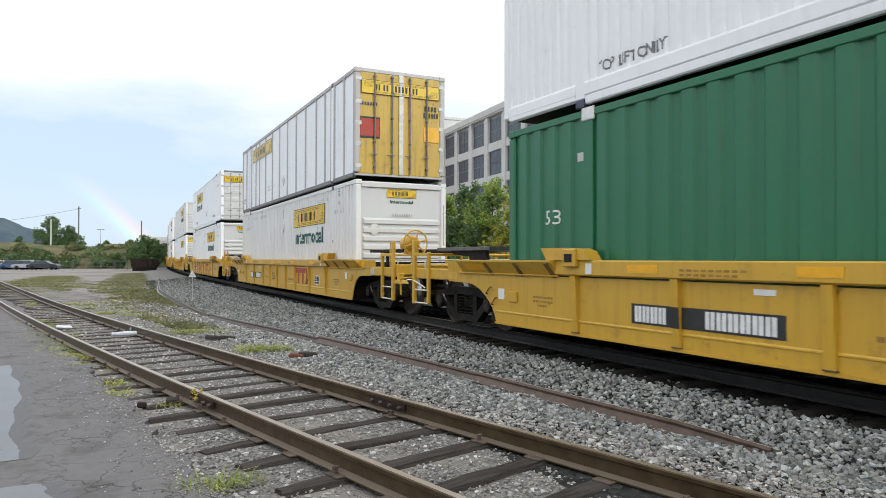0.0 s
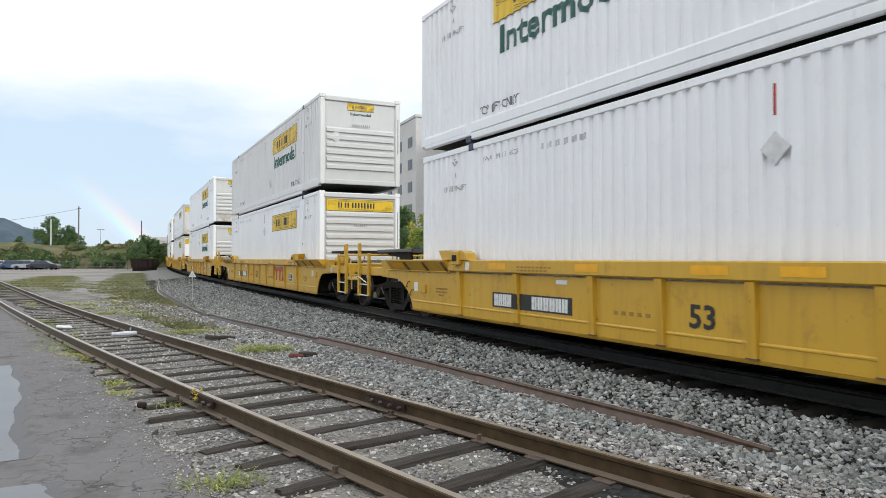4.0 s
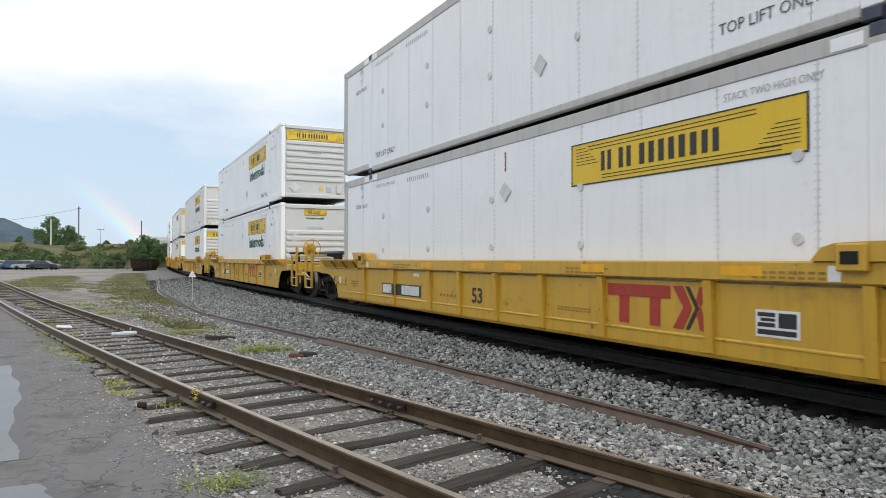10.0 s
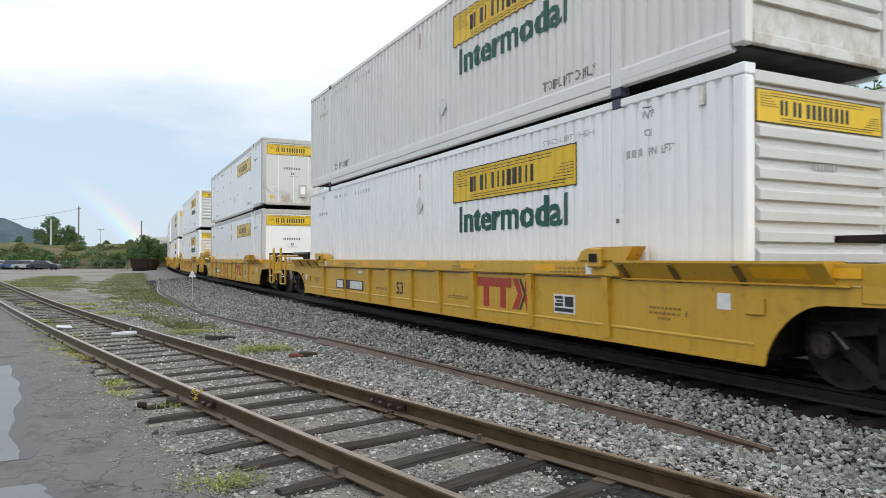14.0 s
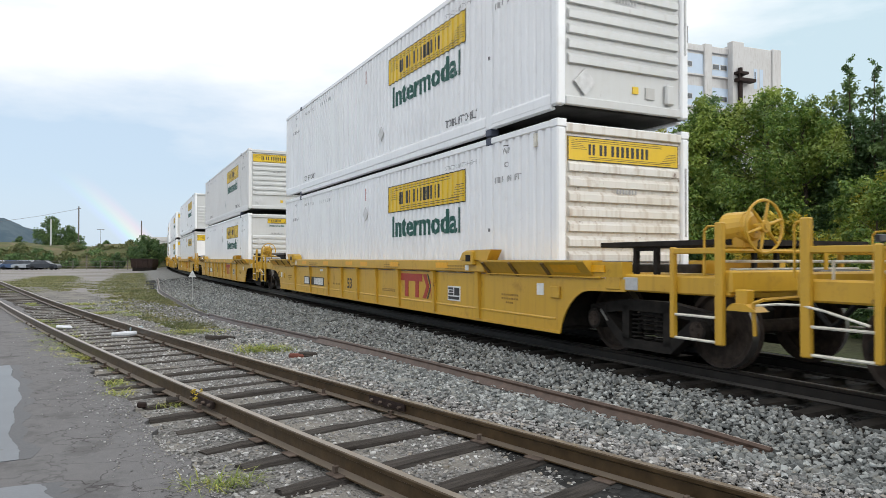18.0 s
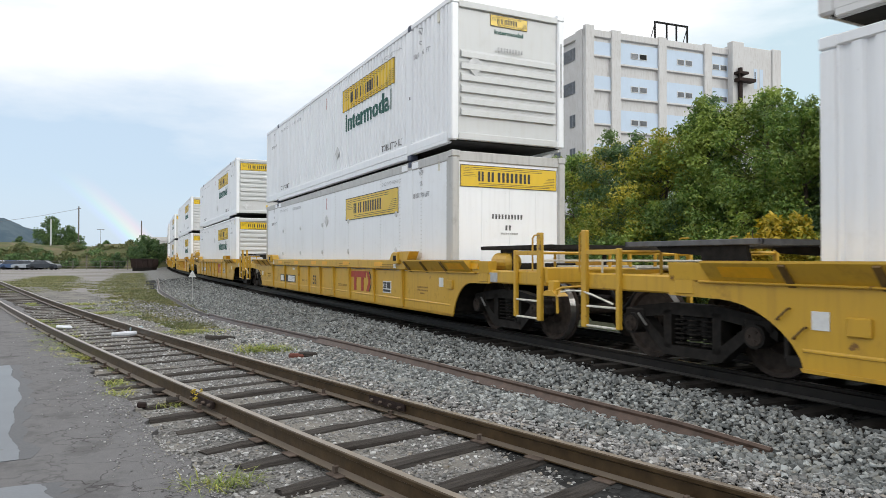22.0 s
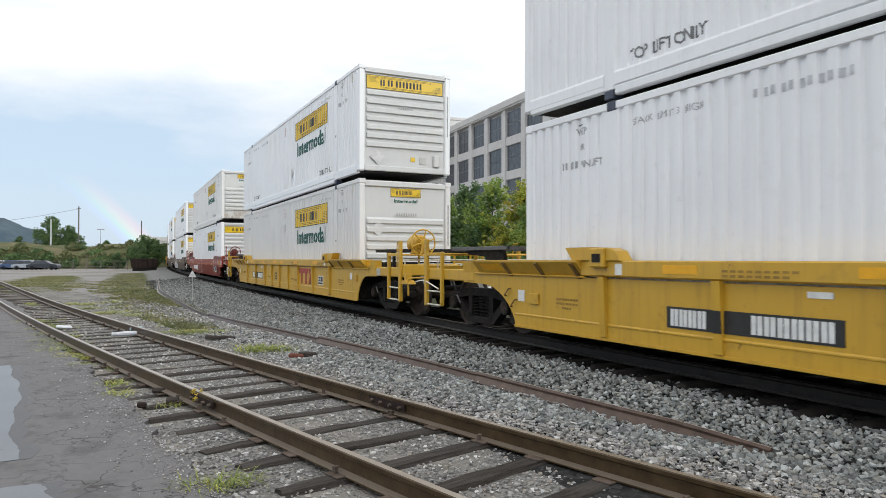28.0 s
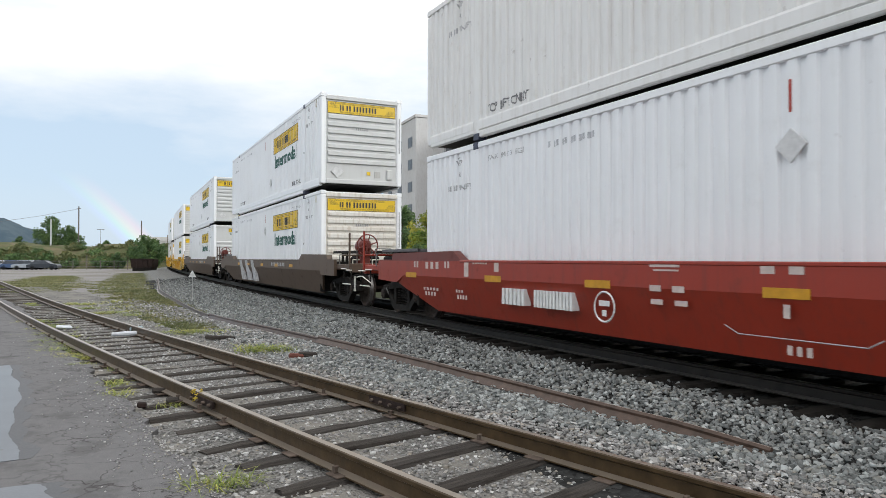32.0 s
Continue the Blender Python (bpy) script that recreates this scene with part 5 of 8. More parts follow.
        part("roof", cached(("carroof", mat), lambda: Shape().box(-1.15, 0.4, -0.7, 0.7, 1.38, 1.46, 0.03).mesh("roof", mat)), ob)
        for sx in (-1.4, 1.4):
            for sy in (-0.85, 0.7):
                part("wheel", cached(("cw", sx, sy), lambda: Shape().cyl((sx, sy, 0.33), (sx, sy + 0.15, 0.33), 0.33, 12).mesh("wheel", "black")), ob)
    M["car_blue"], M["car_silver"], M["car_white"], M["car_dark"] = (plain("car_" + n, c, 0.3, 0.2, 0.08) for n, c in (("blue", (0.06, 0.10, 0.19)), ("silver", (0.35, 0.38, 0.42)), ("white", (0.62, 0.66, 0.72)), ("dark", (0.04, 0.045, 0.055))))
    for px, y, rz, mt, lb in ((0.575, 107, 8, "car_dark", "dark parked saloon car beside others"), (0.597, 107, 6, "car_silver", "silver parked car beside others"), (0.616, 108, 10, "car_blue", "dark blue parked car beside others"), (0.640, 109, 8, "car_white", "white parked car beside others"),
                              (0.588, 113, 8, "car_white", "white parked car in second row"), (0.606, 113, 8, "car_dark", "dark parked car in second row"), (0.626, 114, 8, "car_silver", "silver parked car in second row"), (0.662, 110, 8, "car_dark", "dark parked car beside others")):
        car(-px * y, y, rz, mt, lb)
    # fence along the foot of the bank
    fe = tagged(new("fence"), "low wire fence with dark posts at the foot of the bank", "fence")
    for i in range(26):
        x = -92 + i * 2.0
        y = 118 + 0.16 * x
        boxpart("post", "lampwood", fe, (x - 0.05, x + 0.05, y - 0.05, y + 0.05, -0.1, 1.35 if i % 9 else 2.2))
    for z in (0.4, 0.8, 1.2):
        part("wire", Shape().cyl((-92, 118 - 14.72, z), (-42, 118 - 6.72, z), 0.015, 4).mesh("wire", "post"), fe)
    # dark scrap container standing at the end of the old track
    gon = tagged(new("scrap_gondola"), "dark rust-brown open scrap car at the end of the disused track", "freight car")
    gon.matrix_basis = pose(-42.2, 98.0, -0.09, 0, 0, 8)
    part("body", Shape().prism([(-1.4, 0.5), (1.4, 0.5), (1.55, 1.65), (-1.55, 1.65)], "y", -1.2, 1.6).mesh("body", "rust_box"), gon)
    for x in (-1.35, -0.7, 0.0, 0.7, 1.35):
        boxpart("rib", "rust_box", gon, (x - 0.06, x + 0.06, -1.28, -1.2, 0.5, 1.65))
    boxpart("top_rail", "rust_box", gon, (-1.6, 1.6, -1.3, -1.15, 1.6, 1.75))
    boxpart("underframe", "steel", gon, (-1.3, 1.3, -1.0, 1.5, 0.0, 0.5))
    # bridge and white truck seen past the train
    br = tagged(new("road_bridge"), "grey concrete road bridge over the line", "bridge")
    br.matrix_basis = pose(-66, 172, 0, 0, 0, 10)
    boxpart("deck", "concrete", br, (-7, 60, -4, 4, 4.6, 5.9))
    boxpart("parapet", "concrete", br, (-7, 60, -4.2, -4.0, 5.9, 6.9))
    boxpart("abutment", "concrete", br, (-9, -5, -4.3, 4.3, -0.1, 4.6))
    boxpart("pier", "concrete", br, (9.5, 11, -3.5, 3.5, -0.1, 4.6))
    tr = tagged(new("box_truck"), "white box truck parked under the bridge", "truck")
    tr.matrix_basis = pose(-55.8, 150, -0.09, 0, 0, 10)
    boxpart("cargo_box", "white", tr, (-2.6, 2.6, -1.1, 1.1, 0.8, 2.2), 0.05)
    boxpart("cab", "white", tr, (2.7, 4.3, -1.0, 1.0, 0.5, 1.9), 0.15)
    for x in (-1.6, 3.4):
        for y in (-1.1, 0.85):
            part("wheel", Shape().cyl((x, y, 0.42), (x, y + 0.25, 0.42), 0.42, 12).mesh("wheel", "black"), tr)
    # triangular marker on a post beside the old rail
    sg = tagged(new("track_sign"), "small white triangular marker on a thin post", "sign")
    x, y = ql(29.0, 3.35)
    sg.matrix_basis = pose(x, y, 0.0, 0, 0, 15)
    part("post", Shape().cyl((0, 0, -0.1), (0, 0, 1.12), 0.018, 8).mesh("post", "galv"), sg)
    part("plate", Shape().prism([(-0.15, 0.92), (0.15, 0.92), (0.0, 1.2)], "y", -0.034, -0.026).mesh("plate", "ink_white"), sg, "white triangular plate")
    # litter: crushed white cup and paper by the siding, brick and stone
    M["cup"] = plain("dirty_white_paper", (0.62, 0.64, 0.68), 0.6, 0, 0.2)
    M["teal"] = plain("pale_blue_card", (0.38, 0.48, 0.52), 0.6, 0, 0.2)
    M["boulder"] = plain("dull_grey_stone", (0.27, 0.27, 0.25), 0.85)
    M["brick"] = plain("red_brick", (0.17, 0.065, 0.048), 0.85)
    b = tagged(new("litter_sheet", Shape().cyl((-0.24, 0, 0.04), (0.05, 0, 0.045), 0.04, 9, 0.055).cyl((0.05, 0, 0.045), (0.25, 0.02, 0.04), 0.055, 9, 0.045).mesh("sheet", "cup")), "dirty white crumpled wrapper between the rails", "litter")
    b.matrix_basis = pose(-6.82, 14.86, 0.0, 0, 0, 32)
    b = tagged(new("litter_carton", Shape().prism([(-0.12, 0), (0.11, 0), (0.15, 0.07), (0.12, 0.12), (0.02, 0.10), (-0.11, 0.13), (-0.14, 0.06)], "y", -0.06, 0.06).mesh("carton", "teal")), "pale blue crushed carton against the rail", "litter")
    b.matrix_basis = pose(-6.86, 15.55, 0.02, 8, 0, 30)
    b = tagged(new("litter_paper", Shape().box(-0.17, 0.17, -0.08, 0.08, 0, 0.05, 0.02).mesh("paper", "cup")), "scrap of white paper outside the rail", "litter")
    b.matrix_basis = pose(-9.0, 16.5, 0.0, 10, 5, 40)
    for name, px, mt, sz, lb in (("brick", (-2.45, 11.6), "brick", (0.12, 0.065, 0.045), "broken red brick in the gravel"), ("charred_block", (-2.28, 11.72), "tie", (0.16, 0.07, 0.05), "short charred wood offcut"), ("charred_block", (-4.6, 14.35), "tie", (0.3, 0.06, 0.04), "splintered old tie end"), ("charred_block", (-3.12, 8.03), "tie", (0.07, 0.05, 0.035), "dark lump of rotten wood in the gravel"), ("charred_block", (-3.51, 8.65), "tie", (0.10, 0.045, 0.03), "dark lump of rotten wood in the gravel"), ("charred_block", (-3.38, 7.81), "rust_box", (0.05, 0.04, 0.03), "dark rusty scrap in the gravel"), ("boulder", (-0.5, 9.15), "boulder", (0.12, 0.08, 0.045), "large rounded pale stone")):
        b = tagged(new(name, Shape().box(-sz[0], sz[0], -sz[1], sz[1], 0, sz[2] * 2, min(sz) * 0.5).mesh(name, mt)), lb, "debris")
        b.matrix_basis = pose(px[0], px[1], -0.02, 3, 5, 25)
    # yellow bloom of weed at the joint
    x, y, h = siding(8.3, -0.80)
    b = tagged(new("weed_bloom", leaf_cloud(61, [(0, 0, 0.10, 0.05), (0.03, 0.03, 0.16, 0.04), (-0.03, 0.0, 0.18, 0.03)], 130, 0.016, "flower")), "small yellow flowering weed at the rail joint", "weed")
    b.matrix_basis = pose(x, y, 0)


build_distance()


# ---- containers, 53 feet long ----
CL, CW, CH = 16.154, 2.591, 2.896
HL, HW_ = CL / 2, CW / 2
POST = 6.10          # stacking posts, forty feet apart


def flute(x, pitch, depth):
    """Depth of the trapezoid corrugation at x, 0 on the crest."""
    t = (x / pitch) % 1.0
    if t < 0.46:
        return 0.0
    if t < 0.56:
        return depth * (t - 0.46) / 0.10
    if t < 0.90:
        return depth
    return depth * (1 - (t - 0.90) / 0.10)


def flute_stops(x0, x1, pitch):
    xs = {round(x0, 4), round(x1, 4)}
    k = math.floor(x0 / pitch)
    while k * pitch < x1:
        for t in (0.0, 0.46, 0.56, 0.90):
            x = (k + t) * pitch
            if x0 < x < x1:
                xs.add(round(x, 4))
        k += 1
    return sorted(xs)


def fluted_panel(x0, x1, z0, z1, y, pitch, depth, lift=0.0, back=True):
    """A corrugated sheet facing -y, its crests at y - lift."""
    xs = flute_stops(x0, x1, pitch)
    v, f = [], []
    for x in xs:
        d = y - lift + flute(x + 1e-5, pitch, depth)
        v += [(x, d, z0), (x, d, z1)]
    n = len(xs)
    f = [(2 * i, 2 * i + 2, 2 * i + 3, 2 * i + 1) for i in range(n - 1)]
    if back:
        o = len(v)
        v += [(x0, y + 0.06, z0), (x1, y + 0.06, z0), (x1, y + 0.06, z1), (x0, y + 0.06, z1)]
        f += [(o, o + 3, o + 2, o + 1)]
    return Shape().add(v, f)


def fluted_text(words, height, mat, width, x, z, y, pitch, depth, bold=0.0):
    """Letters laid into the flutes."""
    me = flat_text(words, height, mat, width, bold)
    bm = bmesh.new()
    bm.from_mesh(me)
    for p in bm.verts:
        p.co.x += x
    for cut in flute_stops(x, x + width, pitch)[1:-1]:
        bmesh.ops.bisect_plane(bm, geom=bm.verts[:] + bm.edges[:] + bm.faces[:], plane_co=(cut, 0, 0), plane_no=(1, 0, 0))
    for p in bm.verts:
        p.co = (p.co.x, y - 0.005 + flute(p.co.x + 1e-5, pitch, depth), p.co.z + z)
    bm.to_mesh(me)
    bm.free()
    return me


def logo_art(w, h):
    """Plain bars and stripes that stand for a company mark: (x0, x1, z0, z1) in a w by h panel."""
    bars = [(0, w, 0, 0.03 * h), (0, w, 0.97 * h, h), (0, 0.006 * w, 0, h), (0.994 * w, w, 0, h)]
    for z in (0.88, 0.80):
        bars.append((0.1 * w, 0.84 * w, z * h, z * h + 0.018 * h))
    for z in (0.10, 0.17):
        bars.append((0.18 * w, 0.92 * w, z * h, z * h + 0.018 * h))
    for i in range(6):
        bars.append((0.03 * w, (0.085 + 0.015 * i) * w, (0.86 - 0.075 * i) * h, (0.875 - 0.075 * i) * h))
        bars.append(((0.90 - 0.013 * i) * w, 0.975 * w, (0.56 - 0.075 * i) * h, (0.575 - 0.075 * i) * h))
    x = 0.175
    for k, bw in enumerate((0.058, 0.066, 0.074, 0.074, 0.078, 0.07)):
        bars.append((x * w, (x + bw * 0.34) * w, 0.27 * h, 0.72 * h))
        bars.append(((x + bw * 0.60) * w, (x + bw * 0.94) * w, 0.27 * h, 0.72 * h))
        x += bw + 0.015 + (0.022 if k < 2 else 0)
    return bars


def logo_parts(parent, x, z, w, h, y, pitch=0, depth=0, face="side", tag="company logo panel, yellow with dark bars"):
    """A yellow panel with dark bars, flush on the side (follows the flutes) or on an end."""
    key = (x, z, w, h, y, pitch, depth, face)
    if face == "side":
        if pitch:
            pm = cached(("lp", key), lambda: fluted_panel(x, x + w, z, z + h, y, pitch, depth, 0.006, False).mesh("logo", "logo"))
        else:
            pm = cached(("lp", key), lambda: Shape().box(x, x + w, y - 0.006, y + 0.01, z, z + h).mesh("logo", "logo"))
    else:
        pm = cached(("lp", key), lambda: Shape().box(y - 0.01, y + 0.006, x, x + w, z, z + h).mesh("logo", "logo"))
    p = part("logo_panel", pm, parent, tag)

    def art():
        s = Shape()
        for a, b, c, d in logo_art(w, h):
            if face == "side":
                if pitch:
                    q = fluted_panel(x + a, x + b, z + c, z + d, y, pitch, depth, 0.009, False)
                    s.add(q.v, q.f)
                else:
                    s.box(x + a, x + b, y - 0.009, y, z + c, z + d)
            else:
                s.box(y, y + 0.009, x + a, x + b, z + c, z + d)
        return s.mesh("bars", "logo_dark")
    part("artwork", cached(("la", key), art), p, "dark bars and stripes")


def ink_bars(parent, x, z, w, h, n, y, mat="ink_soft", face="side", name="lettering", pitch=0, depth=0):
    """A line of writing too worn to read, as plain bars."""
    def make():
        s = Shape()
        for i in range(n):
            a, b = x + w * i / n, x + w * (i + (0.68 if h < 0.05 or n == 1 else 0.5)) / n
            if face == "side":
                if pitch:
                    q = fluted_panel(a, b, z, z + h, y, pitch, depth, 0.005, False)
                    s.add(q.v, q.f)
                else:
                    s.box(a, b, y - 0.004, y + 0.002, z, z + h)
            else:
                s.box(y - 0.002, y + 0.004, a, b, z, z + h)
        return s.mesh("bars", mat)
    bars = part(name, cached(("ink", x, z, w, h, n, y, mat, face, pitch, depth), make), parent)
    if n > 1:
        tagged(bars, kind="stuff")


def shell(ob, mat, trim, rail=0.11, wide=0.17, low=""):
    """Posts, rails, castings, roof and floor common to all boxes."""
    for sx in (-1, 1):
        for sy in (-1, 1):
            x0, x1 = sx * HL, sx * (HL - wide)
            y0, y1 = sy * HW_, sy * (HW_ - 0.16)
            boxpart("corner_post", trim, ob, (x0, x1, y0, y1, 0.17, CH - 0.12), 0.025)
            boxpart("corner_casting", trim, ob, (x0, sx * (HL - 0.18), sy * (HW_ + 0.004), sy * (HW_ - 0.17), CH - 0.12, CH), 0.012)
            p0, p1 = sx * (POST - 0.09), sx * (POST + 0.09)
            boxpart("corner_casting", "navy", ob, (p0, p1, sy * (HW_ + 0.006), sy * (HW_ - 0.17), CH - 0.125, CH + 0.004), 0.012, "dark steel casting")
            boxpart("corner_casting", "navy", ob, (p0, p1, sy * (HW_ + 0.006), sy * (HW_ - 0.17), 0.0, 0.12), 0.012, "dark steel casting")
            boxpart("stacking_post", mat, ob, (sx * (POST - 0.1), sx * (POST + 0.1), sy * (HW_ - 0.001), sy * (HW_ - 0.12), 0.12, CH - 0.12), 0.01)
    for sy in (-1, 1):
        boxpart("top_rail", trim, ob, (-HL + 0.17, HL - 0.17, sy * HW_, sy * (HW_ - 0.1), CH - rail, CH - 0.005), 0.012)
        boxpart("bottom_rail", low or trim, ob, (-POST + 0.1, POST - 0.1, sy * (HW_ + 0.002), sy * (HW_ - 0.1), 0.04, 0.165), 0.02)
        for sx in (-1, 1):
            boxpart("bottom_rail", low or trim, ob, (sx * (POST + 0.1), sx * (HL - wide), sy * HW_, sy * (HW_ - 0.1), 0.12 if not low else 0.05, 0.26 if not low else 0.17), 0.015)
    boxpart("roof", mat, ob, (-HL + 0.1, HL - 0.1, -HW_ + 0.06, HW_ - 0.06, CH - 0.08, CH - 0.03))
    boxpart("floor", "under", ob, (-HL + 0.1, HL - 0.1, -HW_ + 0.06, HW_ - 0.06, 0.16, 0.24))


def diamond(parent, y_or_x, a, z, r, face):
    def make():
        pts = [(a - r, z), (a, z - r), (a + r, z), (a, z + r)]
        return Shape().prism(pts, "y" if face == "side" else "x", y_or_x - 0.012, y_or_x + 0.012).mesh("placard", "placard")
    part("placard_holder", cached(("dia", y_or_x, a, z, r, face), make), parent, "silver diamond placard holder")


def ribbed_end(ob, mat, band, sx, seed, stained=""):
    """Closed end with horizontal ribs, a yellow panel on top, plates and dents low down."""
    x = sx * (HL - 0.055)
    y0 = -HW_ + 0.16
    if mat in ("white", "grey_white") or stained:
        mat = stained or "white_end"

    def wall():
        s = Shape()
        s.box(x - 0.02, x, y0, -y0, 0.2, CH - 0.1)
        s.box(x - 0.01, x + sx * 0.052, y0, -y0, 0.18, 0.32, 0.015).box(x - 0.01, x + sx * 0.052, y0, -y0, CH - 0.19, CH - 0.06, 0.012)
        return s.mesh("end", mat)
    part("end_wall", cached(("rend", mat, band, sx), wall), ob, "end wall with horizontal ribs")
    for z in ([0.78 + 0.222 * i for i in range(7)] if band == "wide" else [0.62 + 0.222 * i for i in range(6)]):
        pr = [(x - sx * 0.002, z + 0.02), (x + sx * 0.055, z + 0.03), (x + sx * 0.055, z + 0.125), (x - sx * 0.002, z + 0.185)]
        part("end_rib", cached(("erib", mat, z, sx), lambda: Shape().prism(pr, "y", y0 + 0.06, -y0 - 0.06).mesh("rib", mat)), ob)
    if sx < 0:
        return
    if band == "wide":
        logo_parts(ob, y0 + 0.05, CH - 0.60, -2 * y0 - 0.1, 0.36, x + 0.012, face="end")
        ink_bars(ob, -0.12, 1.93, 0.3, 0.06, 5, x + 0.05, "ink_soft", "end")
        ink_bars(ob, -0.2, 1.83, 0.42, 0.07, 7, x + 0.05, "ink_soft", "end")
    else:
        logo_parts(ob, -0.42, CH - 0.44, 0.84, 0.22, x + 0.012, face="end")
        t = cached("small_word", lambda: flat_text("Intermodal", 0.085, "ink_green", 0.66, 0.004))
        part("word", t, ob, "dark green word", Matrix.Translation((x + 0.008, -0.33, CH - 0.585)) @ Matrix.Rotation(math.pi / 2, 4, "Z"))
        ink_bars(ob, -0.28, 1.96, 0.6, 0.075, 9, x + 0.05, "ink_soft", "end")
    diamond(ob, x + 0.035, -0.78, 0.55 if band == "wide" else 1.62, 0.2, "end")
    if band == "wide" or seed % 2:
        boxpart("tag_plate", "logo", ob, (x + 0.0, x + 0.02, 0.16, 0.27, 0.48, 0.59), 0.0, "small yellow tag")
        boxpart("tag_plate", "alu", ob, (x + 0.0, x + 0.02, 0.42, 0.60, 0.42, 0.60), 0.0, "grey data plate")
        part("document_box", cached(("docbox", sx, mat), lambda: Shape().box(x, x + 0.07, 0.80, 0.98, 0.36, 0.68, 0.025).mesh("docbox", mat)), ob, "document box with a rounded lid")
    ink_bars(ob, HW_ - 0.10, 1.2, 0.05, 1.1, 1, x + 0.057, "ink_soft", "end")


def door_end(ob, mat, sx, yellow=False):
    """Double doors with lock rods, hinges and handles."""
    x = sx * (HL - 0.05)
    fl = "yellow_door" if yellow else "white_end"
    for k, (a, b) in enumerate(((-HW_ + 0.10, -0.02), (0.02, HW_ - 0.10))):
        d = part("door", cached(("leaf", sx, k, fl), lambda: Shape().box(x - 0.025, x + 0.025, a, b, 0.14, CH - 0.1, 0.01).mesh("leaf", fl)), ob, "yellow door leaf" if yellow else "ribbed door leaf")
        if not yellow:
            for i in range(6):
                z = 0.32 + i * 0.41
                pr = [(x, z), (x + sx * 0.05, z + 0.05), (x + sx * 0.05, z + 0.22), (x, z + 0.27)]
                part("rib", cached(("drib", sx, k, i), lambda: Shape().prism(pr, "y", a + 0.1, b - 0.1).mesh("rib", fl)), d)
        for j, yy in enumerate((a + 0.38 * (b - a), a + 0.80 * (b - a)) if k == 0 else (a + 0.20 * (b - a), a + 0.62 * (b - a))):
            part("lock_rod", cached(("rod", sx, yy, yellow), lambda: Shape().cyl((x + sx * 0.07, yy, 0.16), (x + sx * 0.07, yy, CH - 0.12), 0.022, 8)
                                          .mesh("rod", "post" if yellow else "alu")), d)
            for z in (0.3, 0.95, 1.6, 2.3, 2.68):
                part("keeper", cached(("keep", sx, yy, z), lambda: Shape().box(x + sx * 0.02, x + sx * 0.10, yy - 0.032, yy + 0.032, z, z + 0.05, 0.01).mesh("keeper", "post")), d)
            part("handle", cached(("hand", sx, yy), lambda: Shape().box(x + sx * 0.09, x + sx * 0.12, yy - 0.16, yy + 0.05, 0.63, 0.655, 0.006).mesh("handle", "post")), d)
        for z in (0.28, 0.85, 1.4, 1.95, 2.55):
            yh = -HW_ + 0.03 if k == 0 else HW_ - 0.03
            part("hinge", cached(("hinge", sx, k, z), lambda: Shape().box(x + sx * 0.02, x + sx * 0.055, yh - 0.02, yh + (0.16 if k == 0 else -0.16), z, z + 0.11, 0.01).mesh("hinge", "galv")), d)
    boxpart("door_frame", "post" if not yellow else "alu", ob, (x - 0.04, x + 0.02, -HW_ + 0.02, HW_ - 0.02, 0.085, 0.14), 0.01)
    boxpart("door_frame", "post" if not yellow else "alu", ob, (x - 0.04, x + 0.03, -HW_ + 0.02, HW_ - 0.02, CH - 0.1, CH), 0.01)
    boxpart("door_seal", "black" if not yellow else "galv", ob, (x - 0.01, x + sx * (0.028 if not yellow else 0.06), -0.02 if not yellow else -0.06, 0.02 if not yellow else 0.06, 0.14, CH - 0.1))
    y0 = -HW_ + 0.16
    logo_parts(ob, y0 + 0.02, CH - 0.66, -2 * y0 - 0.04, 0.36, x + sx * 0.052 if sx > 0 else x - 0.052, face="end" if sx > 0 else "end")
    xf = x + sx * 0.045
    if yellow:
        boxpart("warning_label", "ink_red", ob, (x, xf, -1.14, -0.62, 1.12, 1.58), 0.0, "red and black warning label")
        boxpart("warning_label", "logo_dark", ob, (x, xf - 0.004, -1.16, -0.60, 1.07, 1.63))
        boxpart("warning_label", "orange", ob, (x, xf, 0.66, 1.12, 1.08, 1.48), 0.0, "orange warning label")
        ink_bars(ob, 0.68, 1.92, 0.4, 0.13, 4, xf, "logo_dark", "end")
        ink_bars(ob, 0.66, 1.74, 0.46, 0.13, 6, xf, "logo_dark", "end")
        ink_bars(ob, -1.1, 1.93, 0.46, 0.08, 6, xf, "navy", "end")
    else:
        diamond(ob, x + sx * 0.06, -0.72, 1.85, 0.22, "end")
        diamond(ob, x + sx * 0.06, -0.72, 0.95, 0.22, "end")
        boxpart("warning_label", "logo", ob, (x, x + sx * 0.06, 0.74, 1.04, 0.7, 1.12), 0.0, "yellow warning label")
        ink_bars(ob, 0.72, 1.32, 0.4, 0.07, 6, x + sx * 0.06, "ink_soft", "end")


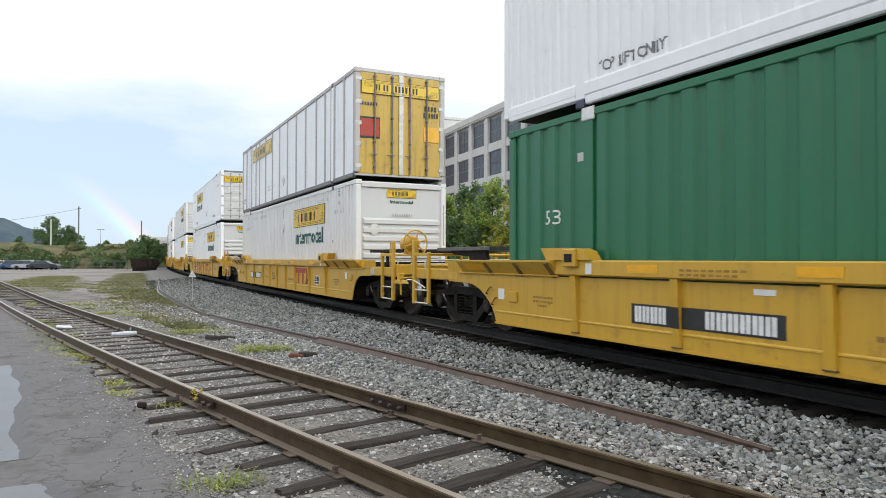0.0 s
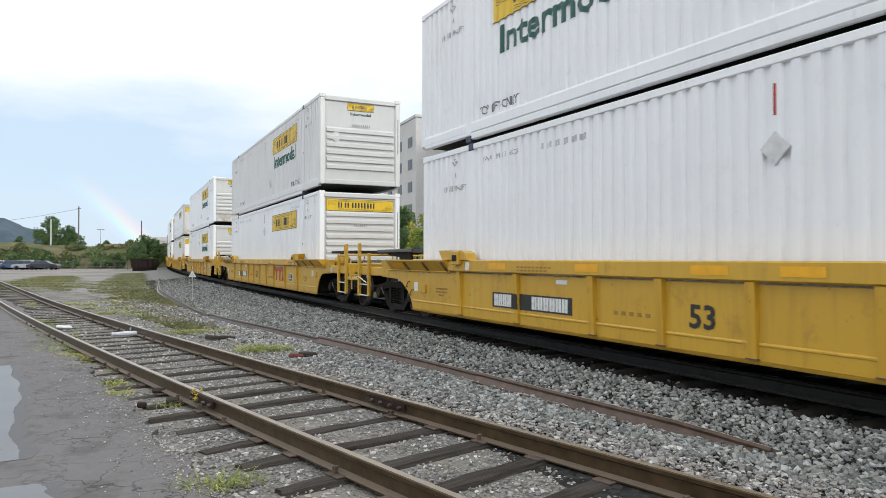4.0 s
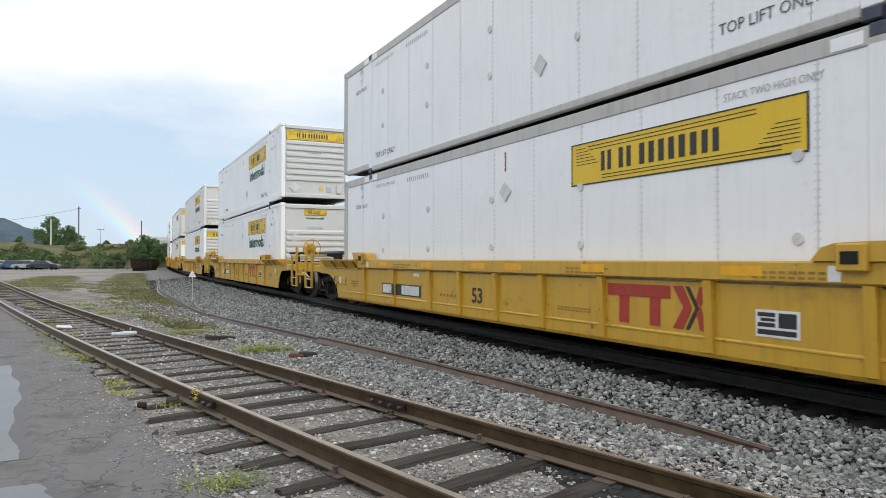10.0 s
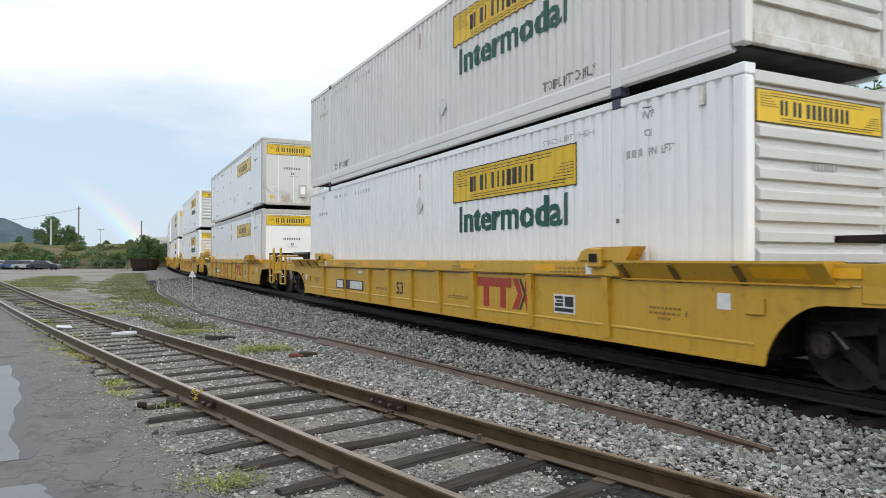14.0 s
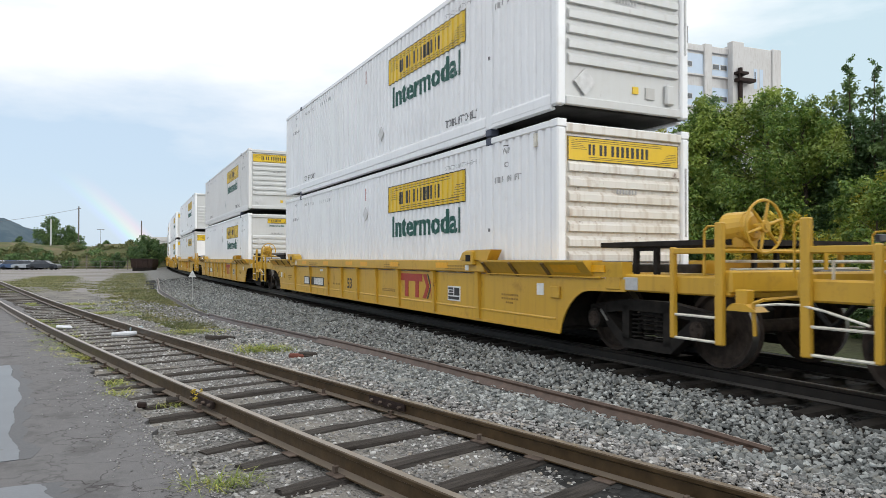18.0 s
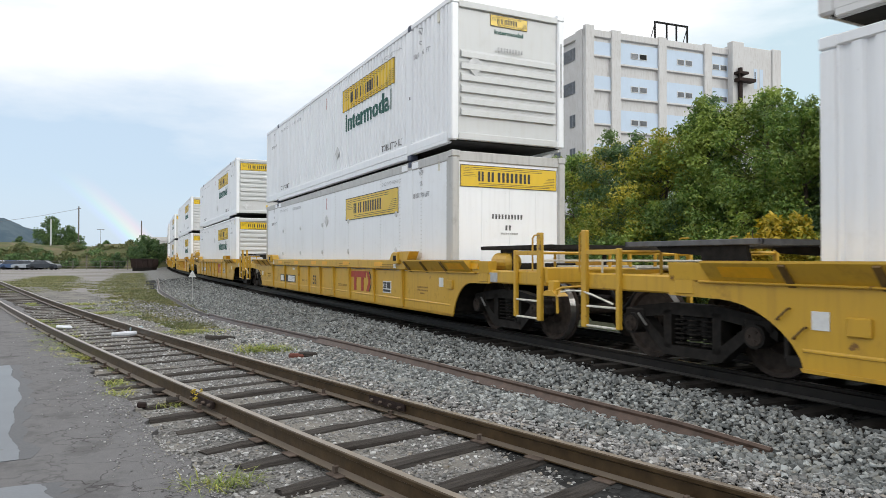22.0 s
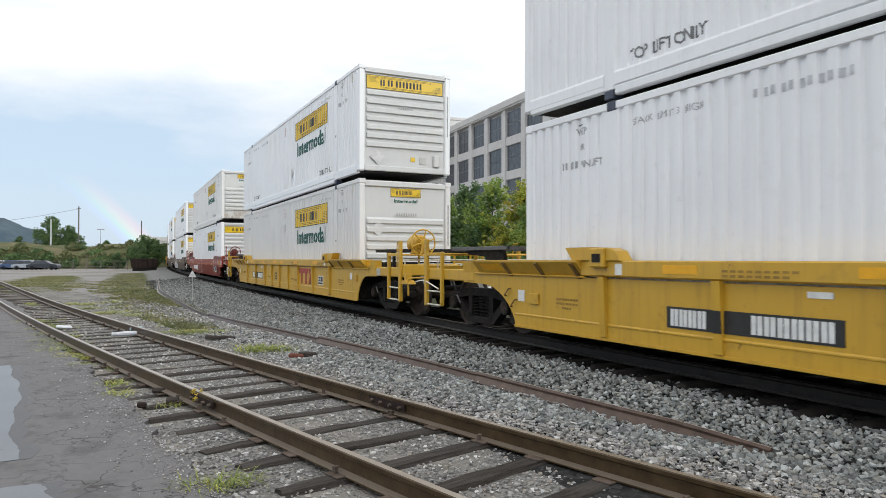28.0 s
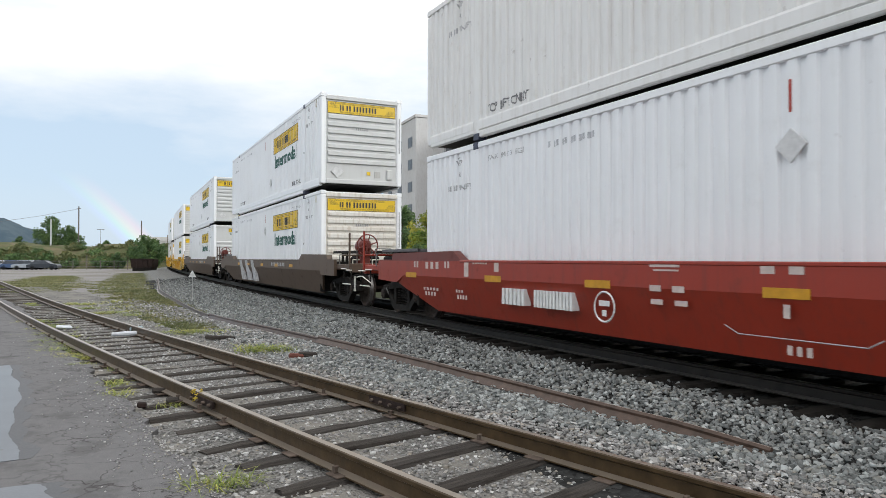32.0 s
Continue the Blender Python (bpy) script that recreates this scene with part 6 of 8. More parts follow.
def side_writing(ob, side, upper, pitch, depth, inter):
    """Stencils near both ends of a side; side -1 is the one that faces -y."""
    y = -HW_ + 0.012
    for x0, wd in ((-POST + 0.35, "TOP LIFT ONLY"), (POST - 1.65, "TOP LIFT ONLY")):
        if upper:
            t = cached(("tlo", x0, pitch, depth), lambda: fluted_text(wd, 0.145, "ink_mid", 1.25, x0, 0.42, y, pitch, depth, 0.004) if pitch else flat_text(wd, 0.13, "ink", 1.2))
            part("lettering", t, ob, "dark stencilled words", None if pitch else Matrix.Translation((x0, y - 0.006, 0.33)))
        words = "STACK LIMIT 3 HIGH" if pitch else "STACK TWO HIGH ONLY"
        t = cached(("sl2", x0, pitch, depth), lambda: fluted_text(words, 0.085, "ink_soft", 1.15, x0, CH - 0.37, y, pitch, depth) if pitch else flat_text(words, 0.085, "ink_soft", 1.15))
        part("lettering", t, ob, "grey stencilled words", None if pitch else Matrix.Translation((x0, y - 0.006, CH - 0.37)))
    ink_bars(ob, -POST + 2.15, CH - 0.40, 1.1, 0.09, 11, y, "pale_ink", "side", "lettering", pitch, depth)
    for xc in (-HL + 1.35, HL - 1.42):
        ink_bars(ob, xc - 0.09, CH - 0.205, 0.18, 0.014, 1, y, "ink", "side", "lettering", pitch, depth)
        for wd, hh, ww, dx, dz in (("WTP", 0.10, 0.22, -0.11, 0.335), ("OR", 0.09, 0.13, -0.06, 0.55), ("PIN LIFT", 0.10, 0.42, -0.02, 0.79)):
            xx = xc + dx
            t = cached(("wtp", wd, xc, pitch, depth), lambda: fluted_text(wd, hh, "ink_soft", ww, xx, CH - dz, y, pitch, depth, 0.003) if pitch else flat_text(wd, hh, "ink_soft", ww, 0.003))
            part("lettering", t, ob, "grey stencilled words", None if pitch else Matrix.Translation((xx, y - 0.006, CH - dz)))
        ink_bars(ob, xc - 0.42, CH - 0.79, 0.36, 0.10, 5, y, "ink_soft", "side", "lettering", pitch, depth)
    boxpart("tag_plate", "rung", ob, (HL - 0.62, HL - 0.55, y - 0.012, y + 0.03, CH - 0.34, CH - 0.14), 0.0, "small beige tag")
    boxpart("mark", "ink_red", ob, (0.02, 0.05, y - 0.006, y + 0.05, CH - 0.62, CH - 0.30), 0.0, "thin red vertical mark")
    diamond(ob, y - 0.012, 0.05 if not upper else 1.1, CH - 0.95 if not upper else 0.85, 0.17, "side")


def corrugated_box(ob, mat, trim, band, inter, upper, seed, doors=False, logo=True, pitch=0.21, depth=0.030, stained=""):
    shell(ob, mat, trim)
    for side in (-1, 1):
        def wall(a, b, z0):
            return fluted_panel(a, b, z0, CH - 0.1, -HW_ + 0.012, pitch, depth)
        for a, b, z0 in ((-POST + 0.1, POST - 0.1, 0.36 if upper else 0.16), (POST + 0.1, HL - 0.17, 0.25), (-HL + 0.17, -POST - 0.1, 0.25)):
            me = cached(("fw", mat, a, b, z0, pitch, depth), lambda: wall(a, b, z0).mesh("side", mat))
            part("side_panel", me, ob, "corrugated steel side", None if side < 0 else Matrix.Rotation(math.pi, 4, "Z"))
        # deep lower rail of the stacked section
        if upper:
            me = cached(("deep", trim), lambda: Shape().prism([(-HW_ + 0.03, 0.16), (-HW_ - 0.004, 0.18), (-HW_ - 0.004, 0.325), (-HW_ + 0.006, 0.355), (-HW_ + 0.07, 0.375)], "x", -POST + 0.1, POST - 0.1).mesh("rail", trim))
            part("bottom_rail", me, ob, "", None if side < 0 else Matrix.Rotation(math.pi, 4, "Z"))
            if side < 0:
                for sx in (-1, 1):
                    me = cached(("gooseneck", trim, sx), lambda: Shape().prism([(-HW_ + 0.05, 0.11), (-HW_ - 0.003, 0.20), (-HW_ - 0.003, 0.325), (-HW_ + 0.006, 0.355), (-HW_ + 0.07, 0.375)], "x", sx * (POST + 0.1), sx * (HL - 0.17)).mesh("rail", trim))
                    part("bottom_rail", me, ob, "deep sloped rail under the overhang")
    y = -HW_ + 0.012
    if logo:
        x0, z0 = (1.54 if not doors else -5.28, 1.88)
        logo_parts(ob, x0, z0, 3.73, 0.60, y, pitch, depth * 0.6)
        if inter:
            t = cached(("word", pitch, depth, doors, x0), lambda: fluted_text("Intermodal", 0.46, "ink_green", 3.28, x0 + 0.24, 1.345, y, pitch, depth * 0.5, 0.018))
            part("word", t, ob, "large dark green word")
    if seed < 33:
        side_writing(ob, -1, upper, pitch, depth, inter)
    boxpart("vent", "post", ob, (2.0 + 4.1, 2.05 + 4.1, y - 0.02, y + 0.03, 1.30, 1.36))
    if doors:
        door_end(ob, mat, 1)
    else:
        ribbed_end(ob, mat, band, 1, seed, stained)
    part("end_wall", cached(("back", mat), lambda: Shape().box(-HL + 0.02, -HL + 0.06, -HW_ + 0.1, HW_ - 0.1, 0.18, CH - 0.1).mesh("back", mat)), ob)


def smooth_box(ob, mat, upper, seed):
    """Plate-sided box: riveted seams, round vents, dull grey rails and posts."""
    shell(ob, mat, "alu", 0.19, 0.26)
    y = -HW_ + 0.014
    xs = [-HL + 0.26, -6.66, -POST - 0.1, -POST + 0.1] + [-4.98 + 1.1667 * i for i in range(10)] + [POST - 0.1, POST + 0.1, 6.66, HL - 0.26]
    for side in (-1, 1):
        turn = None if side < 0 else Matrix.Rotation(math.pi, 4, "Z")
        for a, b in zip(xs, xs[1:]):
            if b - a < 0.25:
                continue
            me = cached(("plate", mat, round(b - a, 3)), lambda: Shape().box(0.004, b - a - 0.004, y, y + 0.05, 0.16, CH - 0.18, 0.003).mesh("plate", mat))
            part("side_panel", me, ob, "flat riveted side sheet", Matrix.Translation((a, 0, 0)) if side < 0 else turn @ Matrix.Translation((a, 0, 0)))

        def rivets():
            s = Shape()
            for x in [-6.66, 6.66] + xs[4:-4]:
                for i in range(32):
                    for dx in (-0.022, 0.022):
                        s.box(x + dx - 0.010, x + dx + 0.010, y - 0.005, y + 0.01, 0.24 + i * 0.078, 0.26 + i * 0.078)
            return s.mesh("rivets", "grey_white")
        if side < 0:
            tagged(part("rivets", cached(("riv", mat), rivets), ob), kind="stuff")
            for i, x in enumerate((-5.3, -2.9, -0.4, 2.0, 5.32)):
                for z in (1.04, 1.84):
                    part("vent_cap", cached(("cap", x, z), lambda: Shape().cyl((x, y + 0.01, z), (x, y - 0.02, z), 0.07, 14, 0.06).mesh("cap", "placard")), ob)
    for px in (-POST - 0.42, -POST + 0.12, POST - 0.44, POST + 0.12):
        boxpart("patch_plate", "white", ob, (px, px + 0.31, -HW_ - 0.006, -HW_ + 0.02, CH - 0.165, CH - 0.04), 0.004, "white patch plate on the top rail")
    logo_parts(ob, 1.80, 1.86, 3.64, 0.58, y)
    side_writing(ob, -1, upper, 0, 0, False)
    x = HL - 0.055
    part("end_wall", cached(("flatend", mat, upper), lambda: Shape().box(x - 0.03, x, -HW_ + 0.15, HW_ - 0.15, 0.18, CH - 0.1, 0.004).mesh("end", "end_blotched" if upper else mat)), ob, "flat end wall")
    for yy in (-0.62, 0.0, 0.62):
        boxpart("seam", mat, ob, (x - 0.01, x + 0.006, yy - 0.01, yy + 0.01, 0.2, CH - 0.7))
    boxpart("top_rail", "alu", ob, (x - 0.03, x + 0.03, -HW_ + 0.15, HW_ - 0.15, CH - 0.2, CH - 0.01), 0.012)
    boxpart("bottom_rail", "alu", ob, (x - 0.03, x + 0.03, -HW_ + 0.15, HW_ - 0.15, 0.14, 0.26), 0.012)
    logo_parts(ob, -1.1, CH - 0.68, 2.2, 0.42, x + 0.006, face="end")
    ink_bars(ob, -0.4, 1.62, 0.72, 0.09, 10, x + 0.003, "ink", "end")
    ink_bars(ob, -0.1, 1.40, 0.16, 0.10, 2, x + 0.003, "ink", "end")
    ink_bars(ob, -0.2, 1.32, 0.4, 0.035, 8, x + 0.003, "ink_soft", "end")
    if upper:
        h = part("hatch", cached("hatch", lambda: Shape().box(x, x + 0.03, 0.22, 0.56, 0.48, 1.02, 0.01).mesh("hatch", "alu")), ob, "grey framed hatch")
        part("cover", cached("hatchc", lambda: Shape().box(x + 0.02, x + 0.045, 0.29, 0.49, 0.60, 0.92, 0.01).mesh("hatchc", "white")), h)
        diamond(ob, x + 0.01, -0.88, 0.80, 0.2, "end")
        boxpart("tag_plate", "logo", ob, (x, x + 0.012, -0.95, -0.82, 0.40, 0.53), 0.0, "small yellow tag")
    part("end_wall", cached(("back", mat), lambda: Shape().box(-HL + 0.02, -HL + 0.06, -HW_ + 0.1, HW_ - 0.1, 0.18, CH - 0.1).mesh("back", mat)), ob)


def panel_box(ob, mat):
    """Box with dark outside posts; its yellow doors lead."""
    shell(ob, mat, "worn_post", 0.12, low="lower_rail")
    y = -HW_ + 0.03
    for side in (-1, 1):
        turn = Matrix.Rotation(math.pi if side > 0 else 0, 4, "Z")
        part("side_panel", cached(("pp", mat), lambda: Shape().box(-HL + 0.17, HL - 0.17, y, y + 0.04, 0.14, CH - 0.1).mesh("pside", "white_dirty")), ob, "flat white side sheet with scuffs", turn)
        for u in (15.15, 14.35, 14.02, 13.05, 12.3, 11.07, 9.85, 8.64, 7.40, 6.16, 4.94, 3.70, 2.75, 2.12, 1.82, 0.95):
            x = HL - u
            me = cached(("pst", u), lambda: Shape().prism([(x - 0.058, y), (x - 0.04, y - 0.028), (x + 0.04, y - 0.028), (x + 0.058, y)], "z", 0.17, CH - 0.11).mesh("post", "worn_post"))
            part("side_post", me, ob, "grey outside post", turn)
    logo_parts(ob, HL - 13.65, 2.06, 3.6, 0.55, y - 0.012)
    part("lettering", cached("p53", lambda: flat_text("53'", 0.20, "ink", 0.34, 0.004)), ob, "dark stencilled 53 foot mark", Matrix.Translation((HL - 15.8, y - 0.006, 0.45)))
    ink_bars(ob, HL - 10.7, 0.72, 0.5, 0.05, 6, y, "pale_ink")
    ink_bars(ob, HL - 10.75, 0.60, 0.6, 0.05, 6, y, "pale_ink")
    diamond(ob, y - 0.01, HL - 8.0, 0.75, 0.2, "side")
    door_end(ob, mat, 1, True)
    part("end_wall", cached(("back", mat), lambda: Shape().box(-HL + 0.02, -HL + 0.06, -HW_ + 0.1, HW_ - 0.1, 0.18, CH - 0.1).mesh("back", mat)), ob)


def green_box(ob):
    shell(ob, "green", "green")
    for side in (-1, 1):
        for a, b in ((-POST + 0.1, POST - 0.1), (POST + 0.1, HL - 0.17), (-HL + 0.17, -POST - 0.1)):
            me = cached(("gw", a), lambda: fluted_panel(a, b, 0.16, CH - 0.1, -HW_ + 0.014, 0.37, 0.036).mesh("side", "green"))
            part("side_panel", me, ob, "corrugated green side", None if side < 0 else Matrix.Rotation(math.pi, 4, "Z"))
    y = -HW_ + 0.014
    part("lettering", cached("g53", lambda: fluted_text("53'", 0.22, "ink_white", 0.46, -HL + 0.95, 1.35, y, 0.37, 0.036)), ob, "white stencilled 53 foot mark")
    boxpart("tag_plate", "alu", ob, (-HL + 1.75, -HL + 2.05, y - 0.005, y + 0.03, CH - 0.7, CH - 0.58), 0.0, "small grey plate")
    boxpart("casting_cover", "ink_white", ob, (-POST - 0.12, -POST + 0.14, -HW_ - 0.012, -HW_ + 0.02, CH - 0.16, CH + 0.02), 0.01, "white painted casting")
    ribbed_end(ob, "green", "wide", 1, 3)
    part("end_wall", Shape().box(-HL + 0.02, -HL + 0.06, -HW_ + 0.1, HW_ - 0.1, 0.18, CH - 0.1).mesh("back", "green"), ob)


# kind, paint, end panel, word on the side, doors leading
LOADS = {
    -5: (("green",), ("corr", "white", "wide", 1, 0)),
    -4: (("corr", "grey_white", "small", 1, 0), ("panel", "white")),
    -3: (("corr", "white", "small", 1, 0), ("doors", "white", "wide", 1, 1)),
    -2: (("corr", "white", "wide", 0, 0), ("corr", "grey_white", "small", 1, 0)),
    -1: (("corr", "white", "small", 1, 0), ("corr", "white", "small", 1, 0)),
    0: (("smooth", "white"), ("smooth", "white")),
    1: (("corr", "white", "small", 1, 0), ("corr", "white", "wide", 1, 0)),
    2: (("corr", "white", "wide", 1, 0), ("corr", "grey_white", "small", 1, 0)),
    3: (("smooth", "white"), ("smooth", "white")),
    4: (("corr", "white", "wide", 1, 0), ("corr", "white", "wide", 1, 0)),
    5: (("corr", "white", "small", 1, 0), ("corr", "grey_white", "wide", 1, 0)),
    6: (("smooth", "white"), ("corr", "white", "small", 1, 0)),
    7: (("corr", "white", "wide", 1, 0), ("corr", "white", "wide", 1, 0)),
    8: (("corr", "white", "wide", 1, 0), ("corr", "white", "wide", 1, 0)),
    9: (("corr", "grey_white", "small", 1, 0), ("corr", "white", "wide", 1, 0)),
    10: (("corr", "white", "wide", 1, 0), ("corr", "cream", "small", 1, 0)),
    11: (("corr", "white", "wide", 1, 0), ("corr", "white", "wide", 1, 0)),
    12: (("corr", "white", "small", 1, 0), ("corr", "white", "wide", 1, 0)),
    13: (("corr", "white", "wide", 1, 0), ("corr", "white", "wide", 1, 0)),
    14: (("smooth", "white"), ("corr", "white", "small", 1, 0)),
}
TONE = {"white": "white", "grey_white": "greyish", "cream": "stained off-white"}


def container(spec, upper, n):
    kind = spec[0]
    tier = "stacked on another container" if upper else "standing in a well car"
    ob = new("shipping_container")
    if kind == "green":
        green_box(ob)
        label = "dark green corrugated steel container " + tier
    elif kind == "panel":
        panel_box(ob, spec[1])
        label = "white container with grey outside posts and yellow doors"
    elif kind == "smooth":
        smooth_box(ob, spec[1], upper, n)
        label = TONE[spec[1]] + " plate-sided container with grey rails, " + tier
    else:
        plain_lower = n == -5
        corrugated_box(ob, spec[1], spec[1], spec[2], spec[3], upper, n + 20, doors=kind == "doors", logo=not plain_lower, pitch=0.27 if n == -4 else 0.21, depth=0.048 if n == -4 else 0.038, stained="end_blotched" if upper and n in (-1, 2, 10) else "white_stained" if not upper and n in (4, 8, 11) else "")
        label = TONE[spec[1]] + " corrugated container with yellow logo panel, " + tier
        if kind == "doors":
            label = "white corrugated container, its doors leading, " + tier
    return tagged(ob, label, "container", "containers on the train")


# ---- well cars ----
RIBS = (6.12, 4.40, 2.66, 1.33, 0.04, -1.2, -2.42, -4.22, -6.03)


def truck_part(ob, x):
    """A bogie: bolster with side frames, spring nests and two wheelsets under it."""
    tr = part("truck", cached("bolster", lambda: Shape().box(-0.22, 0.22, -1.05, 1.05, 0.34, 0.62, 0.04).cyl((0, 0, 0.6), (0, 0, 0.78), 0.2, 12).mesh("bolster", "steel")), ob, "grimy cast steel bogie", Matrix.Translation((x, 0, 0)))
    for sy in (-1, 1):
        def frame_():
            s = Shape()
            y0, y1 = sy * 0.97, sy * 1.12
            top = [(-1.12, 0.52), (-0.95, 0.66), (-0.35, 0.74), (0.35, 0.74), (0.95, 0.66), (1.12, 0.52), (1.12, 0.42), (0.92, 0.52), (0.34, 0.60), (-0.34, 0.60), (-0.92, 0.52), (-1.12, 0.42)]
            low = [(-0.92, 0.54), (-0.42, 0.12), (0.42, 0.12), (0.92, 0.54), (0.74, 0.54), (0.34, 0.24), (-0.34, 0.24), (-0.74, 0.54)]
            s.prism(top, "y", y0, y1).prism(low, "y", y0, y1)
            for a in (-0.42, 0.30):
                s.box(a, a + 0.12, y0, y1, 0.2, 0.66)
            for a in (-0.9, 0.9):
                s.cyl((a, sy * 1.0, 0.457), (a, sy * 1.2, 0.457), 0.13, 14)
                s.box(a - 0.17, a + 0.17, sy * 0.95, sy * 1.14, 0.50, 0.64, 0.02)
            return s.mesh("side_frame", "steel")
        part("side_frame", cached(("sf", sy), frame_), tr)

        def springs():
            s = Shape()
            for a in (-0.2, 0.0, 0.2):
                for i in range(6):
                    s.ring((a, sy * 1.04, 0.27 + i * 0.055), (0, 0, 1), 0.075, 0.018, 8, 3)
            return s.mesh("springs", "steel")
        tagged(part("spring_nest", cached(("sp", sy), springs), tr, "dark coil springs"), kind="stuff")

    def wheelset():
        s = Shape()
        for sy in (-1, 1):
            prof = [(0.09, 0.70), (0.16, 0.69), (0.19, 0.735), (0.36, 0.745), (0.39, 0.69), (0.482, 0.685), (0.480, 0.715), (0.457, 0.735), (0.452, 0.83), (0.40, 0.83), (0.37, 0.79), (0.20, 0.785), (0.15, 0.86), (0.09, 0.86)]
            s.lathe([(r, sy * y) for r, y in prof], 28)
        s.cyl((0, -1.15, 0), (0, 1.15, 0), 0.085, 12)
        for sy in (-1, 1):
            for i in range(3):
                a = 2.0944 * i
                s.cyl((0.055 * math.cos(a), sy * 1.2, 0.055 * math.sin(a)), (0.055 * math.cos(a), sy * 1.225, 0.055 * math.sin(a)), 0.018, 6)
            s.cyl((0, sy * 1.14, 0), (0, sy * 1.21, 0), 0.1, 14)
        me = s.mesh("wheelset", "wheel")
        # the tread is worn bright
        me.materials.append(M["worn_tread"])
        for p in me.polygons:
            if 0.445 < math.hypot(p.center.x, p.center.z) < 0.462 and 0.735 < abs(p.center.y) < 0.829:
                p.material_index = 1
        return me
    sets = []
    for a in (-0.9, 0.9):
        sets.append(part("wheelset", cached("wheelset", wheelset), tr, "steel wheels on an axle", Matrix.Translation((a, 0, 0.457))))
    part("brake_rod", cached("brod", lambda: Shape().cyl((-0.82, -1.15, 0.58), (-0.68, -1.15, 0.44), 0.016, 6).mesh("rod", "worn_steel")), tr, "scuffed bright brake rod")
    part("brake_beam", cached("brk", lambda: Shape().box(-0.42, -0.36, -0.8, 0.8, 0.34, 0.44).box(0.36, 0.42, -0.8, 0.8, 0.34, 0.44).cyl((-0.4, -0.2, 0.5), (0.4, 0.1, 0.42), 0.03, 6).mesh("beam", "steel")), tr)
    return sets


def arch_profile(z0, z_arch, z_top, reach, inners, sill_end):
    """Outline of a car side in x-z with rounded cut-outs over the bogies."""
    pts = []
    for sx, inner in ((1, inners[0]), (-1, inners[1])):
        seg = [(inner, z0)]
        for i in range(1, 8):
            a = (math.pi / 2) * i / 8
            seg.append((inner + (reach - inner) * (1 - math.cos(a)) ** 0.8, z0 + (z_arch - z0) * math.sin(a)))
        seg += [(reach, z_arch), (sill_end, z_arch + 0.015), (sill_end, z_top)]
        pts += [(x, z) for x, z in seg] if sx > 0 else [(-x, z) for x, z in reversed(seg)]
    return pts


def ladder(ob, mat, sx, sy, tall):
    """Two stiles and light rungs; the outer stile is broad and tall, with a bent handhold beside it."""
    def stile(x, half, z0, z1):
        return Shape().box(x - half, x + half, sy * 1.43, sy * 1.50, z0, z1, 0.012).mesh("stile", mat)
    xa, xb = 10.55, 11.20
    lad = part("ladder", cached(("la", mat, sx, sy), lambda: stile(sx * xa, 0.032, 0.38, 1.39)), ob)
    part("stile", cached(("lb", mat, sx, sy, tall), lambda: stile(sx * xb, 0.05, 0.36, tall)), lad)
    for z in (0.39, 0.645):
        part("rung", cached(("rg", z, sx, sy), lambda: Shape().cyl((sx * xa, sy * 1.47, z), (sx * xb, sy * 1.47, z), 0.016, 6).mesh("rung", "rung")), lad, "light painted rung")
    hx = xb - 0.22 if sx > 0 else xb + 0.13
    part("handhold", cached(("hh", mat, sx, sy), lambda: Shape().pipe([(sx * hx, sy * 1.45, 1.08), (sx * hx, sy * 1.45, 1.56), (sx * (hx * 0.8 + xb * 0.2), sy * 1.45, 1.605), (sx * xb, sy * 1.45, 1.605)], 0.013)
                            .box(sx * xa, sx * xb, sy * 1.44, sy * 1.49, 1.315, 1.378, 0.006).mesh("hold", mat)), lad)


def stirrup(ob, mat, sx, sy, tall):
    """End step of the smooth cars: a thin mast, light bars on the beam and a hanging stirrup."""
    y = sy * 1.45
    st = part("end_step", cached(("mast", mat, sx, sy, tall), lambda: Shape().box(sx * 11.21, sx * 11.27, y - 0.02, y + 0.02, 0.95, tall, 0.006).mesh("mast", mat)), ob, "thin upright mast")
    part("step_hanger", cached(("hang", sx, sy), lambda: Shape().pipe([(sx * 10.8, y, 1.0), (sx * 10.8, y, 0.61)], 0.016).pipe([(sx * 11.4, y, 1.0), (sx * 11.4, y, 0.61)], 0.016).mesh("hang", "steel")), st, "dark hanger rods")
    for a, b, z in ((10.8, 11.4, 0.615), (10.66, 11.05, 1.0), (11.08, 11.5, 0.97)):
        part("rung", cached(("srg", a, sx, sy), lambda: Shape().cyl((sx * a, sy * 1.48, z), (sx * b, sy * 1.48, z), 0.016, 6).mesh("rung", "rung")), st, "light painted rung")
    part("handhold", cached(("shh", sx, sy), lambda: Shape().pipe([(sx * 10.42, y, 1.08), (sx * 10.42, y, 1.36), (sx * 10.55, sy * 1.3, 1.38)], 0.014).pipe([(sx * 11.1, sy * 1.2, 1.05), (sx * 11.1, sy * 1.2, 1.5), (sx * 11.1, sy * 0.8, 1.5), (sx * 11.1, sy * 0.8, 1.05)], 0.014).mesh("hold", "worn_steel")), st, "grey handhold")


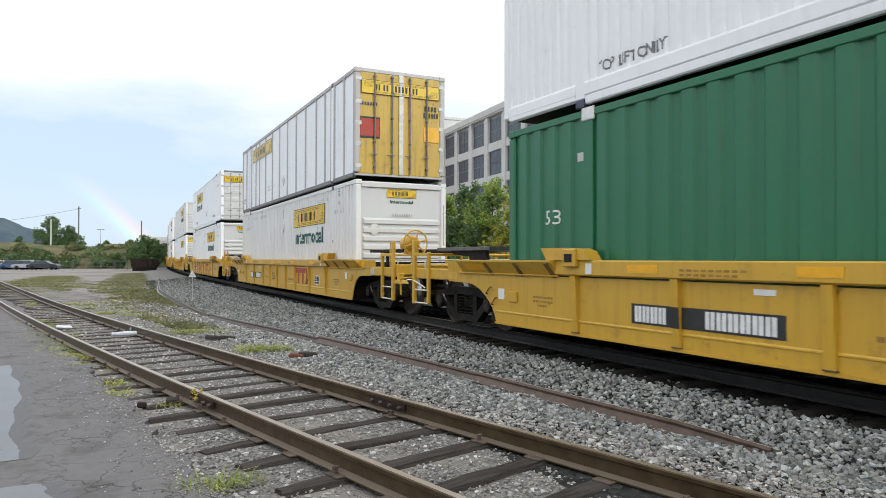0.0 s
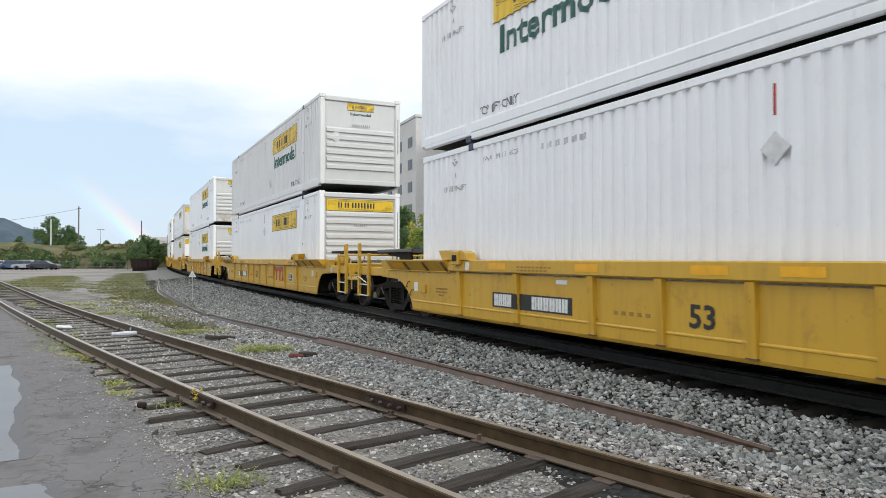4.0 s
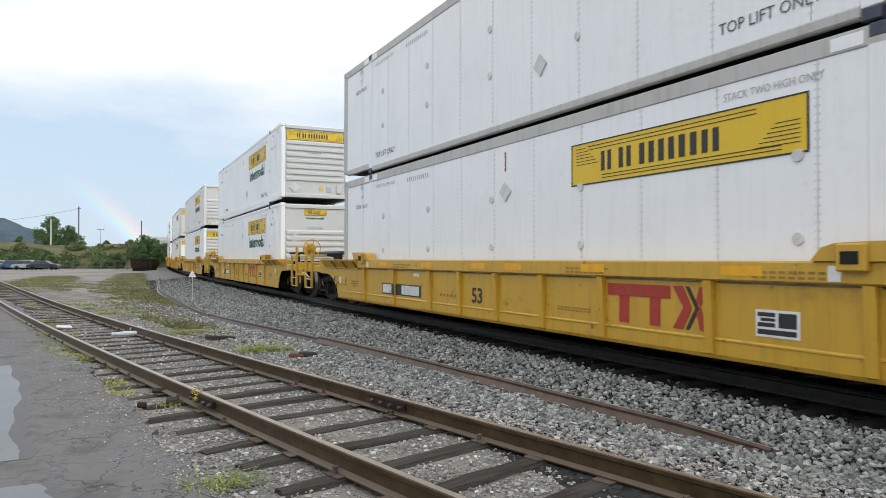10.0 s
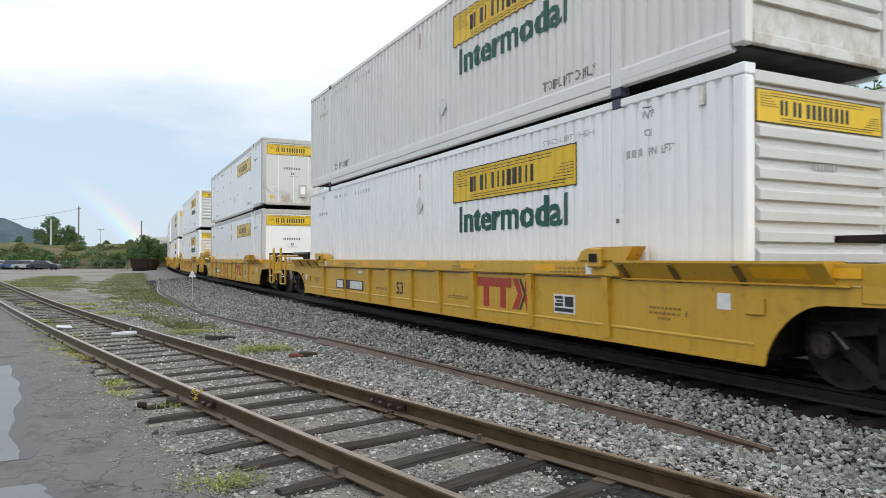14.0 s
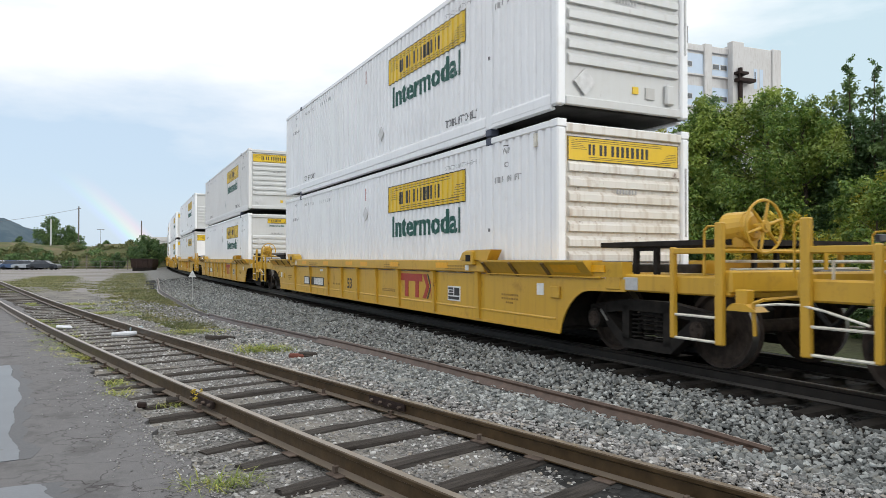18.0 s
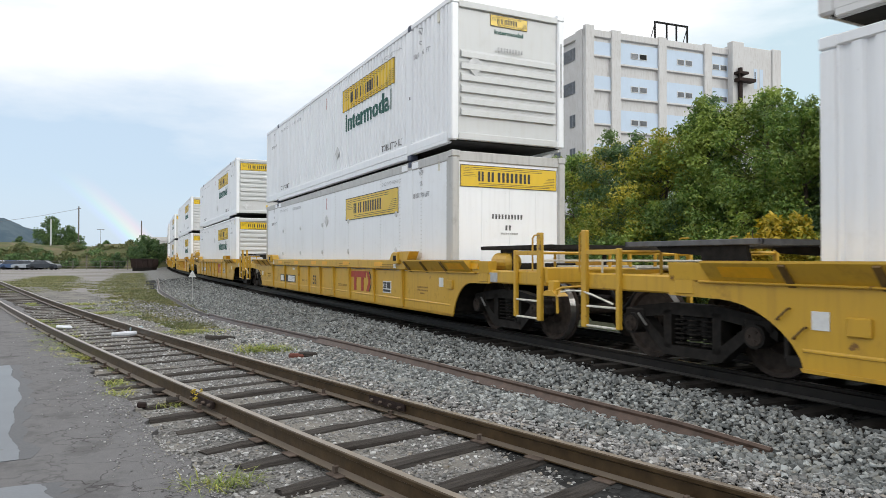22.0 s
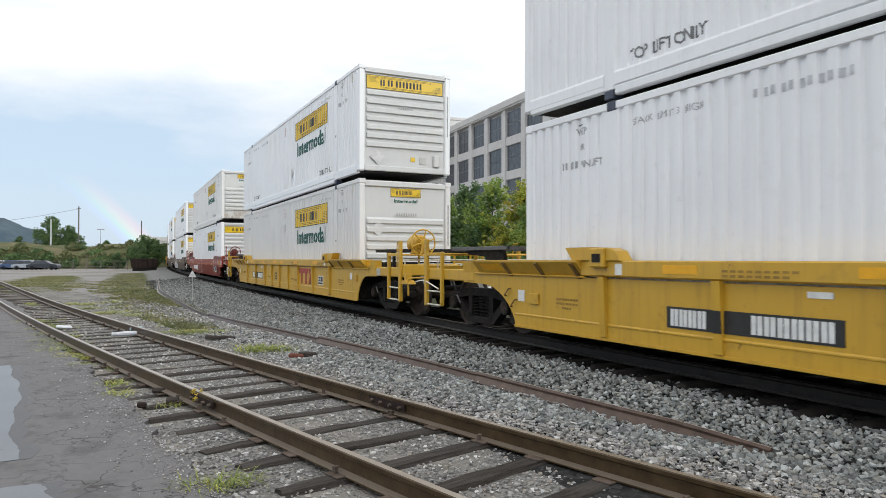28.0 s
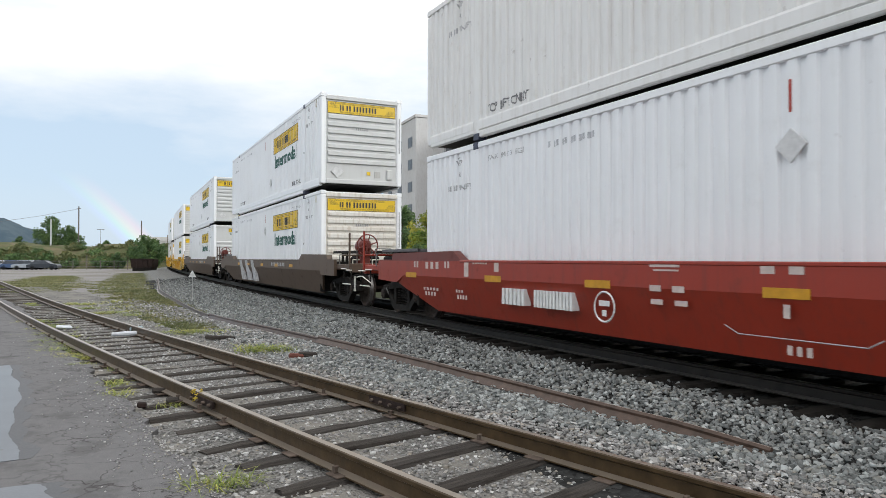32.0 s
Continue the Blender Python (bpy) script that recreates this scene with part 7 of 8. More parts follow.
def brake_gear(ob, mat, sx):
    """Hand brake: a round housing on a stand at one corner, the wheel outside it."""
    x, y0, z = sx * 11.12, -sx * 1.02, 1.60
    st = part("brake_stand", cached(("bs", mat, sx), lambda: Shape().box(x - 0.13, x + 0.06, y0 - 0.10, y0 + 0.16, 1.02, z - 0.12, 0.03).box(x - 0.16, x - 0.10, y0 - 0.16, y0 - 0.10, 1.05, z + 0.05, 0.01).mesh("stand", mat)), ob)
    part("gear_housing", cached(("gh", mat, sx), lambda: Shape().cyl((x - sx * 0.16, y0, z - 0.03), (x + sx * 0.10, y0, z), 0.20, 20, 0.17).cyl((x + sx * 0.10, y0, z), (x + sx * 0.15, y0, z), 0.17, 20, 0.12).box(x - 0.15, x + 0.08, y0 - 0.15, y0 + 0.17, z - 0.26, z - 0.02, 0.05).mesh("housing", mat)), st, "round yellow gear housing")

    def wheel():
        s = Shape()
        c = (x + sx * 0.26, y0, z)
        s.ring(c, (1, 0, 0), 0.275, 0.017, 32, 6)
        for i in range(6):
            a = 1.0472 * i + 0.3
            s.cyl(c, (c[0], c[1] + 0.275 * math.cos(a), c[2] + 0.275 * math.sin(a)), 0.022, 6, 0.014)
        s.cyl((c[0] - 0.025, y0, z), (c[0] + 0.025, y0, z), 0.065, 16)
        s.cyl((x + sx * 0.1, y0, z), (x + sx * 0.30, y0, z), 0.035, 10)
        return s.mesh("bw", mat)
    part("brake_wheel", cached(("bw", mat, sx), wheel), st, "spoked hand brake wheel")


def end_platform(ob, mat, sx, brake, tall=1.64):
    """Everything between the well and the coupler at one end."""
    b = lambda n, m, d, c=0.015, l="": boxpart(n, m, ob, (sx * d[0], sx * d[1], *d[2:]), c, l)
    b("centre_sill", mat, (8.4, 11.25, -0.34, 0.34, 0.80, 1.06), 0.02)
    b("bulkhead", "steel", (8.30, 8.36, -1.38, 1.38, 0.30, 1.18))
    b("deck_plate", mat, (8.36, 9.6, -1.36, 1.36, 0.95, 1.01))
    ribbed = mat == "yellow"
    for sy in (-1, 1):
        b("end_beam", mat, (9.60, 11.30, sy * 1.34, sy * 1.44, 0.865, 1.075) if ribbed else (10.0, 11.30, sy * 1.34, sy * 1.44, 0.985, 1.11), 0.02)
        if ribbed:
            b("gusset", mat, (9.36, 9.68, sy * 1.35, sy * 1.468, 0.855, 1.17), 0.03)
            ladder(ob, mat, sx, sy, tall if sy < 0 else 1.5)
        else:
            stirrup(ob, mat, sx, sy, tall if sy < 0 else 1.5)
            # plain dark block added in place of the cluttered end machinery
            b("valve_box", "steel", (10.2, 10.9, sy * 0.5, sy * 1.1, 1.08, 1.33), 0.05, "dark block standing for end machinery")
        part("handrail", cached(("hr", mat, sx, sy), lambda: Shape().pipe([(sx * 10.56, sy * 1.44, 1.35), (sx * 10.56, sy * 0.75, 1.35), (sx * 10.56, sy * 0.75, 1.05)], 0.022).pipe([(sx * 11.22, sy * 1.44, 1.345), (sx * 11.22, sy * 0.2, 1.345), (sx * 11.22, sy * 0.2, 1.10)], 0.024).mesh("hr", mat)), ob)
    part("cross_bar", cached(("cb", sx), lambda: Shape().cyl((sx * 11.05, -1.3, 1.235), (sx * 11.05, 1.35, 1.235), 0.018, 6).cyl((sx * 10.85, -0.9, 1.14), (sx * 10.85, 1.35, 1.14), 0.022, 6).cyl((sx * 11.05, -1.3, 1.0), (sx * 11.05, -1.3, 1.235), 0.014, 6).cyl((sx * 11.05, 1.35, 1.0), (sx * 11.05, 1.35, 1.235), 0.014, 6).mesh("cb", "rung")), ob, "light painted bar across the car end")
    b("end_sill", mat, (11.18, 11.32, -1.44, 1.44, 0.90, 1.14), 0.02)
    pa, pb = (8.95, 11.10) if sx > 0 else (8.75, 10.75)

    # rear tone is paler: light on its edge is put in the colour
    tone = "steel" if sx > 0 else "grate"

    def grating():
        s = Shape().box(sx * pa, sx * pb, -1.18, -1.13, 1.41, 1.475, 0.006).box(sx * pa, sx * pb, 1.13, 1.18, 1.41, 1.475, 0.006)
        for xx in (pa, pb - 0.04):
            s.box(sx * xx, sx * (xx + 0.04), -1.18, 1.18, 1.41, 1.472)
        for k in range(20):
            yy = -1.09 + k * 0.114
            s.box(sx * (pa + 0.03), sx * (pb - 0.03), yy, yy + 0.05, 1.44, 1.466)
        return s.mesh("grating", tone)
    p = part("crossover_platform", cached(("xp", sx), grating), ob, "dark steel grating platform")
    for k, yy in enumerate((-1.08, 1.08)):
        # rear bracket is a broad dark plate, filling in for machinery behind it
        part("bracket", cached(("pb", mat, sx, yy), lambda: Shape().prism([(sx * 9.50, 1.0), (sx * 9.56, 1.0), (sx * 9.56, 1.36), (sx * 9.86, 1.36), (sx * 9.86, 1.0), (sx * 9.92, 1.0), (sx * 9.92, 1.42), (sx * 9.50, 1.42)] if sx > 0 else [(-8.9, 1.0), (-9.0, 1.42), (-10.3, 1.42), (-10.2, 1.34), (-9.6, 1.30), (-9.5, 1.0)], "y", yy - 0.03, yy + 0.03).mesh("br", "steel")), p)
    b("crossover_platform", "grate", (10.60, 11.4, -0.15, 0.75, 1.10, 1.14), 0.01, "dark steel grating platform")
    if sx > 0 and not brake:
        part("air_tank", cached(("tank", mat, sx), lambda: Shape().cyl((sx * 9.36, -1.05, 1.20), (sx * 9.80, -1.05, 1.20), 0.165, 18).cyl((sx * 9.30, -1.05, 1.20), (sx * 9.36, -1.05, 1.20), 0.09, 18, 0.165).cyl((sx * 9.80, -1.05, 1.20), (sx * 9.87, -1.05, 1.20), 0.165, 18, 0.08).mesh("tank", mat)), ob, "small round air tank")
    # coupler with its lift rod and hose
    part("coupler", cached(("cpl", sx), lambda: Shape().box(sx * 11.2, sx * 11.62, -0.12, 0.12, 0.78, 0.98, 0.03).box(sx * 11.52, sx * 11.76, -0.2, 0.16, 0.74, 1.02, 0.06).mesh("cpl", "steel")), ob, "rusty knuckle coupler")
    part("lift_rod", cached(("lift", mat, sx), lambda: Shape().pipe([(-11.75, -1.44, 0.80), (-11.5, -1.46, 0.83), (-11.25, -1.48, 0.835), (-11.0, -1.52, 0.80), (-10.6, -1.52, 0.70)] if sx < 0 else [(sx * 11.62, -1.46, 0.50), (sx * 11.60, -1.46, 0.82), (sx * 11.7, -1.44, 0.86), (sx * 11.85, -0.6, 0.90)], 0.013 if sx < 0 else 0.02).mesh("lift", "rung" if sx < 0 else mat if ribbed else "steel")), ob, "bent uncoupling rod")
    if sx > 0 and not ribbed:
        part("step_bracket", cached("sbar", lambda: Shape().box(11.60, 11.66, -1.46, -1.42, 0.45, 0.84, 0.006).mesh("sbar", "rung")), ob, "light drop bar")
    elif sx > 0:
        part("step_bracket", cached(("sb", mat, sx), lambda: Shape().box(11.38, 11.52, -1.46, -1.34, 0.80, 0.95, 0.01).prism([(11.30, 0.735), (11.66, 0.735), (11.60, 0.775), (11.53, 0.81), (11.38, 0.81), (11.33, 0.775)], "y", -1.50, -1.30).mesh("sb", mat)), ob)
    part("air_hose", cached(("hose", sx), lambda: Shape().pipe([(sx * 11.4, -0.35, 0.82), (sx * 11.6, -0.36, 0.6), (sx * 11.70, -0.36, 0.52)], 0.03).mesh("hose", "black")), ob, "black air hose")
    if brake:
        brake_gear(ob, mat if ribbed else "maroon", sx)


def yellow_car(n, brake_front):
    ob = tagged(new("well_car"), "yellow steel double-stack well car with ribbed sides", "freight car", "well cars of the train")
    mat = "yellow"
    prof = arch_profile(0.22, 0.84, 1.008, 9.05, (8.41, 8.09), 9.74)
    for sy in (-1, 1):
        part("side_panel", cached(("web", mat, sy), lambda: Shape().prism(prof, "y", sy * 1.43, sy * 1.455).mesh("web", mat)), ob, "yellow side web with wheel arches")
        part("bottom_sill", cached(("bs", mat, sy), lambda: Shape().prism([(-8.10, 0.215), (8.42, 0.215), (8.44, 0.25), (-8.12, 0.25)], "y", sy * 1.456, sy * 1.472).mesh("bs", mat)), ob)
        part("top_chord", cached(("tc", mat, sy), lambda: Shape().prism([(sy * 1.32, 1.03), (sy * 1.50, 1.03), (sy * 1.535, 1.05), (sy * 1.535, 1.225), (sy * 1.52, 1.24), (sy * 1.32, 1.24)], "x", -6.4, 6.4).mesh("tc", mat)), ob)
        part("weld_seam", cached(("ws", mat, sy), lambda: Shape().prism([(sy * 1.455, 0.40), (sy * 1.466, 0.405), (sy * 1.466, 0.42), (sy * 1.455, 0.435)], "x", -8.1, 8.3).mesh("ws", mat)), ob)
        for sx in (-1, 1):
            part("guide_flare", cached(("gf", mat, sy, sx), lambda: Shape().prism([(sy * 1.32, 1.03), (sy * 1.47, 1.03), (sy * 1.63, 1.215), (sy * 1.63, 1.24), (sy * 1.32, 1.24)], "x", sx * 6.4, sx * 9.15)
                                       .prism([(sy * 1.32, 1.03), (sy * 1.47, 1.03), (sy * 1.49, 1.2), (sy * 1.49, 1.22), (sy * 1.32, 1.22)], "x", sx * 9.15, sx * 9.72).mesh("gf", mat)), ob, "sloped container guide")
            if sy < 0:
                # dark plate stands in for the shaded hole, nothing is cut
                boxpart("bracket_slot", "steel", ob, (sx * 5.93, sx * 6.09, -1.622, -1.60, 1.215, 1.325), 0.0, "dark plate standing for the bracket opening")
            if sy < 0:
                part("guide_bracket", cached(("gb", mat, sy, sx), lambda: Shape().prism([(sx * 5.62, 1.24), (sx * 6.56, 1.24), (sx * 6.70, 1.41), (sx * 6.2, 1.41), (sx * 5.86, 1.40), (sx * 5.72, 1.36)], "y", sy * 1.36, sy * 1.57).box(sx * 5.88, sx * 6.15, sy * 1.50, sy * 1.615, 1.15, 1.395, 0.015).mesh("gb", mat)), ob, "raised guide bracket")
            for xx in (6.52, 7.33, 8.2) if sy < 0 else ():
                part("gusset", cached(("gg", mat, sy, sx, xx), lambda: Shape().prism([(sy * 1.45, 0.99), (sy * 1.468, 0.99), (sy * 1.636, 1.19), (sy * 1.62, 1.21), (sy * 1.45, 1.05)], "x", sx * xx - 0.035, sx * xx + 0.035).mesh("gg", "stain")), ob, "dark stained gusset")
            if sy > 0:
                continue
            part("lower_lip", cached(("lip", mat, sy, sx), lambda: Shape().box(sx * 6.4, sx * 9.3, sy * 1.455, sy * 1.50, 1.005, 1.03, 0.008).mesh("lip", mat)), ob)
        for x in RIBS:
            part("rib", cached(("rib", mat, sy, x), lambda: Shape().prism([(sy * 1.456, 0.24), (sy * 1.49, 0.26), (sy * 1.528, 1.03), (sy * 1.456, 1.03)], "x", x - 0.055, x + 0.055).mesh("rib", mat)), ob)
            if sy < 0 and n % 2:
                part("drain_clip", cached(("clip", x), lambda: Shape().box(x - 0.07, x + 0.07, -1.495, -1.46, 0.258, 0.272).mesh("clip", "brown")), ob)
    boxpart("well_floor", "steel", ob, (-8.3, 8.3, -1.42, 1.42, 0.25, 0.34))
    for k, x in enumerate((-5, 0, 5)):
        boxpart("cross_bearer", mat, ob, (x - 0.15, x + 0.15, -1.43, 1.43, 0.24, 0.40), 0.01)
    end_platform(ob, mat, 1, brake_front)
    end_platform(ob, mat, -1, not brake_front)
    # markings on the near side
    y = -1.456
    u = lambda a: 8.077 - a
    mk = part("number_panel", cached("np", lambda: Shape().box(-4.96, -2.87, y - 0.005, y + 0.01, 0.48, 0.72).mesh("np", "logo_dark")), ob, "black number panel")

    def digits():
        s = Shape()
        x = -4.90
        for k in range(4):
            s.box(x, x + 0.050, y - 0.009, y, 0.505, 0.695).box(x + 0.062, x + 0.112, y - 0.009, y, 0.505, 0.695)
            x += 0.13
        x = -3.83
        for k in range(6):
            s.box(x, x + 0.056, y - 0.009, y, 0.505, 0.695).box(x + 0.070, x + 0.126, y - 0.009, y, 0.505, 0.695)
            x += 0.148
        return s.mesh("digits", "ink_white")
    tagged(part("artwork", cached("npd", digits), mk, "white bars"), kind="stuff")
    part("number_panel", cached("nprib", lambda: Shape().prism([(-1.497, 0.48), (-1.51, 0.72), (-1.516, 0.72), (-1.503, 0.48)], "x", -4.277, -4.163).mesh("nr", "logo_dark")), ob, "black paint over the rib")
    part("lettering", cached("y53", lambda: flat_text("53", 0.26, "logo_dark", 0.36, 0.008)), ob, "black stencilled 53", Matrix.Translation((-0.79, y - 0.006, 0.51)))

    def mark():
        s = Shape()
        z0, z1 = 0.48, 0.955
        s.box(2.76, 3.82, y - 0.008, y + 0.004, z1 - 0.15, z1)
        s.box(2.97, 3.14, y - 0.008, y + 0.004, z0, z1 - 0.14).box(3.50, 3.66, y - 0.008, y + 0.004, z0, z1 - 0.14)
        s.prism([(3.86, z1), (4.01, z1), (4.13, 0.74), (4.13, 0.70), (4.01, z0), (3.86, z0), (4.02, 0.72)], "y", y - 0.008, y + 0.004)
        s.prism([(4.245, z1), (4.35, z1), (4.262, 0.735), (4.20, 0.80)], "y", y - 0.008, y + 0.004)
        s.prism([(4.20, 0.68), (4.262, 0.735), (4.37, z0), (4.26, z0)], "y", y - 0.008, y + 0.004)
        return s.mesh("mark", "ink_red")
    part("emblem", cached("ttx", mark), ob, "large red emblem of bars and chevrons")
    part("emblem", cached("ttx2", lambda: Shape().prism([(4.05, 0.955), (4.10, 0.955), (4.24, 0.72), (4.10, 0.48), (4.05, 0.48), (4.19, 0.72)], "y", y - 0.008, y + 0.004).mesh("m2", "logo_dark")), ob, "dark chevron line")
    pl = part("data_plate", cached("dp", lambda: Shape().box(4.96, 5.44, y - 0.008, y + 0.004, 0.50, 0.765).mesh("dp", "ink_white")), ob, "white framed black data plate")
    part("artwork", cached("dpb", lambda: Shape().box(4.985, 5.18, y - 0.012, y, 0.70, 0.74).box(5.02, 5.18, y - 0.012, y, 0.655, 0.685).box(4.985, 5.18, y - 0.012, y, 0.60, 0.64).box(5.22, 5.41, y - 0.012, y, 0.60, 0.74).box(4.985, 5.41, y - 0.012, y, 0.525, 0.575).mesh("dpb", "logo_dark")), pl)
    for a, w in ((-4.95, 0.5), (-2.7, 0.45), (-0.7, 0.5), (0.4, 0.46), (2.3, 0.48), (4.6, 0.5)):
        boxpart("reflector", "orange", ob, (a, a + w, -1.541, -1.53, 1.09, 1.19), 0.0, "orange reflective strip")
    if n == 3:
        boxpart("card_board", "orange", ob, (5.45, 5.58, y - 0.012, y + 0.003, 0.51, 0.66), 0.004, "small orange plate")
    for a in (12.2, 6.1, 3.1):
        ink_bars(ob, u(a), 1.12, 0.9, 0.025, 9, -1.536, "faint")
        ink_bars(ob, u(a), 1.07, 0.8, 0.025, 8, -1.536, "faint")
    boxpart("reflector", "orange", ob, (8.9, 9.4, -1.50, -1.47, 1.09, 1.18), 0.0, "orange reflective strip")
    for a in (-7.05, 6.85):
        ink_bars(ob, a, 0.68, 0.5, 0.03, 8, y, "faint")
        ink_bars(ob, a, 0.62, 0.5, 0.03, 7, y, "faint")
        ink_bars(ob, a + 0.13, 0.56, 0.22, 0.03, 4, y, "faint")
    ink_bars(ob, u(6.4), 0.58, 0.75, 0.022, 10, y, "faint")
    ink_bars(ob, u(6.4), 0.545, 0.75, 0.022, 9, y, "faint")
    ink_bars(ob, u(10.1), 0.56, 0.7, 0.05, 5, y, "faint")
    for a, z0, step in ((7.85, 0.735, 0.36), (-8.01, 0.615, 0.33)):
        boxpart("card_holder", "ink_white", ob, (a, a + 0.17, y - 0.01, y + 0.003, z0, z0 + 0.17), 0.0, "white routing card")
        boxpart("card_board", mat, ob, (a + step, a + step + 0.22, y - 0.035, y + 0.003, z0 - 0.03, z0 + 0.14), 0.012)
    for a in (5.77, -5.74):
        boxpart("sticker", "ink_white", ob, (a, a + 0.12, -1.541, -1.53, 1.06, 1.20), 0.0, "white sticker on the chord")
    boxpart("card_holder", "ink_white", ob, (u(11.3), u(11.05), y - 0.01, y + 0.003, 0.90, 0.96), 0.0, "small white card")
    for gx, gz in ((-8.29, 0.74), (-8.12, 0.575)):
        part("grab_iron", cached(("gi", gx), lambda: Shape().pipe([(gx - 0.06, y, gz - 0.055), (gx - 0.06, y - 0.04, gz - 0.055), (gx + 0.06, y - 0.04, gz + 0.055), (gx + 0.06, y, gz + 0.055)], 0.011, 5).mesh("gi", "stain")), ob, "dirty grab iron")
    boxpart("card_board", "galv", ob, (9.70, 9.95, -1.452, -1.43, 0.88, 1.035), 0.004, "small grey plate on the end beam")
    for sx in (-1, 1):
        part("reflector", cached(("fo", sx), lambda: Shape().prism([(-1.512, 1.075), (-1.602, 1.18), (-1.606, 1.18), (-1.516, 1.072)], "x", sx * 8.35, sx * 8.95).mesh("fo", "orange")), ob, "orange reflective strip")
    return ob


def smooth_car(n, mat, stripes):
    """Plain folded side, raised ends and tall end posts."""
    word = {"red": "oxide red smooth-sided double-stack well car", "brown": "faded brown smooth-sided double-stack well car"}[mat]
    ob = tagged(new("well_car"), word + (" with white slashes" if stripes else ""), "freight car", "well cars of the train")
    for sy in (-1, 1):
        def web():
            s = Shape()
            s.prism([(-10.12, 0.80), (-10.12, 1.22), (10.12, 1.22), (10.12, 0.80), (8.86, 0.80), (8.75, 0.92), (-8.75, 0.92), (-9.1, 0.76)], "y", sy * 1.44, sy * 1.52)
            return s.mesh("web", mat)
        part("side_panel", cached(("sweb", mat, sy), web), ob)

        def low():
            s = Shape()
            pr = [(-9.12, 0.74), (-8.9, 0.92), (8.74, 0.92), (8.88, 0.80), (8.25, 0.25), (-7.6, 0.25)]
            s.prism(pr, "y", sy * 1.46, sy * 1.518)
            s.v = [(x, y - sy * max(0, 0.92 - z) * 0.36, z) for x, y, z in s.v]
            return s.mesh("low", mat)
        part("side_panel", cached(("slow", mat, sy), low), ob, "lower side, folded inwards")
        boxpart("top_chord", mat, ob, (-6.3, 6.3, sy * 1.36, sy * 1.53, 1.19, 1.235), 0.01)
        for sx in (-1, 1):
            part("guide_flare", cached(("sgf", mat, sy, sx), lambda: Shape().prism([(sx * 6.25, 1.22), (sx * 6.6, 1.40), (sx * 9.35, 1.375), (sx * 9.4, 1.24), (sx * 10.1, 1.24), (sx * 10.1, 1.22)], "y", sy * 1.34, sy * 1.50).mesh("sgf", "maroon" if mat == "red" else mat)), ob, "raised darker end chord")
    boxpart("well_floor", "steel", ob, (-8.3, 8.3, -1.22, 1.22, 0.30, 0.38))
    end_platform(ob, mat, 1, True, 1.92)
    end_platform(ob, mat, -1, False, 1.92)
    y = -1.52
    u = lambda a: 8.077 - a
    if mat == "red":
        def num():
            s = Shape()
            for x0, k, w in ((-4.88, 3, 0.22), (-4.0, 6, 0.155)):
                for i in range(k):
                    for a in (0.0, 0.52):
                        s.box(x0 + (i + a) * w, x0 + (i + a + 0.3) * w, y - 0.006, y + 0.12, 0.55, 0.80)
            return s.mesh("num", "ink_white")
        part("lettering", cached("rednum", num), ob, "white number bars")
        part("lettering", cached("r53", lambda: flat_text("53", 0.24, "ink_white", 0.46, 0.012)), ob, "white stencilled 53", Matrix.Translation((u(1.32), y - 0.007, 0.56)))
        part("emblem", cached("redring", lambda: Shape().ring((-2.44, y - 0.002, 0.65), (0, 1, 0), 0.19, 0.014, 24, 4).box(-2.54, -2.34, y - 0.006, y, 0.66, 0.73).box(-2.48, -2.40, y - 0.006, y, 0.53, 0.61).mesh("ring", "ink_white")), ob, "white ring mark")
        fr = part("data_plate", cached("reddp", lambda: Shape().box(u(0.74), u(0.18), y - 0.006, y, 0.52, 0.86).mesh("dp", "ink_white")), ob, "white framed black plate")
        part("artwork", cached("reddpb", lambda: Shape().box(u(0.70), u(0.49), y - 0.010, y, 0.58, 0.83).box(u(0.45), u(0.22), y - 0.010, y, 0.58, 0.83).mesh("dpb", "logo_dark")), fr)
        for a, z, w, h, k in ((16.28, 1.09, 0.26, 0.12, 2), (15.75, 1.07, 0.66, 0.13, 3), (14.95, 1.09, 0.24, 0.12, 2), (14.2, 0.95, 0.22, 0.27, 1), (13.9, 1.17, 0.5, 0.035, 6), (13.2, 1.05, 0.2, 0.15, 1),
                               (15.83, 0.66, 0.7, 0.05, 5), (15.75, 0.56, 0.5, 0.07, 4), (14.5, 0.66, 0.3, 0.05, 3), (14.45, 0.55, 0.4, 0.07, 4), (9.72, 1.165, 0.68, 0.04, 1), (9.66, 1.12, 0.56, 0.02, 1), (8.22, 1.115, 0.62, 0.075, 2),
                               (9.72, 0.885, 0.7, 0.07, 2), (9.70, 0.735, 0.74, 0.06, 2), (7.97, 0.70, 0.10, 0.13, 1), (7.93, 0.36, 0.30, 0.09, 3),
                               (1.9, 1.04, 0.12, 0.13, 1), (1.55, 0.98, 0.18, 0.22, 1), (1.2, 0.94, 0.5, 0.02, 1), (1.2, 1.0, 0.5, 0.02, 1), (1.2, 1.06, 0.5, 0.02, 1), (0.5, 1.0, 0.25, 0.16, 1), (-0.2, 1.0, 0.25, 0.16, 1), (1.8, 0.86, 0.8, 0.03, 2), (1.7, 0.76, 0.5, 0.025, 3)):
            ink_bars(ob, u(a), z, w, h, k, y - 0.001 if z > 0.9 else y, "ink_pink")
        for a in (-8.6, -5.42, -2.83, -0.12, 2.6, 5.2):
            boxpart("reflector", "amber", ob, (a, a + 0.5, y - 0.005, y, 0.885, 0.985), 0.0, "amber reflective strip")
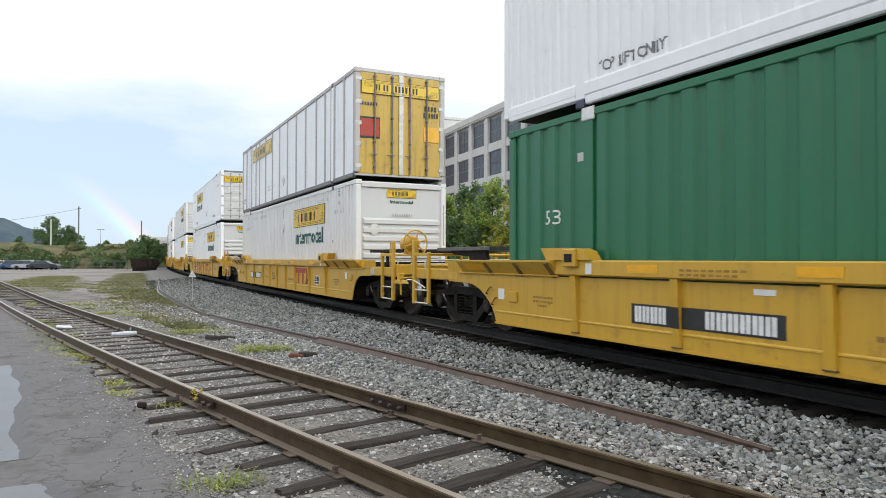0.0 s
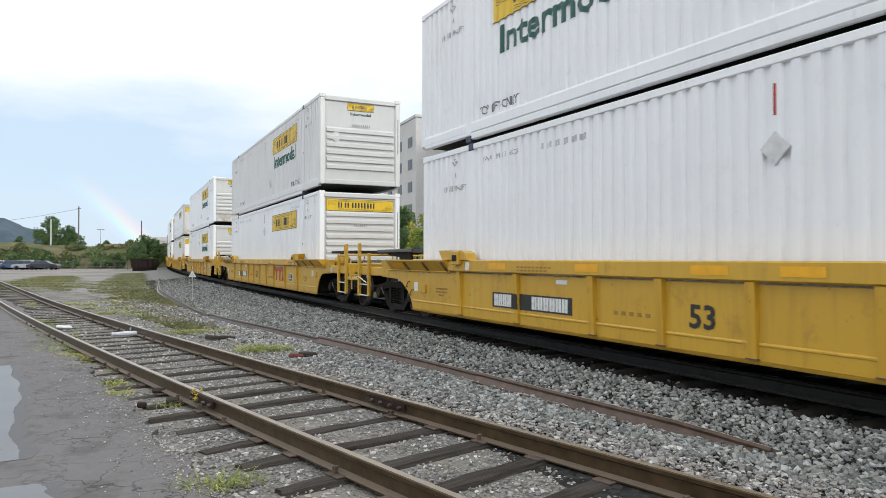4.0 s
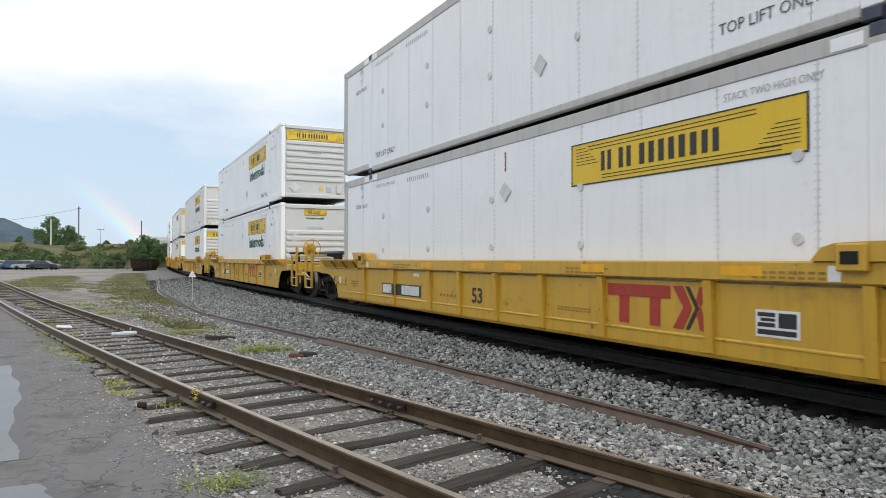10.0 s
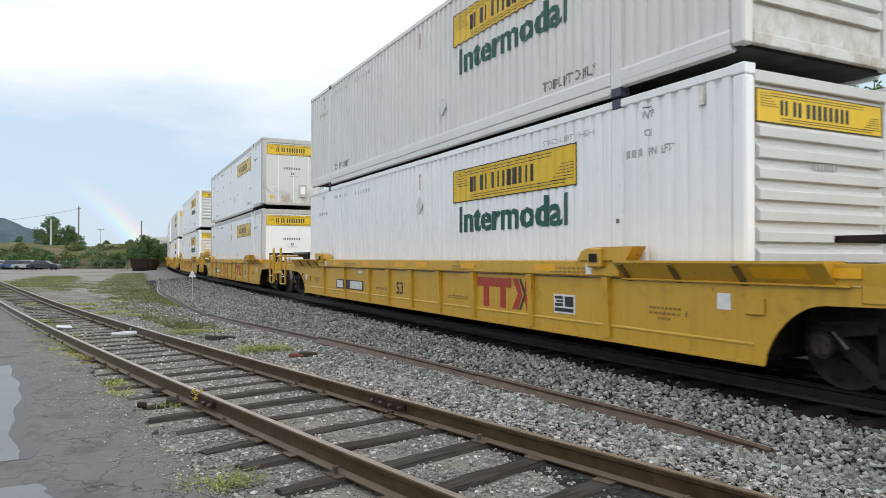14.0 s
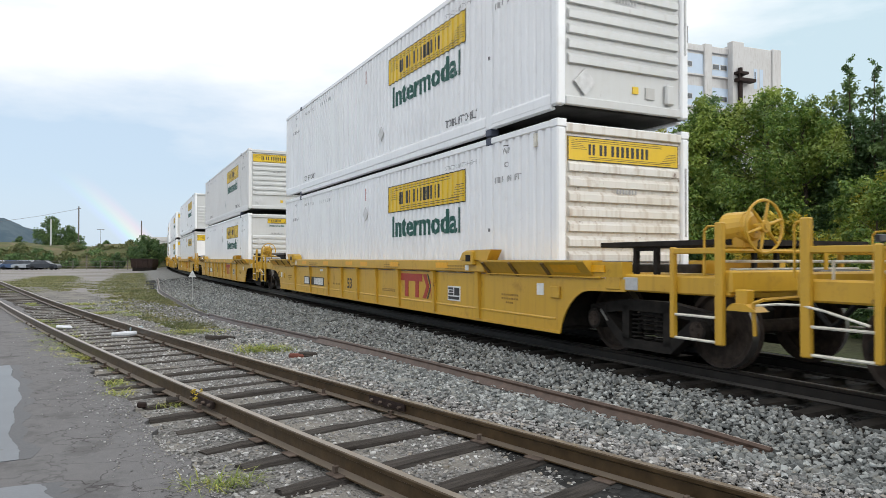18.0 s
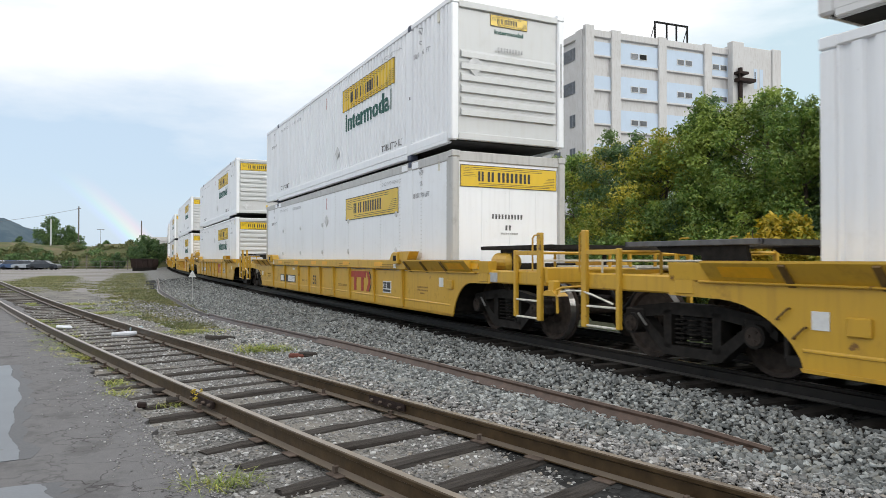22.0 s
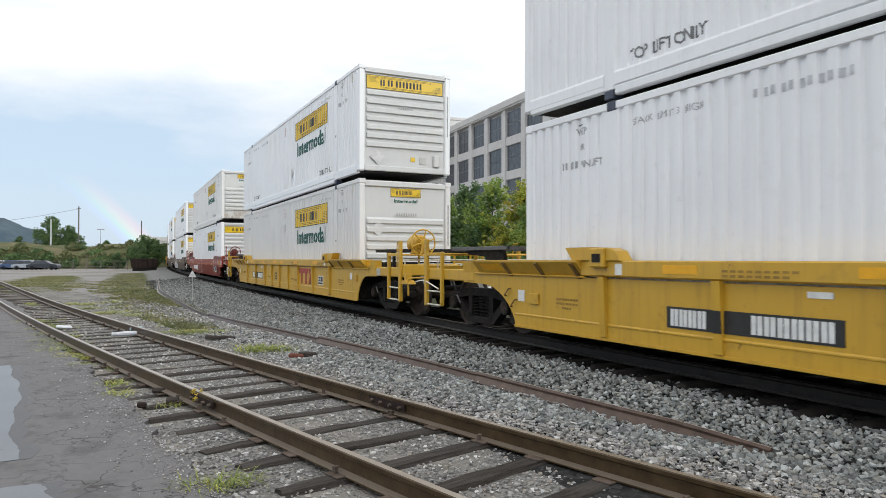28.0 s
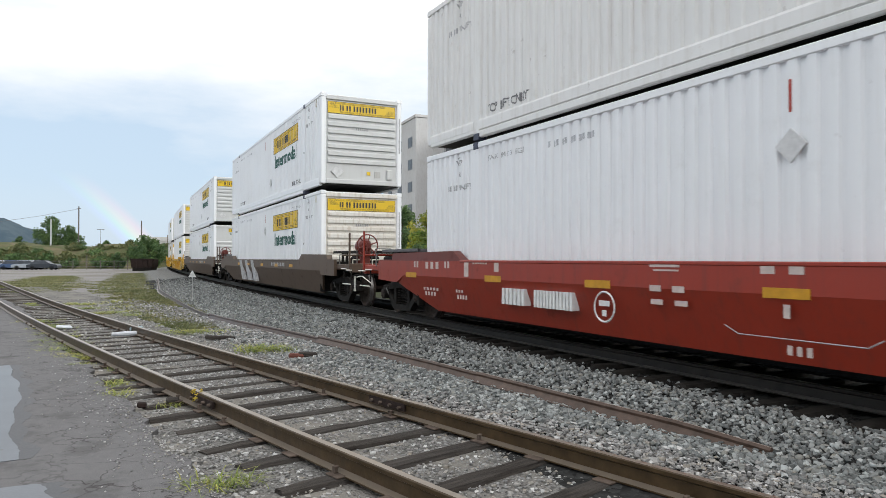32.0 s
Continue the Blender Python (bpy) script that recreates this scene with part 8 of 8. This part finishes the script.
        boxpart("card_holder", "ink_white", ob, (9.80, 9.99, y - 0.02, y, 0.94, 1.14), 0.0, "white card")
        boxpart("reflector", "amber", ob, (8.79, 9.27, y - 0.005, y, 0.925, 1.124), 0.0, "amber reflective strip")
        boxpart("corner_post", mat, ob, (9.78, 9.95, -1.46, -1.32, 1.22, 1.42), 0.02)
        part("weld_line", cached("rw", lambda: Shape().pipe([(-0.60, y + 0.03, 0.58), (-0.45, y + 0.055, 0.50), (0.87, y + 0.055, 0.50), (1.02, y + 0.03, 0.58)], 0.006, 4).mesh("w", "ink_soft")), ob)
    else:
        if stripes:
            for k in range(3):
                a = 12.6 - k * 1.35
                part("stripe", cached(("strp", k), lambda: Shape().prism([(u(a), 1.20), (u(a) + 0.55, 1.20), (u(a) + 1.35, 0.36), (u(a) + 0.75, 0.36)], "y", y - 0.006, y + 0.1).mesh("stripe", "ink_soft")), ob, "faded white slash")
        for a in (13.0, 10.6, 7.75, 5.2, 3.0):
            boxpart("reflector", "amber", ob, (u(a), u(a - 0.45), y - 0.007, y, 0.98, 1.08), 0.0, "amber reflective strip")
        ink_bars(ob, u(5.8), 1.0, 2.2, 0.12, 9, y, "ink_soft")
    return ob


# ---- the train ----
SPEED, PITCH, HEAD = 10.8946, 23.4366, 96.2078
FRONT_BRAKE = (-5, -4, 1, 2, 4, 5, 8, 9, 12, 14)
# slack in the couplers, then how far each lower and upper box sits back in its well
SLACK = {-5: (0.041, -0.109, 0.056), -4: (0.088, -0.105, -0.013), -3: (0.013, -0.123, -0.024), -2: (-0.061, 0.004, -0.005), -1: (-0.033, -0.027, -0.006),
         0: (-0.054, 0.019, 0.081), 1: (-0.011, 0.016, 0.037), 2: (-0.011, 0.010, 0.024), 3: (0.073, 0.010, 0.023), 4: (-0.026, -0.051, -0.044),
         5: (-0.059, -0.033, -0.018), 6: (-0.105, 0.019, 0.059), 7: (-0.100, 0.004, 0.039), 8: (-0.163, -0.017, 0.028), 9: (0.073, 0.005, 0.052),
         10: (0.073, 0.020, 0.009), 11: (0.150, 0.022, 0.043)}
TRAIN = []
for n in range(-5, 15):
    if n == 10:
        c = smooth_car(n, "red", False)
    elif n in (11, 12):
        c = smooth_car(n, "brown", n == 11)
    else:
        c = yellow_car(n, n in FRONT_BRAKE)
    sets = truck_part(c, 9.73) + truck_part(c, -9.73)
    lower, upper = LOADS[n]
    TRAIN.append((n, c, sets, container(lower, False, n), container(upper, True, n)))


# ---- what moves: the train, along its curved line, at a steady 10.9 m/s ----
def car_pose(s_mid, dz):
    a, b = on_line(s_mid - 9.73), on_line(s_mid + 9.73)
    x, y = (a[0] + b[0]) / 2, (a[1] + b[1]) / 2
    turn = math.atan2(a[1] - b[1], a[0] - b[0])
    return Matrix.Translation((x, y, RAIL_TOP + dz)) @ Matrix.Rotation(turn, 4, "Z")


def motions():
    ts = [i * 0.5 for i in range(65)]
    for n, car_, sets, low, up in TRAIN:
        slack, back, back_up = SLACK.get(n, (0.1, 0.0, 0.03))
        mid = lambda t: HEAD + PITCH * n - SPEED * t + CL / 2 + slack
        walk(car_, [(t, car_pose(mid(t), 0)) for t in ts])
        walk(low, [(t, car_pose(mid(t) + back, 0.415)) for t in ts])
        walk(up, [(t, car_pose(mid(t) + back_up, 0.415 + CH + 0.03)) for t in ts])
        # wheels turn while the car is near
        t0, t1 = (mid(0) - 34) / SPEED, (mid(0) + 22) / SPEED
        t0, t1 = max(0.0, t0), min(32.0, t1)
        if t1 - t0 < 0.3:
            continue
        steps = int((t1 - t0) * 20) + 1
        for ws in sets:
            at = ws.matrix_basis.translation.copy()
            rows = [(0.0, Matrix.Translation(at))] if t0 > 0.05 else []
            for i in range(steps + 1):
                t = t0 + (t1 - t0) * i / steps
                rows.append((t, Matrix.Translation(at) @ Matrix.Rotation(SPEED * (t - t0) / 0.457, 4, "Y")))
            if t1 < 31.9:
                rows.append((32.0, rows[-1][1]))
            walk(ws, rows)


motions()
